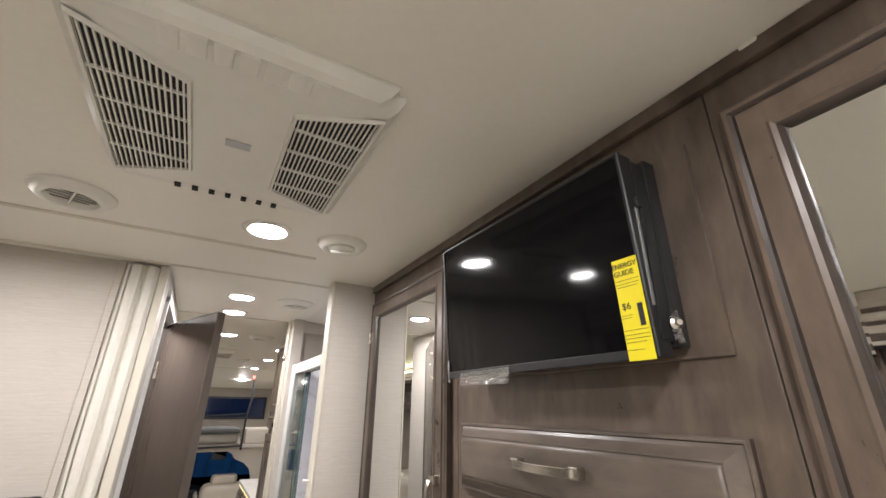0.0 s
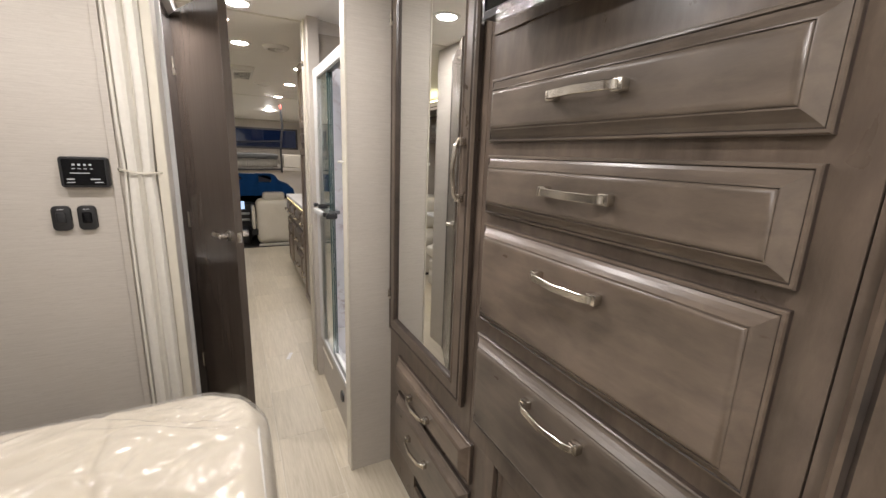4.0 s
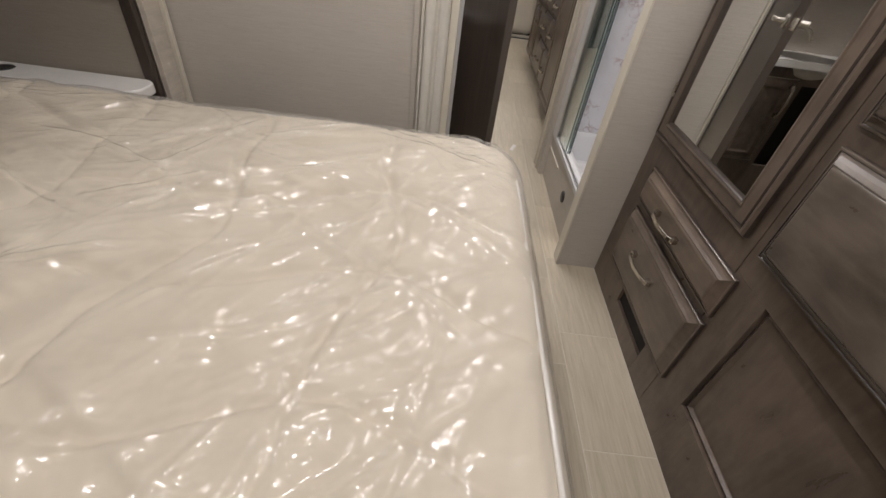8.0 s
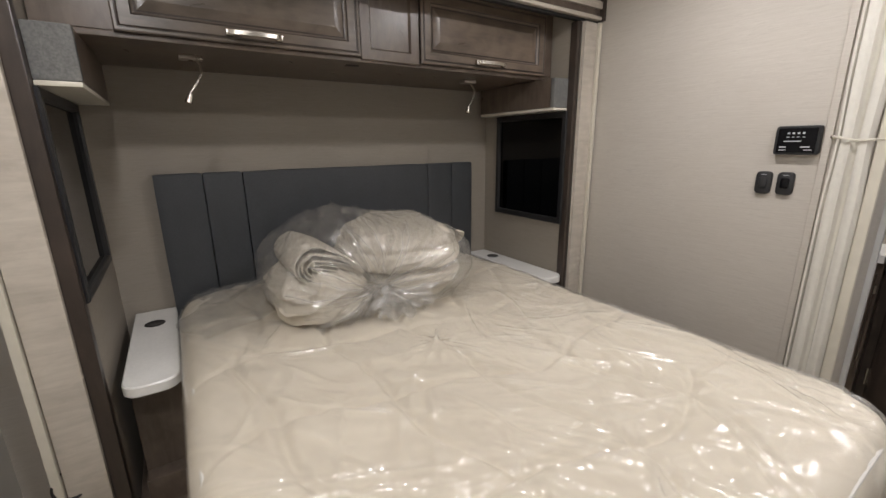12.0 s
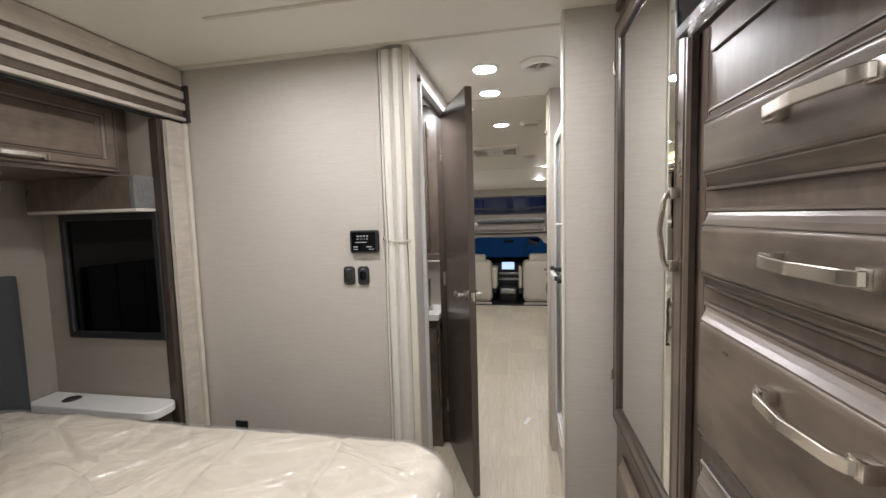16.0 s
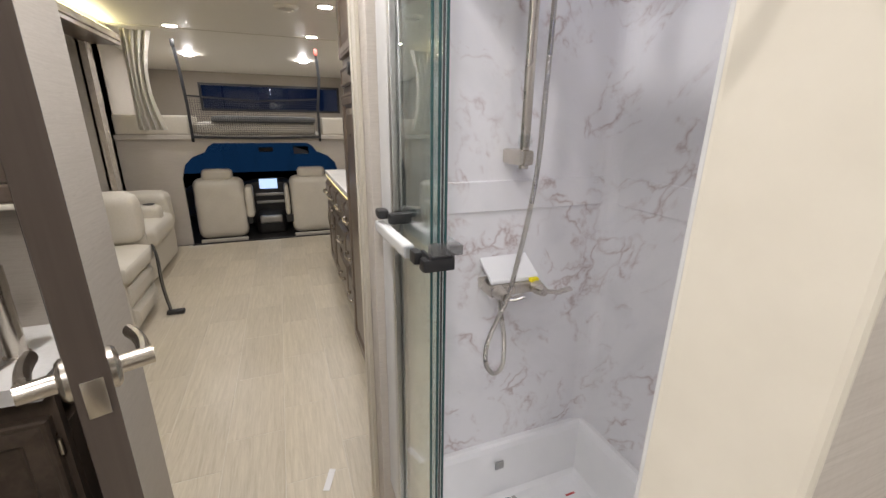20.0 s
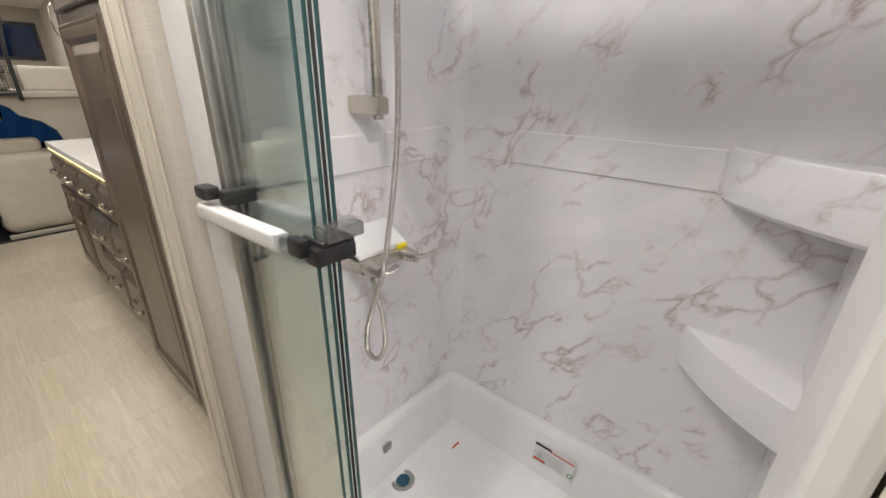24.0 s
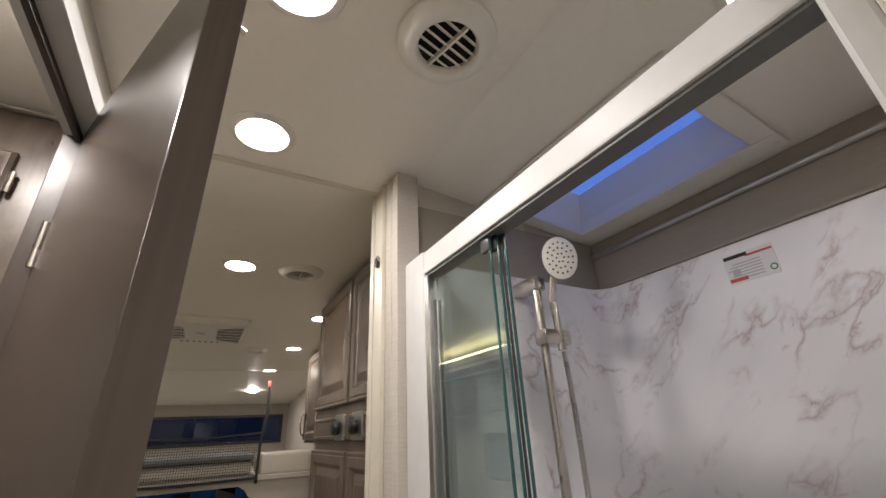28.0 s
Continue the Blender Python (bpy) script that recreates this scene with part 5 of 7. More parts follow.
def night_table(y0, y1, hole_y):
    t = thing("nightstand", "narrow white-topped nightstand beside the bed", "nightstand", (-1.6, (y0 + y1) / 2, 0), "nightstands by the bed")
    part("body", bx(-1.92, -1.36, y0 + 0.004, y1 - 0.004, 0.156, 0.598, 0.003), WOOD, t, "dark stained cabinet")
    bm = bmesh.new()
    rings = []
    for z, inset in ((0.60, 0.004), (0.604, 0.0), (0.632, 0.0), (0.637, 0.004)):
        ring = [(-1.92, y1 - inset), (-1.92, y0 + inset)]
        for cy, start in ((y0 + 0.05, -90), (y1 - 0.05, 0)):
            for q in range(7):
                a = radians(start + 15 * q)
                ring.append((-1.285 + (0.05 - inset) * math.cos(a), cy + (0.05 - inset) * math.sin(a)))
        rings.append([bm.verts.new((x, y, z)) for x, y in ring])
    for r0, r1 in zip(rings, rings[1:]):
        for q in range(len(r0)):
            bm.faces.new((r0[q], r0[(q + 1) % len(r0)], r1[(q + 1) % len(r0)], r1[q]))
    bm.faces.new(rings[0]), bm.faces.new(rings[-1])
    part("plinth_board", bx(-1.36, -1.30, y0 + 0.004, y1 - 0.004, 0.156, 0.26, 0.003), WOOD, t)
    part("top", bm, COUNTER, t, "white solid-surface top")
    part("charger_ring", lathe([(0.0005, 0.0015), (0.024, 0.0015), (0.027, 0.003), (0.034, 0.0025), (0.036, 0.0)], 28, Matrix.Translation((-1.755, hole_y, 0.637)), cap=False), BLACK, t, "round black pop-up outlet")


night_table(1.555, 1.692, 1.628)
night_table(-0.225, -0.072, -0.15)

t = thing("overhead_cabinet", "stained maple overhead cabinet above the headboard", "cabinet", (-1.65, 0.7, 1.63))
part("body", bx(SX0 + 0.004, -1.425, SY0 + 0.004, SY1 - 0.004, 1.655, 1.975), WOOD, t)
part("bottom_board", bx(SX0 + 0.004, -1.405, SY0 + 0.004, SY1 - 0.004, 1.636, 1.654, 0.003), WOOD, t)
part("face_frame", bx(-1.424, -1.406, SY0 + 0.004, SY1 - 0.004, 1.655, 1.975, 0.001), WOOD, t)
for y0, y1 in ((-0.08, 0.658), (0.92, 1.635)):
    d = glazed(part("door", nest(y1 - y0, 0.277, RAISED), WOOD_H, t, "", facing(-1.406, (y0 + y1) / 2, 1.79, (1, 0, 0))), (0, 3, 4, 6, 8))
    place("handle", PULL, NICKEL, d, "brushed nickel bow pull", Matrix.Translation((0.0, -0.112, 0.02)))
part("centre_panel", nest(0.252, 0.29, [(0, 0.0005), (0, 0.010), (0.003, 0.012), (0.038, 0.012), (0.043, 0.006), (0.045, 0.002)], m=facing(-1.406, 0.789, 1.79, (1, 0, 0))), WOOD, t)
part("switch", bx(-1.5, -1.47, 0.63, 0.68, 1.632, 1.637, 0.002), BLACK, t, "small black touch switch")

for y0, y1 in ((SY0 + 0.005, SY0 + 0.10), (SY1 - 0.10, SY1 - 0.005)):
    t = thing("window_valance", "grey tweed window valance box under the cabinet", "valance", (-1.55, (y0 + y1) / 2, 1.48), "tweed window valances")
    part("box", bx(-1.86, -1.312, y0, y1, 1.497, 1.634, 0.003), WOOD, t, "dark wooden side")
    part("fabric_front", bx(-1.311, -1.285, y0 - 0.001, y1 + 0.001, 1.497, 1.634, 0.006), FABRIC, t, "grey woven fabric")
    part("ledge", bx(-1.86, -1.285, y0 - 0.0, y1 + 0.0, 1.484, 1.497, 0.003), CREAM, t, "cream lower edge")

for ly in (0.11, 1.30):
    t = thing("reading_lamp", "nickel gooseneck reading lamp under the cabinet", "lamp", (-1.58, ly, 1.6), "reading lamps")
    part("base", bx(-1.61, -1.56, ly - 0.035, ly + 0.035, 1.622, 1.6355, 0.003), NICKEL, t)
    part("neck", sweep(arc([(-1.585, ly + 0.02, 1.62), (-1.56, ly + 0.025, 1.58), (-1.55, ly + 0.0, 1.535), (-1.55, ly - 0.02, 1.51)]), 0.004), NICKEL, t)
    part("head", lathe([(0.006, 0.03), (0.009, 0.028), (0.013, 0.0), (0.011, -0.002)], 14, Matrix.Translation((-1.55, ly - 0.028, 1.48)) @ pose(0, 0, 0, -20)), NICKEL, t)


def slide_window(y, s, nm):
    t = thing(nm, "dark tinted slide window beside the bed", "window", (-1.545, y, 0.92), kind="structure")
    m = facing(-1.545, y + s * 0.004, 1.195, (0, s, 0))
    part("window_frame", nest(0.535, 0.575, [(0, -0.03), (0, 0.006), (0.004, 0.010), (0.026, 0.010), (0.03, 0.004), (0.03, -0.03)], cap=False, m=m), BLACK, t, "black window frame")
    p = part("pane", moved(bx(-0.24, 0.24, -0.26, 0.26, -0.012, -0.006), m), DARK_GLASS, t, "dark tinted glass")


slide_window(SY1 - 0.0, -1, "window_1")
slide_window(SY0 + 0.0, 1, "window_2")

def rounded_plate(x0, x1, y_back, y_front, z0, z1, r):
    """A plate on the partition with round corners and a softened face towards the room."""
    bm = bmesh.new()
    rings = []
    for y, inset in ((y_back, 0.0), (y_front + 0.003, 0.0), (y_front + 0.0008, 0.0012), (y_front, 0.0035)):
        ring = []
        for cx, cz, start in ((x1 - r, z1 - r, 0), (x0 + r, z1 - r, 90), (x0 + r, z0 + r, 180), (x1 - r, z0 + r, 270)):
            for q in range(6):
                a = radians(start + 18 * q)
                ring.append(bm.verts.new((cx + (r - inset) * math.cos(a), y, cz + (r - inset) * math.sin(a))))
        rings.append(ring)
    for a, b in zip(rings, rings[1:]):
        for k in range(24):
            bm.faces.new((a[k], a[(k + 1) % 24], b[(k + 1) % 24], b[k]))
    bm.faces.new(rings[0]), bm.faces.new(rings[-1])
    return bm


# controls on the partition
CX = -0.008
t = thing("thermostat", "black wall control panel with faint buttons", "control panel", (-0.375, 1.85, 1.28))
bm = rounded_plate(CX - 0.437, CX - 0.312, 1.8495, 1.826, 1.279, 1.377, 0.010)
part("case", bm, BLACK, t)
part("face", bx(CX - 0.428, CX - 0.32, 1.824, 1.827, 1.287, 1.369, 0.001), SCREEN, t)
bm = bmesh.new()
for k in range(4):
    bx(CX - 0.402 + k * 0.014, CX - 0.395 + k * 0.014, 1.8232, 1.8241, 1.349, 1.355, 0, bm)
    bx(CX - 0.404 + k * 0.015, CX - 0.396 + k * 0.015, 1.8232, 1.8241, 1.338, 1.3405, 0, bm)
bx(CX - 0.41, CX - 0.36, 1.8232, 1.8241, 1.324, 1.327, 0, bm)
bx(CX - 0.42, CX - 0.40, 1.8232, 1.8241, 1.304, 1.308, 0, bm), bx(CX - 0.36, CX - 0.335, 1.8232, 1.8241, 1.304, 1.308, 0, bm)
bx(CX - 0.42, CX - 0.40, 1.8232, 1.8241, 1.294, 1.297, 0, bm), bx(CX - 0.35, CX - 0.328, 1.8232, 1.8241, 1.294, 1.297, 0, bm)
part("button_print", bm, PRINT, t, "pale printed button marks")
for k, sx in enumerate((-0.462, -0.396)):
    t = thing("wall_switch", "black wall switch plate" if k == 0 else "black wall switch plate with a rocker", "switch", (sx, 1.85, 1.14), "bedroom switches")
    part("plate", rounded_plate(sx - 0.025, sx + 0.025, 1.8497, 1.838, 1.137, 1.218, 0.014), BLACK, t)
    part("rocker", rounded_plate(sx - 0.013, sx + 0.013, 1.8395, 1.8335, 1.160, 1.197, 0.006), SCREEN if k else BLACK, t)
    part("mark", bx(sx - 0.008, sx + 0.008, 1.8374, 1.8381, 1.206, 1.208), PRINT, t)
t = thing("wall_outlet", "black wall outlet low on the partition", "outlet", (-1.05, 1.85, 0.4))
part("plate", bx(-1.085, -1.02, 1.841, 1.8497, 0.395, 0.47, 0.004), BLACK, t)
part("socket", bx(-1.07, -1.035, 1.8385, 1.8415, 0.41, 0.455, 0.002), BLACK_MATTE, t)

# folded privacy curtain tied against the partition
t = thing("privacy_curtain", "folded cream pleated privacy curtain tied with a cord", "curtain", (-0.24, 1.82, 0.02))
FOLD_Q = (0, 0.03, 0.10, 0.13, 0.17, 0.46, 0.54, 0.62, 0.66, 0.90, 1.0)
FOLD_D = (0.002, 0.016, 0.018, 0.004, 0.022, 0.027, 0.010, 0.008, 0.026, 0.030, 0.010)
bm = bmesh.new()
grid = []
for k in range(25):
    z = 0.02 + (2.115 - 0.02) * k / 24
    pinch = 1 - 0.14 * math.exp(-((z - 1.33) / 0.12) ** 2)
    ring = []
    for i in range(61):
        q = i / 60
        wave = float(np.interp(q + 0.012 * math.sin(z * 2.1 + 3 * q), FOLD_Q, FOLD_D))
        ring.append((-0.2375 + (-0.0505 + 0.101 * q) * pinch, 1.842 - wave - 0.0012 * math.sin(q * 23 + z * 2), z))
    ring += [(ring[-1][0], 1.8485, z), (ring[0][0], 1.8485, z)]
    grid.append([bm.verts.new(p) for p in ring])
n = len(grid[0])
for a, b in zip(grid, grid[1:]):
    for k in range(n):
        bm.faces.new((a[k], a[(k + 1) % n], b[(k + 1) % n], b[k]))
bm.faces.new(grid[0]), bm.faces.new(grid[-1])
part("pleats", bm, CURTAIN, t, "cream pleated fabric")
part("cord", sweep(arc([(-0.292, 1.835, 1.338), (-0.27, 1.811, 1.336), (-0.23, 1.808, 1.327), (-0.195, 1.811, 1.328), (-0.17, 1.838, 1.33)]), 0.0018, 0.004), CREAM, t, "thin tie cord")
part("hook", lathe([(0.0005, 0.0), (0.006, 0.0), (0.006, 0.008), (0.0005, 0.012)], 10, facing(-0.292, 1.845, 1.338, (0, -1, 0))), NICKEL, t, "small brass tie hook")
structure("trim", bx(-0.186, -0.1565, 1.836, 1.8525, 0.0, ZC, 0.003), CREAM, "cream corner strip at the hall opening", "trim")
structure("trim", bx(-0.316, -0.294, 1.843, 1.8505, 0.0, ZC, 0.002), WALL, "papered seam strip on the partition", "trim")

t = single("cable", sweep(arc([(-1.24, -0.392, 0.435), (-1.222, -0.414, 0.405), (-1.222, -0.408, 0.367), (-1.23, -0.372, 0.348), (-1.245, -0.345, 0.36)]), 0.004), BLACK, "black cable loop by the slide trim", "cable")


# ---- shower ----
t = thing("shower_surround", "white veined marble-look shower surround panels", "shower wall", (1.2, 2.2, 0.3), kind="structure")
part("side_panel", bx(1.187, 1.212, 1.70, 2.62, 0.29, 1.884, 0.002), MARBLE, t)
part("front_panel", bx(0.517, 1.187, 2.600, 2.625, 0.29, 1.884, 0.002), MARBLE, t)
part("rear_panel", bx(0.5605, 1.187, 1.70, 1.714, 0.29, 1.884, 0.002), MARBLE, t)
bm = bmesh.new()
cove = [(1.1865 - 0.055 * (1 - math.sin(a)), 2.6 - 0.055 * (1 - math.cos(a))) for a in [math.pi / 2 * k / 8 for k in range(9)]]
rows_ = [[bm.verts.new((x, y, z)) for x, y in cove] for z in (0.295, 1.884)]
back = [bm.verts.new((1.188, 2.601, z)) for z in (0.295, 1.884)]
for k in range(8):
    bm.faces.new((rows_[0][k], rows_[0][k + 1], rows_[1][k + 1], rows_[1][k]))
bm.faces.new(rows_[0] + [back[0]]), bm.faces.new(rows_[1] + [back[1]])
part("corner_cove", bm, MARBLE, t)
bm = bx(1.1825, 1.1905, 1.93, 2.56, 1.088, 1.172, 0.004, seg=4)
part("moulded_band", bm, MARBLE, t)
part("moulded_band", bx(0.56, 1.15, 2.594, 2.602, 1.088, 1.172, 0.004, seg=3), MARBLE, t)


def corner_shelf(z):
    bm = bmesh.new()
    pts = [(1.19, 1.713)] + [(1.19 - 0.19 * k / 12 - 0.014 * math.sin(math.pi * k / 12), 1.93 - 0.217 * k / 12 + 0.012 * math.sin(math.pi * k / 12)) for k in range(13)]
    rings = []
    for zz, s in ((z - 0.122, 0.55), (z - 0.106, 0.93), (z - 0.097, 0.98), (z - 0.012, 1.0), (z - 0.002, 0.985), (z, 0.96), (z - 0.008, 0.93)):
        rings.append([bm.verts.new((1.19 + (x - 1.19) * s, 1.713 + (y - 1.713) * s, zz)) for x, y in pts])
    n = len(pts)
    for a, b in zip(rings, rings[1:]):
        for k in range(n):
            bm.faces.new((a[k], a[(k + 1) % n], b[(k + 1) % n], b[k]))
    bm.faces.new(rings[0]), bm.faces.new(rings[-1])
    return bm


for z in (1.178, 0.788):
    part("corner_shelf", corner_shelf(z), MARBLE, t, "moulded marbled corner shelf")

t = thing("shower_pan", "white moulded acrylic shower pan", "shower pan", (0.85, 2.2, 0))
bm = nest(0.695, 0.90, [(0, -0.18), (0, 0.0), (0.004, 0.006), (0.020, 0.008), (0.028, 0.004), (0.036, -0.01), (0.062, -0.155), (0.075, -0.168), (0.10, -0.173)])
bmesh.ops.bevel(bm, geom=[e for e in bm.edges if e.calc_face_angle(0) > 0.02 and abs((e.verts[0].co.x - e.verts[1].co.x) * (e.verts[0].co.y - e.verts[1].co.y)) > 1e-7], offset=0.03, segments=3, affect="EDGES")
part("basin", moved(bm, Matrix.Translation((0.8425, 2.152, 0.303))), ACRYLIC, t)
part("drain", lathe([(0.0005, 0.0), (0.022, 0.0), (0.026, 0.003), (0.036, 0.003), (0.038, 0.0)], 28, Matrix.Translation((0.845, 2.505, 0.131)), cap=False), ALU, t, "round metal drain")
part("drain_plug", lathe([(0.0005, 0.006), (0.012, 0.0055), (0.022, 0.002)], 20, Matrix.Translation((0.845, 2.505, 0.131)), cap=False), TEAL, t, "teal drain strainer")
part("overflow_plate", bx(0.815, 0.845, 2.548, 2.556, 0.235, 0.262, 0.002), ALU, t, "small grey overflow plate")
part("base_panel", bx(0.487, 0.50, 1.778, 2.652, 0.0, 0.27, 0.002), WALL, t, "papered curb panel")
part("panel_strip", bx(0.482, 0.488, 2.30, 2.62, 0.19, 0.20, 0.002), CREAM, t)
part("outlet_cover", lathe([(0.0005, 0.010), (0.02, 0.010), (0.03, 0.006), (0.032, 0.0)], 24, facing(0.487, 2.06, 0.155, (-1, 0, 0)), cap=False), BLACK, t, "round black outlet cover")


def sticker(name, x, y0, y1, z0, z1, label, lay=None):
    lay = lay or Matrix()
    s = thing(name, label, "label", lay @ Vector((x, (y0 + y1) / 2, z0)))
    h = z1 - z0
    part("paper", moved(bx(x - 0.0012, x, y0, y1, z0, z1), lay), STICKER, s)
    for k in range(6):
        part("print_line", moved(bx(x - 0.0016, x - 0.0011, y0 + 0.03, y1 - 0.004 - 0.006 * (k % 3), z0 + h * (0.12 + 0.10 * k), z0 + h * (0.16 + 0.10 * k)), lay), PRINT, s)
    part("red_print", moved(bx(x - 0.0017, x - 0.0011, y1 - 0.042, y1 - 0.002, z0 + h * 0.06, z0 + h * 0.18), lay), RED, s)
    part("red_print", moved(bx(x - 0.0017, x - 0.0011, y0 + 0.002, y1 - 0.05, z1 - h * 0.20, z1 - h * 0.13), lay), RED, s)
    part("dark_print", moved(bx(x - 0.0017, x - 0.0011, y1 - 0.055, y1 - 0.002, z1 - h * 0.16, z1 - h * 0.04), lay), INK, s)
    part("round_mark", lathe([(0.0005, 0.0006), (0.009, 0.0006), (0.0095, 0.0)], 18, lay @ facing(x - 0.0011, y1 - 0.022, z0 + h * 0.36, (-1, 0, 0)), cap=False), PRINT, s)
    part("green_mark", lathe([(0.005, 0.0006), (0.008, 0.0006)], 12, lay @ facing(x - 0.0012, y0 + 0.010, z0 + h * 0.22, (-1, 0, 0)), cap=False), GREEN, s)


sticker("care_label", 1.1865, 2.12, 2.229, 1.784, 1.857, "white care sticker with red print on the surround")
sticker("care_label", 0.0, 2.085, 2.215, 0.0, 0.066, "white care sticker with red print on the pan edge", Matrix.Translation((1.1305, 0, 0.198)) @ pose(0, 0, 0, 0, 9.5, 0))
single("red_mark", bx(1.04, 1.075, 2.46, 2.467, 0.1302, 0.1310), RED, "small red protective film scrap in the pan", "scrap")

# framed glass door, folded open towards the front
t = thing("shower_door", "folded clear glass shower door in a white frame", "shower door", (0.49, 2.2, 0.28))
part("header_rail", bx(0.476, 0.514, 1.765, 2.494, 1.806, 1.857, 0.004), FRAME_WHITE, t, "white header rail")
part("header_channel", bx(0.481, 0.5125, 1.79, 2.494, 1.800, 1.8055, 0.001), DARK_ALU, t, "dark grey roller channel")
part("sill", bx(0.476, 0.540, 1.795, 2.625, 0.272, 0.298, 0.005), FRAME_WHITE, t, "white sill rail")
part("sill_track", bx(0.486, 0.516, 1.805, 2.49, 0.298, 0.304, 0.001), ALU, t)
part("front_jamb", bx(0.476, 0.538, 2.4945, 2.592, 0.298, 1.862, 0.005), FRAME_WHITE, t, "white frame upright")
part("rear_jamb", bx(0.470, 0.56, 1.7635, 1.789, 0.0, 1.862, 0.004), FRAME_WHITE, t, "white frame upright")
for x, y0, y1 in ((0.4895, 2.268, 2.493), (0.4985, 2.258, 2.492), (0.5075, 2.249, 2.491)):
    g = part("glass_panel", bx(x - 0.0027, x + 0.0027, y0, y1, 0.306, 1.800, 0.001), GLASS, t, "clear greenish glass")
    g.visible_shadow = False
    part("edge_seal", bx(x - 0.0022, x + 0.0022, y0 - 0.004, y0 - 0.0005, 0.306, 1.800, 0.001), GLASS_EDGE, t, "teal polished glass edge")
    part("hanger", bx(x - 0.004, x + 0.004, y0 - 0.003, y0 + 0.022, 1.774, 1.8005, 0.002), BLACK, t, "small black roller hanger")
for x, y in ((0.494, 2.478), (0.503, 2.474)):
    part("edge_profile", bx(x - 0.002, x + 0.002, y - 0.008, y + 0.01, 0.306, 1.745, 0.001), ALU, t)
part("jamb_channel", bx(0.482, 0.522, 2.485, 2.4945, 0.305, 1.800, 0.002), ALU, t, "grey metal channel")
part("jamb_channel", bx(0.4765, 0.4815, 2.476, 2.4945, 0.300, 1.800, 0.001), ALU, t, "grey metal channel")
part("dark_seal", bx(0.5025, 0.5045, 2.250, 2.255, 0.306, 1.796), RUBBER, t)
part("pull_bar", moved(bx(-0.0105, 0.0105, 0.0, 0.234, -0.013, 0.013, 0.006, seg=3), Matrix.Translation((0.4555, 2.289, 1.0995)) @ pose(0, 0, 0, -1.6)), FRAME_WHITE, t, "white pull bar")
part("end_cap", bx(0.4465, 0.4645, 2.2855, 2.2895, 1.088, 1.111, 0.0015), PRINT, t, "grey end plug")
part("clear_tube", bx(0.4475, 0.4635, 2.262, 2.2855, 1.090, 1.110, 0.004), CLEAR, t, "clear plastic tube end")
part("latch_arm", bx(0.449, 0.4635, 2.236, 2.264, 1.092, 1.114, 0.003), BLACK, t, "black latch arm")
bm = bx(0.458, 0.514, 2.216, 2.242, 1.083, 1.105, 0.004)
bx(0.468, 0.474, 2.218, 2.262, 1.085, 1.111, 0.002, bm)
bx(0.5075, 0.5135, 2.218, 2.262, 1.085, 1.111, 0.002, bm)
part("latch", bm, BLACK, t, "black latch block")
part("latch_cover", bx(0.474, 0.5285, 2.217, 2.243, 1.108, 1.126, 0.003), SMOKED, t, "smoky clear latch cover")
bm = bx(0.444, 0.468, 2.475, 2.515, 1.116, 1.136, 0.006)
bx(0.462, 0.515, 2.452, 2.476, 1.108, 1.132, 0.006, bm)
part("bracket", bm, BLACK, t, "black pivot bracket")
part("bracket_block", bx(0.512, 0.536, 2.415, 2.452, 1.106, 1.130, 0.003), SMOKED, t, "smoky clear block")
part("rear_bar", bx(0.519, 0.531, 2.243, 2.415, 1.110, 1.124, 0.004), CLEAR, t, "clear rear bar")

# shower set on the front wall
t = thing("shower_set", "brushed nickel shower bar with a white hand shower", "shower set", (0.82, 2.6, 0.7))
part("slide_bar", sweep([(0.823, 2.52, 1.21), (0.823, 2.52, 1.85)], 0.013, 0.008, seg=14, up=(0, 1, 0)), NICKEL, t)
for z in (1.836, 1.237):
    bm = bx(0.805, 0.843, 2.505, 2.60, z - 0.019, z + 0.019, 0.008)
    part("bar_bracket", bm, NICKEL, t)
part("clear_ring", lathe([(0.016, 0), (0.018, 0.01), (0.016, 0.03)], 16, Matrix.Translation((0.823, 2.52, 1.262)), cap=False), CLEAR, t)
bm = bx(0.80, 0.885, 2.485, 2.53, 1.672, 1.712, 0.01)
part("slider", bm, NICKEL, t)
part("hand_grip", sweep([(0.852, 2.49, 1.66), (0.845, 2.492, 1.78), (0.845, 2.475, 1.86)], 0.010, seg=12), NICKEL, t)
HEAD = facing(0.842, 2.44, 1.885, (-0.55, -0.75, -0.35))
head = part("hand_shower", lathe([(0.0005, 0.010), (0.040, 0.009), (0.047, 0.004), (0.047, -0.006), (0.03, -0.02), (0.0005, -0.024)], 28, HEAD @ Matrix.Diagonal((1, 1.25, 1, 1)), cap=False), WHITE, t, "white oval hand shower")
bm = bmesh.new()
for ring, count in ((0.010, 6), (0.022, 11), (0.034, 16)):
    for k in range(count):
        a = 2 * math.pi * k / count
        lathe([(0.0028, 0.0), (0.0022, 0.0022)], 8, HEAD @ Matrix.Translation((ring * math.cos(a), 1.25 * ring * math.sin(a), 0.0092)), bm)
part("nozzle_ring", bm, BLACK, head, "dark spray nozzles")
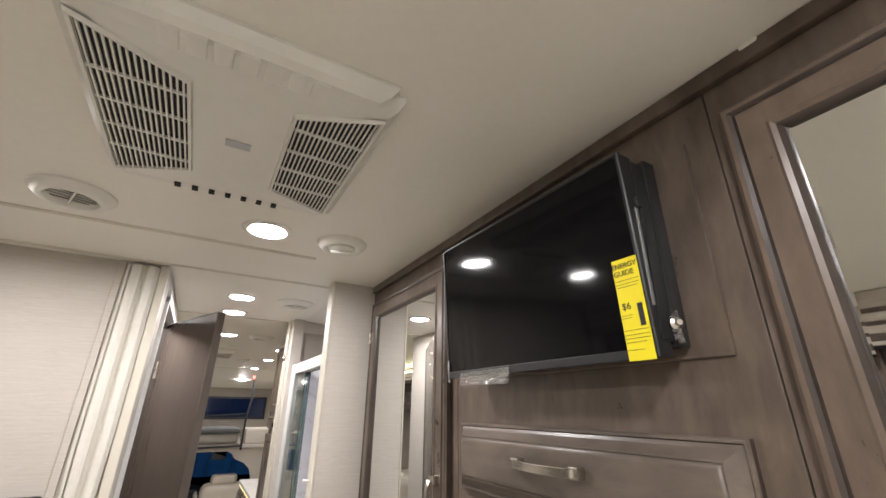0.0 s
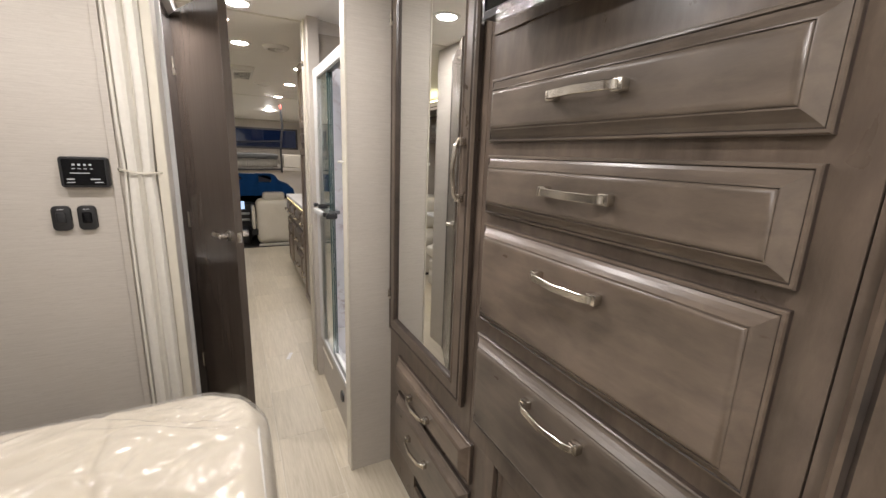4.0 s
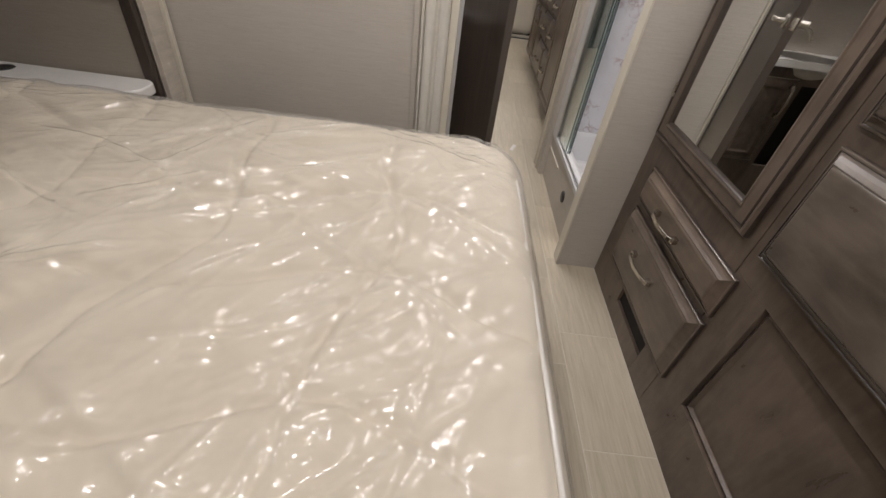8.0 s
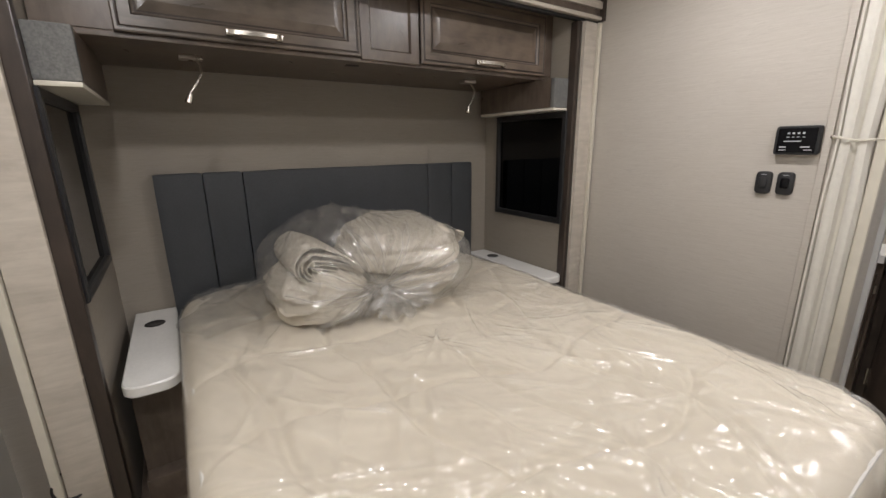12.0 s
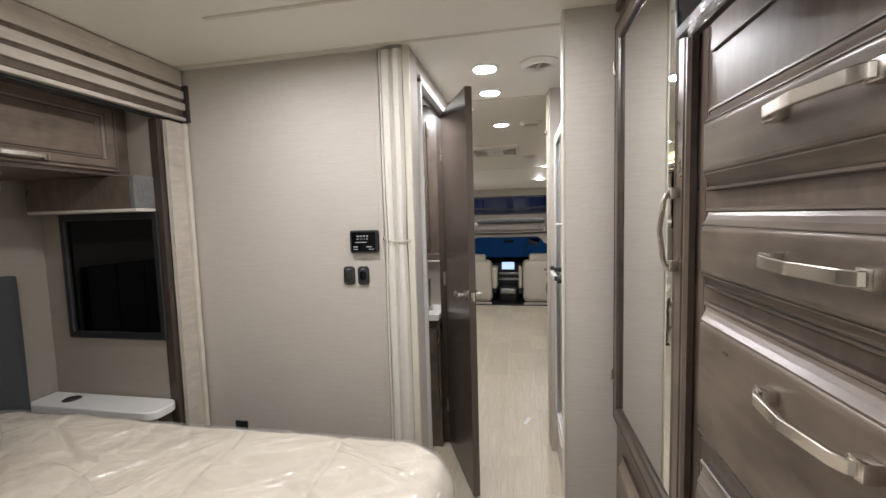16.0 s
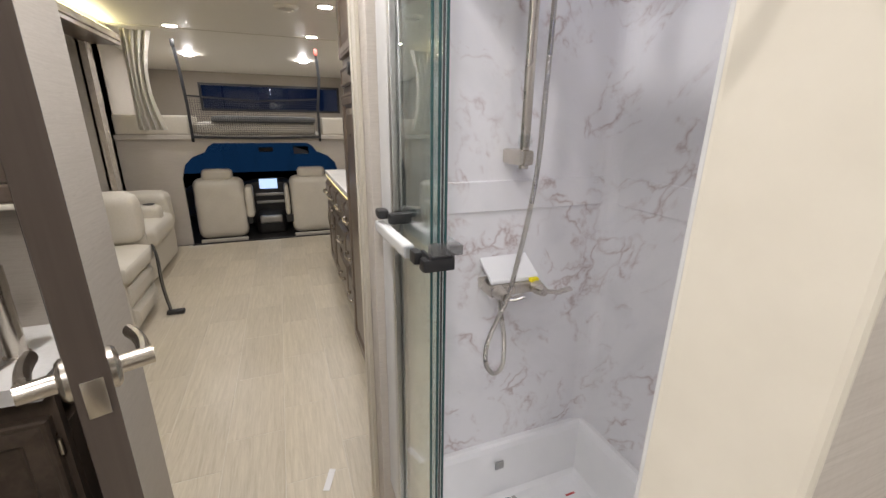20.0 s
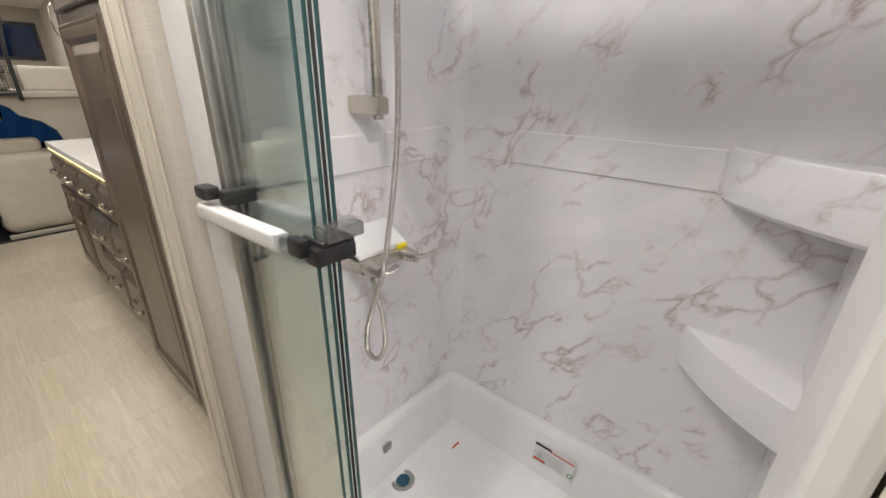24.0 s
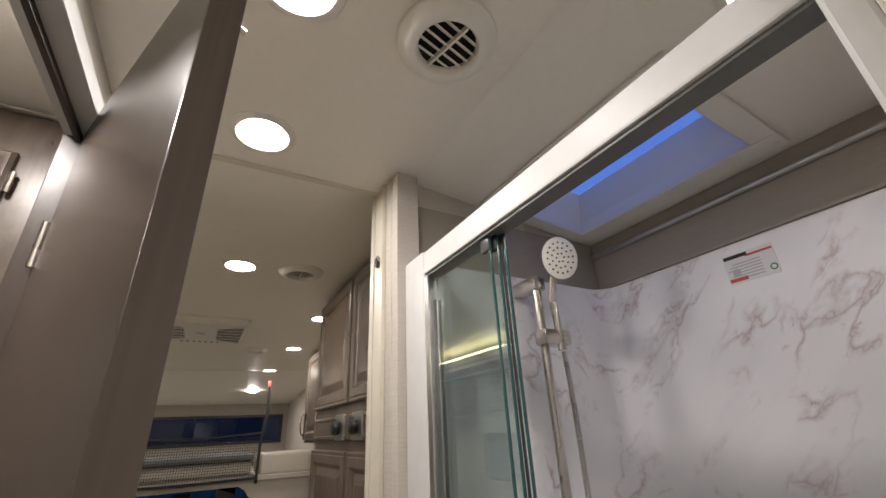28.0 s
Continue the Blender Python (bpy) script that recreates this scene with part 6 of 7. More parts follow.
part("hose", sweep(arc([(0.852, 2.488, 1.655), (0.846, 2.478, 1.55), (0.838, 2.472, 1.36), (0.830, 2.468, 1.22), (0.812, 2.464, 1.10), (0.787, 2.462, 0.98), (0.768, 2.462, 0.895), (0.742, 2.464, 0.835), (0.716, 2.466, 0.765), (0.717, 2.468, 0.705), (0.743, 2.470, 0.668), (0.768, 2.470, 0.690), (0.771, 2.474, 0.765), (0.766, 2.49, 0.835), (0.772, 2.51, 0.872)], 12), 0.0062, seg=10), RIBBED, t, "ribbed metal hose")

t = thing("shower_valve", "nickel two-handle shower valve under a white ledge", "faucet", (0.83, 2.55, 0.86))
bm = bx(0.752, 0.90, 2.525, 2.60, 0.902, 0.914, 0.003)
for v in bm.verts:
    v.co.z += 0.045 * (v.co.y - 2.525) / 0.075
part("ledge", bm, ACRYLIC, t, "white moulded ledge")
part("body", bx(0.748, 0.905, 2.515, 2.60, 0.870, 0.902, 0.006), NICKEL, t)
for hx, tipx in ((0.768, 0.80), (0.885, 0.95)):
    bm = lathe([(0.019, 0.0), (0.018, 0.02), (0.012, 0.045), (0.0005, 0.048)], 18, facing(hx, 2.516, 0.887, (0, -1, 0)))
    sweep([(hx, 2.478, 0.887), (hx * 0.4 + tipx * 0.6, 2.464, 0.884), (tipx + 0.012, 2.462, 0.891)], 0.011, 0.005, bm=bm)
    part("lever", bm, NICKEL, t)
part("yellow_tag", bx(0.868, 0.893, 2.512, 2.526, 0.901, 0.912, 0.002), YELLOW, t, "small yellow tag")

t = thing("door_catch", "small white door catch on the wall end", "catch", (0.45, 1.73, 1.40))
part("peg", sweep([(0.455, 1.735, 1.385), (0.420, 1.728, 1.385)], 0.0042, seg=12), WHITE, t)
part("cap", lathe([(0.0005, 0.008), (0.005, 0.007), (0.006, 0.0)], 12, facing(0.420, 1.728, 1.385, (-1, 0, 0)), cap=False), WHITE, t)
t = thing("door_catch", "small dark spring clip on the wall end", "catch", (0.45, 2.69, 1.9))
part("clip", bx(0.436, 0.449, 2.68, 2.70, 1.89, 1.915, 0.003), BLACK, t)
part("spring", sweep([(0.44, 2.672, 1.9), (0.43, 2.66, 1.907)], 0.003), NICKEL, t)

# ---- bathroom ----
t = thing("bathroom_door", "dark laminate bathroom door standing open into the hall", "door", (BATH_X, 2.6, 0), kind="structure")
DOOR = Matrix.Translation((BATH_X, 2.592, 0.0)) @ pose(0, 0, 0, 0, 0, -66.8)
part("leaf", moved(bx(0.0, 0.527, -0.017, 0.017, 0.012, 2.03, 0.002), DOOR), WOOD_DOOR, t)
part("edge_band", moved(bx(0.5272, 0.5285, -0.0165, 0.0165, 0.014, 2.028), DOOR), WOOD_DOOR, t)
for s in (-1, 1):
    bm = lathe([(0.026, 0.0), (0.026, 0.006), (0.022, 0.010), (0.012, 0.012), (0.011, 0.045), (0.0005, 0.046)], 22, DOOR @ facing(0.472, s * 0.017, 1.035, (0, s, 0)))
    knob = part("handle", bm, NICKEL, t, "nickel lever handle")
    lever = sweep(arc([(0.472, s * 0.052, 1.035), (0.44, s * 0.056, 1.036), (0.40, s * 0.055, 1.033), (0.375, s * 0.050, 1.033)]), 0.008, 0.010)
    part("lever", moved(lever, DOOR), NICKEL, knob)
part("strike_latch", moved(bx(0.528, 0.5305, -0.010, 0.010, 1.01, 1.055, 0.001), DOOR), NICKEL, t)
for z in (0.25, 1.05, 1.8):
    part("hinge", moved(sweep([(-0.006, -0.02, z - 0.04), (-0.006, -0.02, z + 0.04)], 0.006, seg=10, up=(1, 0, 0)), DOOR), NICKEL, t)
part("catch_pin", moved(sweep([(0.50, 0.017, 1.93), (0.50, 0.032, 1.93)], 0.004), DOOR), NICKEL, t)

t = thing("vanity", "dark stained bathroom vanity with an open cavity", "vanity", (-0.65, 2.7, 0))
VF = 2.545
part("body", bx(-1.24, -0.47, VF + 0.20, BATH_Y - 0.003, 0.10, 0.715), WOOD, t)
bm = bx(-0.47, BATH_X - 0.05, VF + 0.02, BATH_Y - 0.003, 0.0, 0.715)
bx(-1.24, -0.86, VF + 0.02, VF + 0.20, 0.0, 0.805, 0, bm)
part("body_side", bm, WOOD, t)
bm = bx(-0.47, BATH_X - 0.05, VF, VF + 0.019, 0.0, 0.805, 0.001)
bx(-0.86, -0.47, VF, VF + 0.019, 0.72, 0.805, 0.001, bm)
bx(-0.86, -0.47, VF, VF + 0.019, 0.0, 0.26, 0.001, bm)
bx(-1.24, -0.86, VF, VF + 0.019, 0.0, 0.805, 0.001, bm)
part("face_frame", bm, WOOD, t)
# Black sheet painted in for the shade inside the open cabinet.
part("cavity", bx(-0.859, -0.471, VF + 0.19, VF + 0.199, 0.10, 0.80), BLACK_MATTE, t, "black sheet for the unlit back of the open cavity")
d = part("door", nest(0.215, 0.46, RAISED), WOOD, t, "", facing(-0.325, VF, 0.52, (0, -1, 0)))
place("handle", PULL, NICKEL, d, "brushed nickel bow pull", Matrix.Translation((-0.075, 0.12, 0.02)) @ TURNED)
for z in (0.36, 0.68):
    part("hinge", moved(sweep([(-0.212, VF - 0.012, z - 0.018), (-0.212, VF - 0.012, z + 0.018)], 0.004, seg=8, up=(1, 0, 0)), Matrix()), NICKEL, t, "nickel hinge")

t = thing("bathroom_counter", "white solid-surface vanity counter with a steel sink", "countertop", (-0.65, 2.7, 0.81))
SINK = Matrix.Translation((-0.47, 2.63, 0.842)) @ Matrix.Diagonal((1, 0.66, 1, 1))
x0, x1, y0, y1 = -1.245, BATH_X - 0.048, 2.505, BATH_Y - 0.003
bm = bmesh.new()
rings = [[], [], [], []]
for k in range(64):
    a = 2 * math.pi * (k + 0.5) / 64
    ca, sa = math.cos(a), math.sin(a)
    reach = min(((x1 if ca > 0 else x0) + 0.47) / ca, ((y1 if sa > 0 else y0) - 2.63) / sa)
    edge, hole = (-0.47 + reach * ca, 2.63 + reach * sa), (-0.47 + 0.176 * ca, 2.63 + 0.176 * 0.66 * sa)
    for ring, (x, y), z in zip(rings, (hole, edge, edge, hole), (0.842, 0.842, 0.808, 0.808)):
        ring.append(bm.verts.new((x, y, z)))
for a, b in zip(rings, rings[1:] + rings[:1]):
    for k in range(64):
        bm.faces.new((a[k], a[(k + 1) % 64], b[(k + 1) % 64], b[k]))
for corner in ((x0, y0), (x0, y1), (x1, y0), (x1, y1)):
    for ring in (rings[1], rings[2]):
        vert = min(ring, key=lambda q: math.dist(q.co[:2], corner))
        vert.co.x, vert.co.y = corner
part("slab", bm, COUNTER, t)
part("sink_rim", lathe([(0.172, -0.004), (0.174, 0.001), (0.181, 0.0025), (0.188, 0.0005)], 48, SINK, cap=False), STEEL, t)
part("sink_bowl", lathe([(0.0005, -0.112), (0.05, -0.110), (0.11, -0.100), (0.150, -0.075), (0.166, -0.040), (0.173, 0.0)], 48, SINK, cap=False), STEEL, t, "brushed steel bowl")
part("sink_drain", lathe([(0.0005, 0.003), (0.014, 0.003), (0.020, 0.002), (0.022, 0.0)], 20, Matrix.Translation((-0.47, 2.63, 0.731)), cap=False), CHROME, t, "round drain")
t = thing("faucet", "brushed nickel bathroom faucet", "faucet", (-0.30, 2.72, 0.842))
part("column", lathe([(0.023, 0.0), (0.023, 0.004), (0.0185, 0.006), (0.0185, 0.14), (0.0195, 0.142), (0.0195, 0.195), (0.017, 0.198)], 24, Matrix.Translation((-0.292, 2.645, 0.842))), NICKEL, t)
part("spout", sweep(arc([(-0.292, 2.645, 0.965), (-0.345, 2.635, 0.975), (-0.395, 2.62, 0.962), (-0.42, 2.612, 0.92)]), 0.009, seg=12), NICKEL, t)
part("pin", sweep([(-0.30, 2.645, 1.01), (-0.335, 2.638, 1.014)], 0.003), NICKEL, t)

t = thing("medicine_cabinet", "stained maple medicine cabinet with two mirror doors", "cabinet", (-0.7, 2.85, 1.2))
MF = 2.70
part("body", bx(-1.20, BATH_X - 0.05, MF, BATH_Y - 0.003, 1.195, 2.11), WOOD, t)
for x0, x1, hx in ((-0.665, -0.285, -0.62), (-1.06, -0.675, -0.72)):
    m = facing((x0 + x1) / 2, MF, 1.62, (0, -1, 0))
    d = part("door", nest(x1 - x0, 0.79, MIRRORED, cap=False), WOOD, t, "", m)
    part("mirror", nest(x1 - x0 - 0.13, 0.66, [(0, 0.002), (0, 0.007), (0.008, 0.0085)]), MIRROR, d, "silvered mirror pane")
    part("knob", lathe([(0.006, 0.0), (0.006, 0.012), (0.013, 0.016), (0.013, 0.024), (0.0005, 0.027)], 16, Matrix.Translation((hx - (x0 + x1) / 2, -0.28, 0.018))), NICKEL, d, "round nickel knob")
for z in (1.28, 1.95):
    part("hinge", sweep([(-0.279, MF - 0.012, z - 0.022), (-0.279, MF - 0.012, z + 0.022)], 0.005, seg=8, up=(1, 0, 0)), NICKEL, t, "nickel hinge")
part("light_rail", bx(-1.20, BATH_X - 0.05, MF - 0.008, MF + 0.02, 1.152, 1.192, 0.006), WOOD, t)
part("rail_edge", bx(-1.20, BATH_X - 0.05, MF - 0.012, MF + 0.01, 1.14, 1.1515, 0.003), CREAM, t)

t = thing("window_3", "dark bathroom window with a raised shade", "window", (XL, 2.25, 1.2), kind="structure")
part("window_frame", nest(0.56, 0.66, [(0, -0.03), (0, 0.012), (0.03, 0.012), (0.03, -0.03)], cap=False, m=facing(XL, 2.24, 1.50, (1, 0, 0))), BLACK, t)
part("pane", moved(bx(-0.25, 0.25, -0.30, 0.30, -0.004, 0.0), facing(XL, 2.24, 1.50, (1, 0, 0))), DARK_GLASS, t)
part("shade", bx(XL + 0.012, XL + 0.06, 1.97, 2.51, 1.74, 1.86, 0.012), BLIND, t, "rolled ivory shade")

# ---- kitchen ----
def cabinet_door(t, x, y0, y1, z0, z1, hy=None, hz=None, upright=True, mat=None):
    d = part("door", nest(y1 - y0, z1 - z0, RAISED), mat or WOOD_V, t, "", facing(x, (y0 + y1) / 2, (z0 + z1) / 2, (-1, 0, 0)))
    if hy is not None:
        m = Matrix.Translation((-(hy - (y0 + y1) / 2), hz - (z0 + z1) / 2, 0.02))
        place("handle", PULL, NICKEL, d, "brushed nickel bow pull", m @ TURNED if upright else m)
    return d


PF = 0.585
t = thing("pantry_cabinet", "tall stained maple pantry with paired doors", "cabinet", (0.9, 3.3, 0), "kitchen cabinets")
part("body", bx(PF + 0.02, XR - 0.006, 2.752, 3.84, 0.09, 2.10), WOOD, t)
part("toe_kick", bx(PF + 0.06, XR - 0.006, 2.752, 3.84, 0.0, 0.09), WOOD_GLAZE, t)
part("face_frame", bx(PF, PF + 0.019, 2.752, 3.84, 0.09, 2.10, 0.001), WOOD, t)
for y0, y1 in ((2.78, 3.30), (3.32, 3.82)):
    cabinet_door(t, PF, y0, y1, 1.60, 2.09)
    cabinet_door(t, PF, y0, y1, 0.12, 1.44)
    part("drawer", nest(y1 - y0, 0.085, [(0, 0), (0, 0.012), (0.006, 0.018), (0.012, 0.018), (0.016, 0.012), (0.02, 0.012)]), WOOD, t, "", facing(PF, (y0 + y1) / 2, 1.52, (-1, 0, 0)))
for y in (3.19, 3.40):
    part("latch_plate", bx(PF - 0.022, PF - 0.010, y - 0.055, y + 0.055, 1.475, 1.565, 0.004), ALU, t, "grey latch plate")
    part("latch_knob", lathe([(0.024, 0.0), (0.028, 0.014), (0.022, 0.026), (0.0005, 0.028)], 18, facing(PF - 0.022, y, 1.52, (-1, 0, 0)), cap=False), BLACK, t, "round black latch")
t = thing("base_cabinet", "stained maple kitchen base cabinet with drawers", "cabinet", (0.9, 4.6, 0), "kitchen cabinets")
KF = 0.63
part("body", bx(KF + 0.02, XR - 0.006, 3.842, 5.42, 0.09, 0.868), WOOD, t)
part("toe_kick", bx(KF + 0.06, XR - 0.006, 3.842, 5.42, 0.0, 0.09), WOOD_GLAZE, t)
part("face_frame", bx(KF, KF + 0.019, 3.842, 5.42, 0.09, 0.868, 0.001), WOOD, t)
for y0, y1 in ((3.86, 4.24), (4.26, 4.64)):
    for z0, z1 in ((0.66, 0.84), (0.42, 0.64), (0.12, 0.40)):
        drawer(t, y0, y1, z0, z1, x=KF)
for y0, y1, hy in ((4.66, 5.02, 4.98), (5.04, 5.40, 5.08)):
    cabinet_door(t, KF, y0, y1, 0.12, 0.64, hy, 0.55)
    drawer(t, y0, y1, 0.66, 0.84, x=KF)
t = thing("kitchen_counter", "white kitchen countertop with a flat steel-rimmed sink", "countertop", (0.9, 4.6, 0.87))
part("slab", bx(KF - 0.022, XR - 0.004, 3.842, 5.45, 0.870, 0.905, 0.006), COUNTER, t)
part("sink", bx(0.78, 1.1, 4.35, 4.85, 0.904, 0.908, 0.001), STEEL, t, "steel sink rim")
# Flat black sheet in place of a bowl; the slab has no hole.
part("sink_floor", bx(0.80, 1.08, 4.37, 4.83, 0.9078, 0.9088), BLACK, t, "flat black sheet laid inside the sink rim")
part("edge_strip", bx(KF - 0.018, KF - 0.006, 3.85, 5.42, 0.860, 0.868, 0.002), COUNTER_LED, t, "warm glowing strip under the counter edge")
t = thing("overhead_cabinet", "stained maple kitchen overhead cabinet", "cabinet", (1.0, 4.6, 1.5), "kitchen cabinets")
part("body", bx(0.84, XR - 0.006, 3.842, 5.3, 1.45, 2.10), WOOD, t)
for y0, y1 in ((3.86, 4.32), (4.34, 4.8), (4.82, 5.28)):
    cabinet_door(t, 0.84, y0, y1, 1.47, 2.08, y1 - 0.05, 1.58)

# ---- living area slide ----
def cushion(lo, hi, r=0.05, cuts=14, puff=0.012):
    lo_, hi_ = Vector(lo), Vector(hi)
    c, half = (lo_ + hi_) / 2, (hi_ - lo_) / 2

    def bulge(p, n):
        q = Vector([(p[k] - c[k]) / half[k] for k in range(3)])
        return puff * (1 - min(1.0, max(abs(q.x), abs(q.y), abs(q.z)) ** 8) * 0.5) + 0.006 * noise.noise(p * 7)

    rr = [min(r, 0.48 * (hi_[k] - lo_[k])) for k in range(3)]
    return rounded_block(lo, hi, rr, cuts, bulge)


def dinette(y0, y1, back_y0, back_y1, label):
    t = thing("dinette_bench", label, "bench", (-1.25, (y0 + y1) / 2, 0), "dinette benches")
    part("base", bx(-1.84, -0.70, y0 + 0.02, y1 - 0.02, 0.03, 0.36, 0.006), LEATHER, t, "upholstered bench base")
    part("toe_board", bx(-1.84, -0.74, y0 + 0.03, y1 - 0.03, 0.0, 0.03), BLACK, t)
    part("seat", cushion((-1.84, y0, 0.355), (-0.665, y1, 0.47), 0.04), LEATHER, t, "ivory seat cushion")
    part("backrest", cushion((-1.84, back_y0, 0.47), (-0.72, back_y1, 0.83), 0.09), LEATHER, t, "ivory backrest")
    part("front_drawer", nest(y1 - y0 - 0.10, 0.13, DRAWER, m=facing(-0.70, (y0 + y1) / 2, 0.12, (1, 0, 0))), LEATHER, t)
    part("front_drawer", nest(y1 - y0 - 0.10, 0.13, DRAWER, m=facing(-0.70, (y0 + y1) / 2, 0.27, (1, 0, 0))), LEATHER, t)


dinette(4.42, 5.0, 4.96, 5.16, "ivory leatherette dinette bench beside the hall")
dinette(3.60, 4.08, 3.50 + 0.08, 3.70, "ivory leatherette dinette bench near the bathroom")
t = thing("dinette_table", "white-topped pedestal dinette table between benches", "table", (-1.3, 4.25, 0))
part("tabletop", bx(-1.82, -0.82, 3.98, 4.52, 0.735, 0.765, 0.01), COUNTER, t)
part("leg", lathe([(0.10, 0.0), (0.10, 0.012), (0.035, 0.02), (0.03, 0.72), (0.06, 0.735)], 20, Matrix.Translation((-1.1, 4.25, 0))), BLACK, t)
t = thing("seat_belt", "black seat belt hanging to the floor", "seat belt", (-0.6, 4.8, 0))
part("strap", sweep(arc([(-0.66, 4.97, 0.46), (-0.635, 4.92, 0.38), (-0.62, 4.86, 0.22), (-0.60, 4.82, 0.10), (-0.58, 4.79, 0.02)]), 0.028, 0.004, square=True, up=(1, 0, 0)), BLACK, t)
part("buckle", bx(-0.60, -0.49, 4.74, 4.79, 0.0, 0.028, 0.008), BLACK, t)

t = thing("sofa", "ivory leatherette recliner sofa with a black cup holder", "sofa", (-1.25, 5.75, 0))
part("base", cushion((-1.84, 5.20, 0.03), (-0.80, 6.30, 0.34), 0.05, puff=0.0), LEATHER, t)
part("seat", cushion((-1.70, 5.36, 0.32), (-0.74, 6.05, 0.50), 0.07), LEATHER, t)
part("backrest", cushion((-1.84, 5.25, 0.45), (-1.42, 6.30, 0.80), 0.10), LEATHER, t)
part("armrest", cushion((-1.75, 5.20, 0.30), (-0.80, 5.40, 0.56), 0.08), LEATHER, t)
part("armrest", cushion((-1.75, 6.10, 0.30), (-0.80, 6.36, 0.66), 0.08), LEATHER, t)
part("console", cushion((-1.60, 5.73, 0.40), (-0.78, 5.91, 0.60), 0.05), LEATHER, t)
part("cup_holder", lathe([(0.030, -0.01), (0.040, 0.0), (0.045, 0.0)], 20, Matrix.Translation((-0.86, 5.82, 0.612))), BLACK, t, "black cup holder")

t = thing("overhead_cabinet", "dark stained overhead cabinets above the dinette", "cabinet", (-1.6, 4.7, 1.6))
part("body", bx(LX0 + 0.004, -1.50, LY0 + 0.01, LY1 - 0.01, 1.62, 1.985), WOOD, t)
for k in range(4):
    y0 = LY0 + 0.05 + k * 0.58
    d = part("door", nest(0.55, 0.30, RAISED), WOOD_H, t, "", facing(-1.50, y0 + 0.275, 1.80, (1, 0, 0)))
    place("handle", PULL, NICKEL, d, "brushed nickel bow pull", Matrix.Translation((0, -0.12, 0.02)))
for nm, y0, y1 in (("window_4", 3.9, 4.75), ("window_5", 4.95, 5.75)):
    t = thing(nm, "dark living room slide window with an ivory shade", "window", (LX0, (y0 + y1) / 2, 1.02), kind="structure")
    m = facing(LX0, (y0 + y1) / 2, 1.285, (1, 0, 0))
    part("window_frame", nest(y1 - y0 + 0.04, 0.57, [(0, -0.03), (0, 0.014), (0.03, 0.014), (0.03, -0.03)], cap=False, m=m), BLACK, t)
    part("pane", moved(bx(-(y1 - y0) / 2, (y1 - y0) / 2, -0.26, 0.26, -0.014, -0.010), m), DARK_GLASS, t)
    part("shade", bx(LX0 + 0.015, LX0 + 0.06, y0 - 0.02, y1 + 0.02, 1.44, 1.60, 0.012), BLIND, t, "folded ivory shade")
structure("soffit_living", bx(XL - 0.004, -1.03, LY0 - 0.1, LY1 + 0.1, 1.955, 2.03, 0.004), WOOD, "stained wooden box fascia over the living slide", "trim")
for z0, z1, dx in ((1.955, 1.985, 0.010), (1.99, 2.045, 0.02)):
    structure("trim", bx(-1.032, -1.02 + dx, LY0 - 0.1, LY1 + 0.1, z0, z1, 0.004), WOOD_TRIM, "greige wood fascia board over the living slide", "trim")
single("cove_light", bx(-1.075, -1.035, LY0 - 0.05, LY1 + 0.05, 2.046, 2.066, 0.004), COVE, "warm glowing cove light strip above the slide", "light strip")
for y in (LY0 - 0.03, LY1 + 0.02):
    structure("trim", bx(XL - 0.03, XL + 0.02, y - 0.05, y + 0.05, 0.0, 1.962, 0.004), WOOD_TRIM, "greige upright trim of the living slide", "trim")
single("paper_scrap", moved(bx(-0.012, 0.012, -0.05, 0.05, 0.0, 0.001), Matrix.Translation((0.314, 2.93, 0.0035)) @ pose(0, 0, 0, 0, 4, -20)), STICKER, "small white paper scrap on the floor", "scrap")

# ---- cab ----
def captain_seat(cx, arm):
    t = thing("captain_seat", "ivory leatherette captain seat facing the windshield", "seat", (cx, 6.9, 0), "captain seats")
    part("backrest", cushion((cx - 0.25, 6.70, 0.03), (cx + 0.25, 6.88, 0.705), 0.085, 18), LEATHER, t)
    part("headrest", cushion((cx - 0.15, 6.72, 0.69), (cx + 0.15, 6.84, 0.80), 0.045), LEATHER, t)
    part("seat", cushion((cx - 0.24, 6.86, 0.20), (cx + 0.24, 7.35, 0.36), 0.06), LEATHER, t)
    part("base", bx(cx - 0.16, cx + 0.16, 6.9, 7.25, -0.03, 0.2, 0.01), BLACK, t)
    part("foot_rail", bx(cx - 0.24, cx + 0.24, 6.69, 6.72, -0.01, 0.03, 0.008), LEATHER, t)
    part("armrest", cushion((cx + arm * 0.26, 6.72, 0.25), (cx + arm * 0.33, 6.95, 0.60), 0.035), LEATHER, t, "padded inner armrest")
    part("arm_hinge", bx(cx + arm * 0.25, cx + arm * 0.31, 6.73, 6.80, 0.17, 0.25, 0.01), BLACK, t)


captain_seat(-0.43, 1)
captain_seat(0.565, -1)
t = thing("dashboard", "black dashboard with a lit touch screen", "dashboard", (0.1, 7.6, -0.05))
part("body", cushion((-0.95, 7.5, 0.10), (1.1, 8.05, 0.52), 0.12, 16, 0.0), DASH, t)
part("console_face", bx(-0.16, 0.30, 7.40, 7.6, -0.05, 0.56, 0.03), DASH, t)
part("screen", bx(-0.045, 0.170, 7.388, 7.402, 0.475, 0.60, 0.003), LCD, t, "blue glowing touch screen")
bm = bmesh.new()
for z in (0.30, 0.40):
    bx(-0.10, 0.24, 7.385, 7.402, z - 0.02, z + 0.02, 0.008, bm)
part("trim_bar", bm, ALU, t, "silver dashboard trim")
part("console", cushion((-0.10, 7.0, -0.05), (0.24, 7.45, 0.20), 0.06, 12, 0.0), DASH, t)
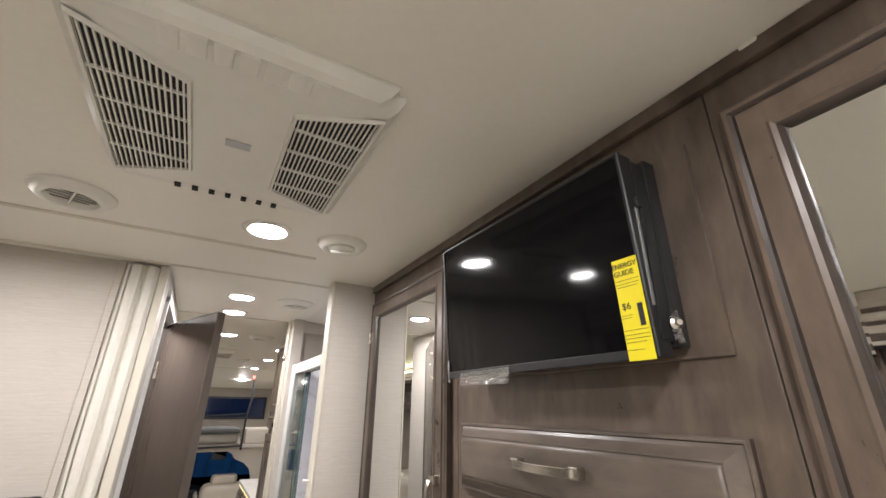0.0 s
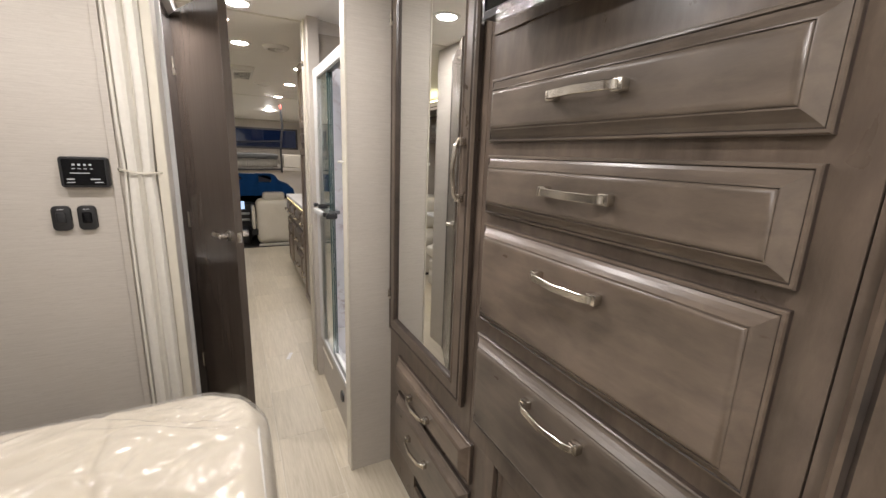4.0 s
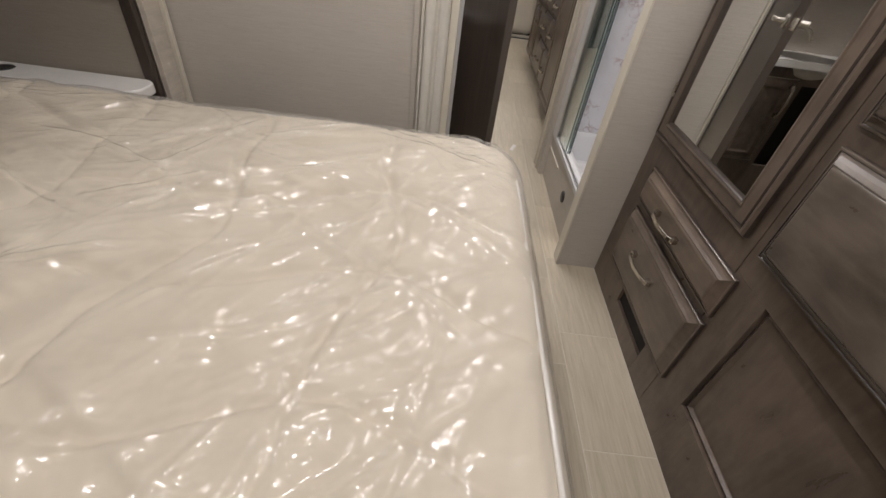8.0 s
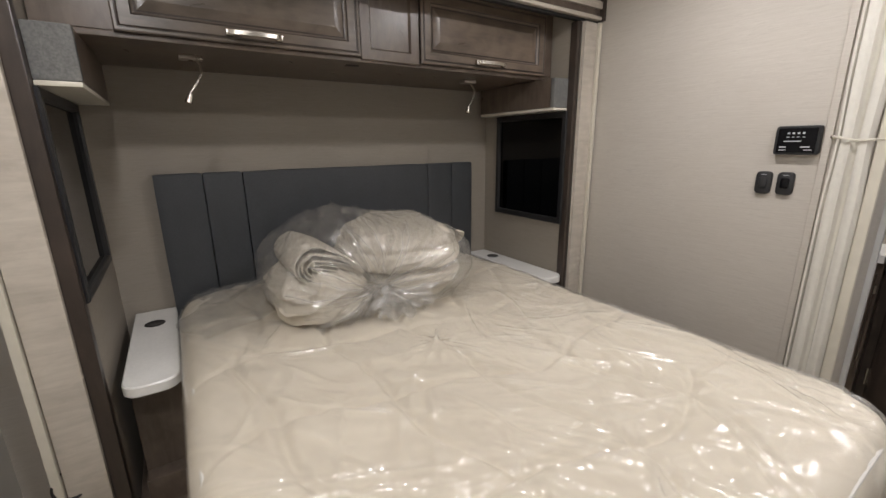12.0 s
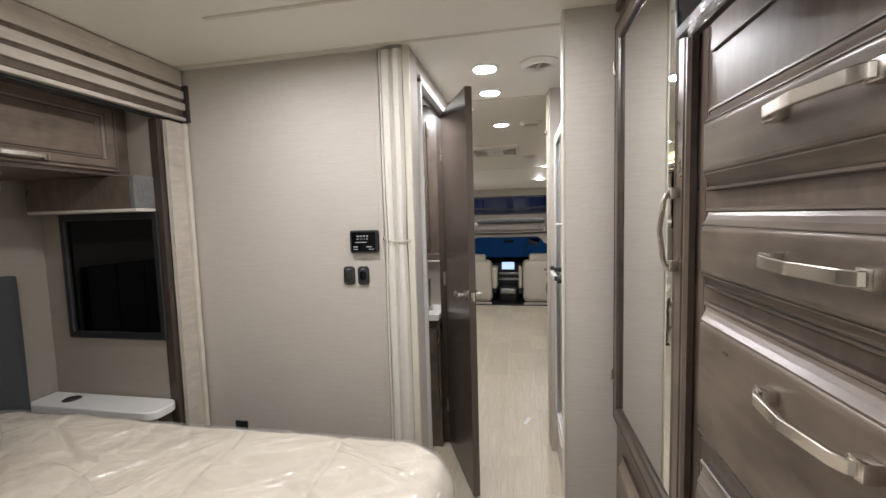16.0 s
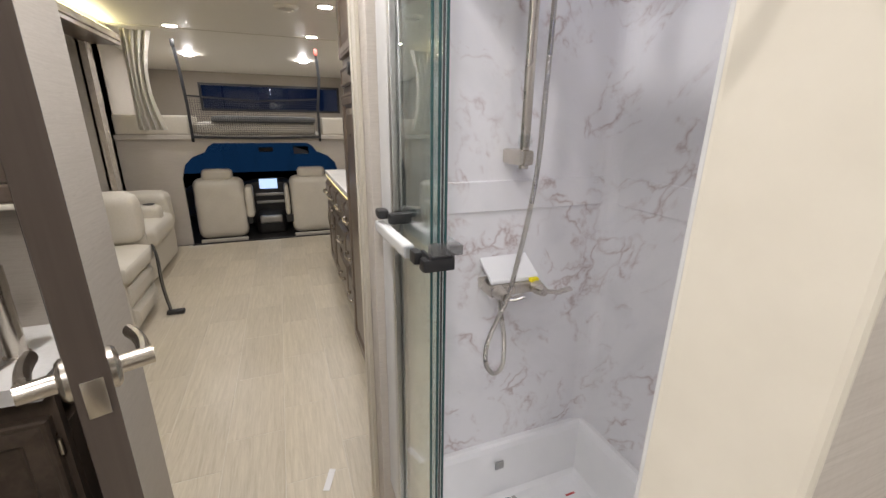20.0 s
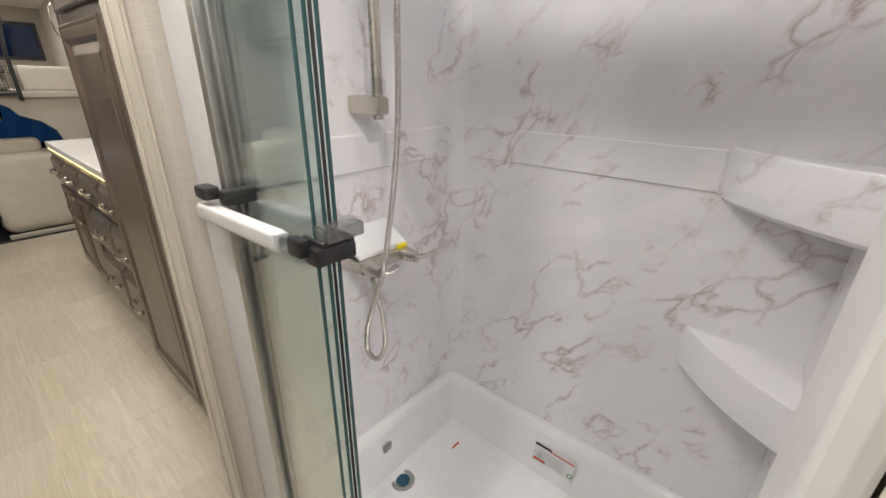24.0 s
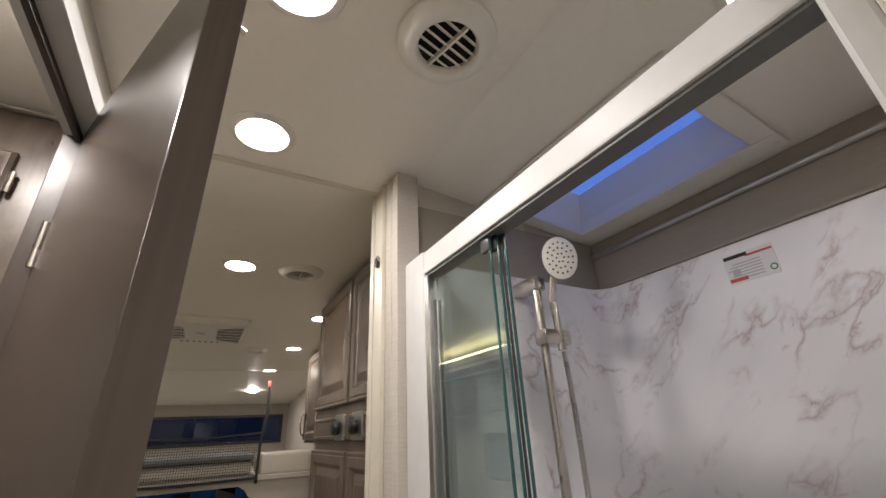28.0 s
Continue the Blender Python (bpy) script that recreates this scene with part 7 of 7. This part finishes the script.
part("tray", bx(-0.06, 0.20, 6.98, 7.05, 0.10, 0.2, 0.02), ALU, t)
part("steering_wheel", lathe([(0.17, -0.012), (0.186, 0.0), (0.17, 0.012), (0.156, 0.0), (0.17, -0.012)], 28, facing(-0.45, 7.42, 0.52, (0, -0.85, 0.5)), cap=False), BLACK, t)
t = thing("windshield", "curved windshield with blue dusk behind it", "windshield", (0.1, 8.0, 0.5), kind="structure")
bm = bmesh.new()
cols = []
for k in range(13):
    s = -1 + k / 6
    cols.append([bm.verts.new((0.07 + s * 1.12, 8.1 - 0.25 * s * s, 0.45)), bm.verts.new((0.07 + s * 1.05, 7.75 - 0.2 * s * s, 1.12))])
for a, b in zip(cols, cols[1:]):
    bm.faces.new((a[0], b[0], b[1], a[1]))
bmesh.ops.solidify(bm, geom=bm.faces[:], thickness=0.006)
part("pane", bm, WIND, t)
part("rear_view_mirror", bx(-0.02, 0.16, 7.72, 7.75, 0.92, 0.98, 0.012), BLACK, t)
part("sensor_card", bx(0.42, 0.62, 7.80, 7.805, 0.88, 0.99), PRINT, t)

# ---- bunk over the cab ----
t = thing("bunk_mattress", "grey bunk pad over the cab", "mattress", (0, 7.4, 1.17))
part("pad", cushion((-0.55, 6.75, 1.17), (0.65, 8.2, 1.30), 0.04, 14), LEATHER, t)
part("blanket", cushion((-0.40, 6.72, 1.295), (0.66, 7.5, 1.36), 0.03, 14), FABRIC, t, "folded grey pad")
for x0, x1 in ((XL + 0.01, -0.60), (0.72, XR - 0.01)):
    structure("trim", bx(x0, x1, 6.63, 7.2, 1.17, 1.36, 0.02), LEATHER, "padded ivory bunk side box", "trim")
t = thing("bunk_window", "long dark window above the bunk", "window", (0.16, 8.3, 1.46), kind="structure")
part("window_frame", nest(1.85, 0.36, [(0, -0.03), (0, 0.012), (0.03, 0.012), (0.03, -0.03)], cap=False, m=facing(0.225, 8.3, 1.62, (0, -1, 0))), BLACK, t)
part("pane", bx(-0.67, 1.12, 8.32, 8.325, 1.46, 1.78), BUNK_GLASS, t)
t = thing("bunk_net", "black safety net hung on straps before the bunk", "safety net", (0.05, 6.64, 1.1))
for s, xt, xb in ((0, -0.61, -0.575), (1, 0.70, 0.685)):
    part("strap", sweep([(xt, 6.56, 2.03), (xt + 0.02, 6.59, 1.75), (xb, 6.60, 1.45), (xb, 6.60, 1.10)], 0.014, 0.003, square=True, up=(0, 1, 0)), NET, t)
    part("strap_end", bx(xt - 0.018, xt + 0.018, 6.545, 6.565, 1.99, 2.05, 0.005), RED if s else BLACK, t)
part("lower_band", sweep([(-0.58, 6.60, 1.15), (0.06, 6.60, 1.135), (0.69, 6.60, 1.15)], 0.012, 0.012, square=True), NET, t)
part("upper_band", sweep([(-0.565, 6.60, 1.55), (0.06, 6.60, 1.51), (0.68, 6.60, 1.55)], 0.008, 0.008, square=True), NET, t)
bm = bmesh.new()
for k in range(60):
    x = -0.57 + 1.25 * k / 59
    bx(x - 0.0016, x + 0.0016, 6.598, 6.601, 1.14, 1.53, 0, bm)
for k in range(18):
    z = 1.15 + 0.38 * k / 17
    bx(-0.575, 0.685, 6.602, 6.604, z - 0.0016, z + 0.0016, 0, bm)
tagged(part("mesh", bm, NET, t), kind="stuff")
t = thing("cab_curtain", "gathered cream curtain by the cab", "curtain", (-0.9, 6.5, 1.22))
bm = bmesh.new()
grid = []
for i in range(9):
    z = 2.10 - i * 0.11
    s = 1 - 0.35 * math.sin(math.pi * i / 8)
    grid.append([bm.verts.new((-1.00 + 0.24 * s * k / 16, 6.50 + 0.022 * math.sin(k * 1.7), z)) for k in range(17)])
for a, b in zip(grid, grid[1:]):
    for k in range(16):
        bm.faces.new((a[k], a[k + 1], b[k + 1], b[k]))
bmesh.ops.solidify(bm, geom=bm.faces[:], thickness=0.003)
part("pleats", bm, CURTAIN, t)

# ---- floor tiles, joints along the coach ----
def tile_mesh(w, l):
    bm = nest(w, l, [(0, -0.003), (0.0, -0.0008), (0.0012, 0.0)])
    return shaded(bm, "tile", False)


floor_ob = bpy.data.objects["floor"]
full = tile_mesh(TILE_W - 0.003, TILE_L - 0.003)
full.materials.append(TILE)
count = 0
for i in range(-10, 4):
    x0 = 0.39 + i * TILE_W
    stagger = {0: 0.0, 1: 0.16, 2: 0.31}[i % 3]
    for j in range(-5, 13):
        y0 = 0.81 + stagger + j * TILE_L
        if x0 + TILE_W < -1.95 or x0 > XR or y0 + TILE_L < YR or y0 + TILE_L > YF + 0.3:
            continue
        xa, xb = max(x0, -1.95), min(x0 + TILE_W, XR)
        ya, yb = max(y0, YR), min(y0 + TILE_L, YF)
        if yb - ya < 0.02 or xb - xa < 0.02:
            continue
        me = full
        if xb - xa < TILE_W - 0.001 or yb - ya < TILE_L - 0.001:
            me = tile_mesh(xb - xa - 0.003, yb - ya - 0.003)
        place("tile", me, TILE, floor_ob, "", Matrix.Translation(((xa + xb) / 2, (ya + yb) / 2, 0.0)))
        count += 1
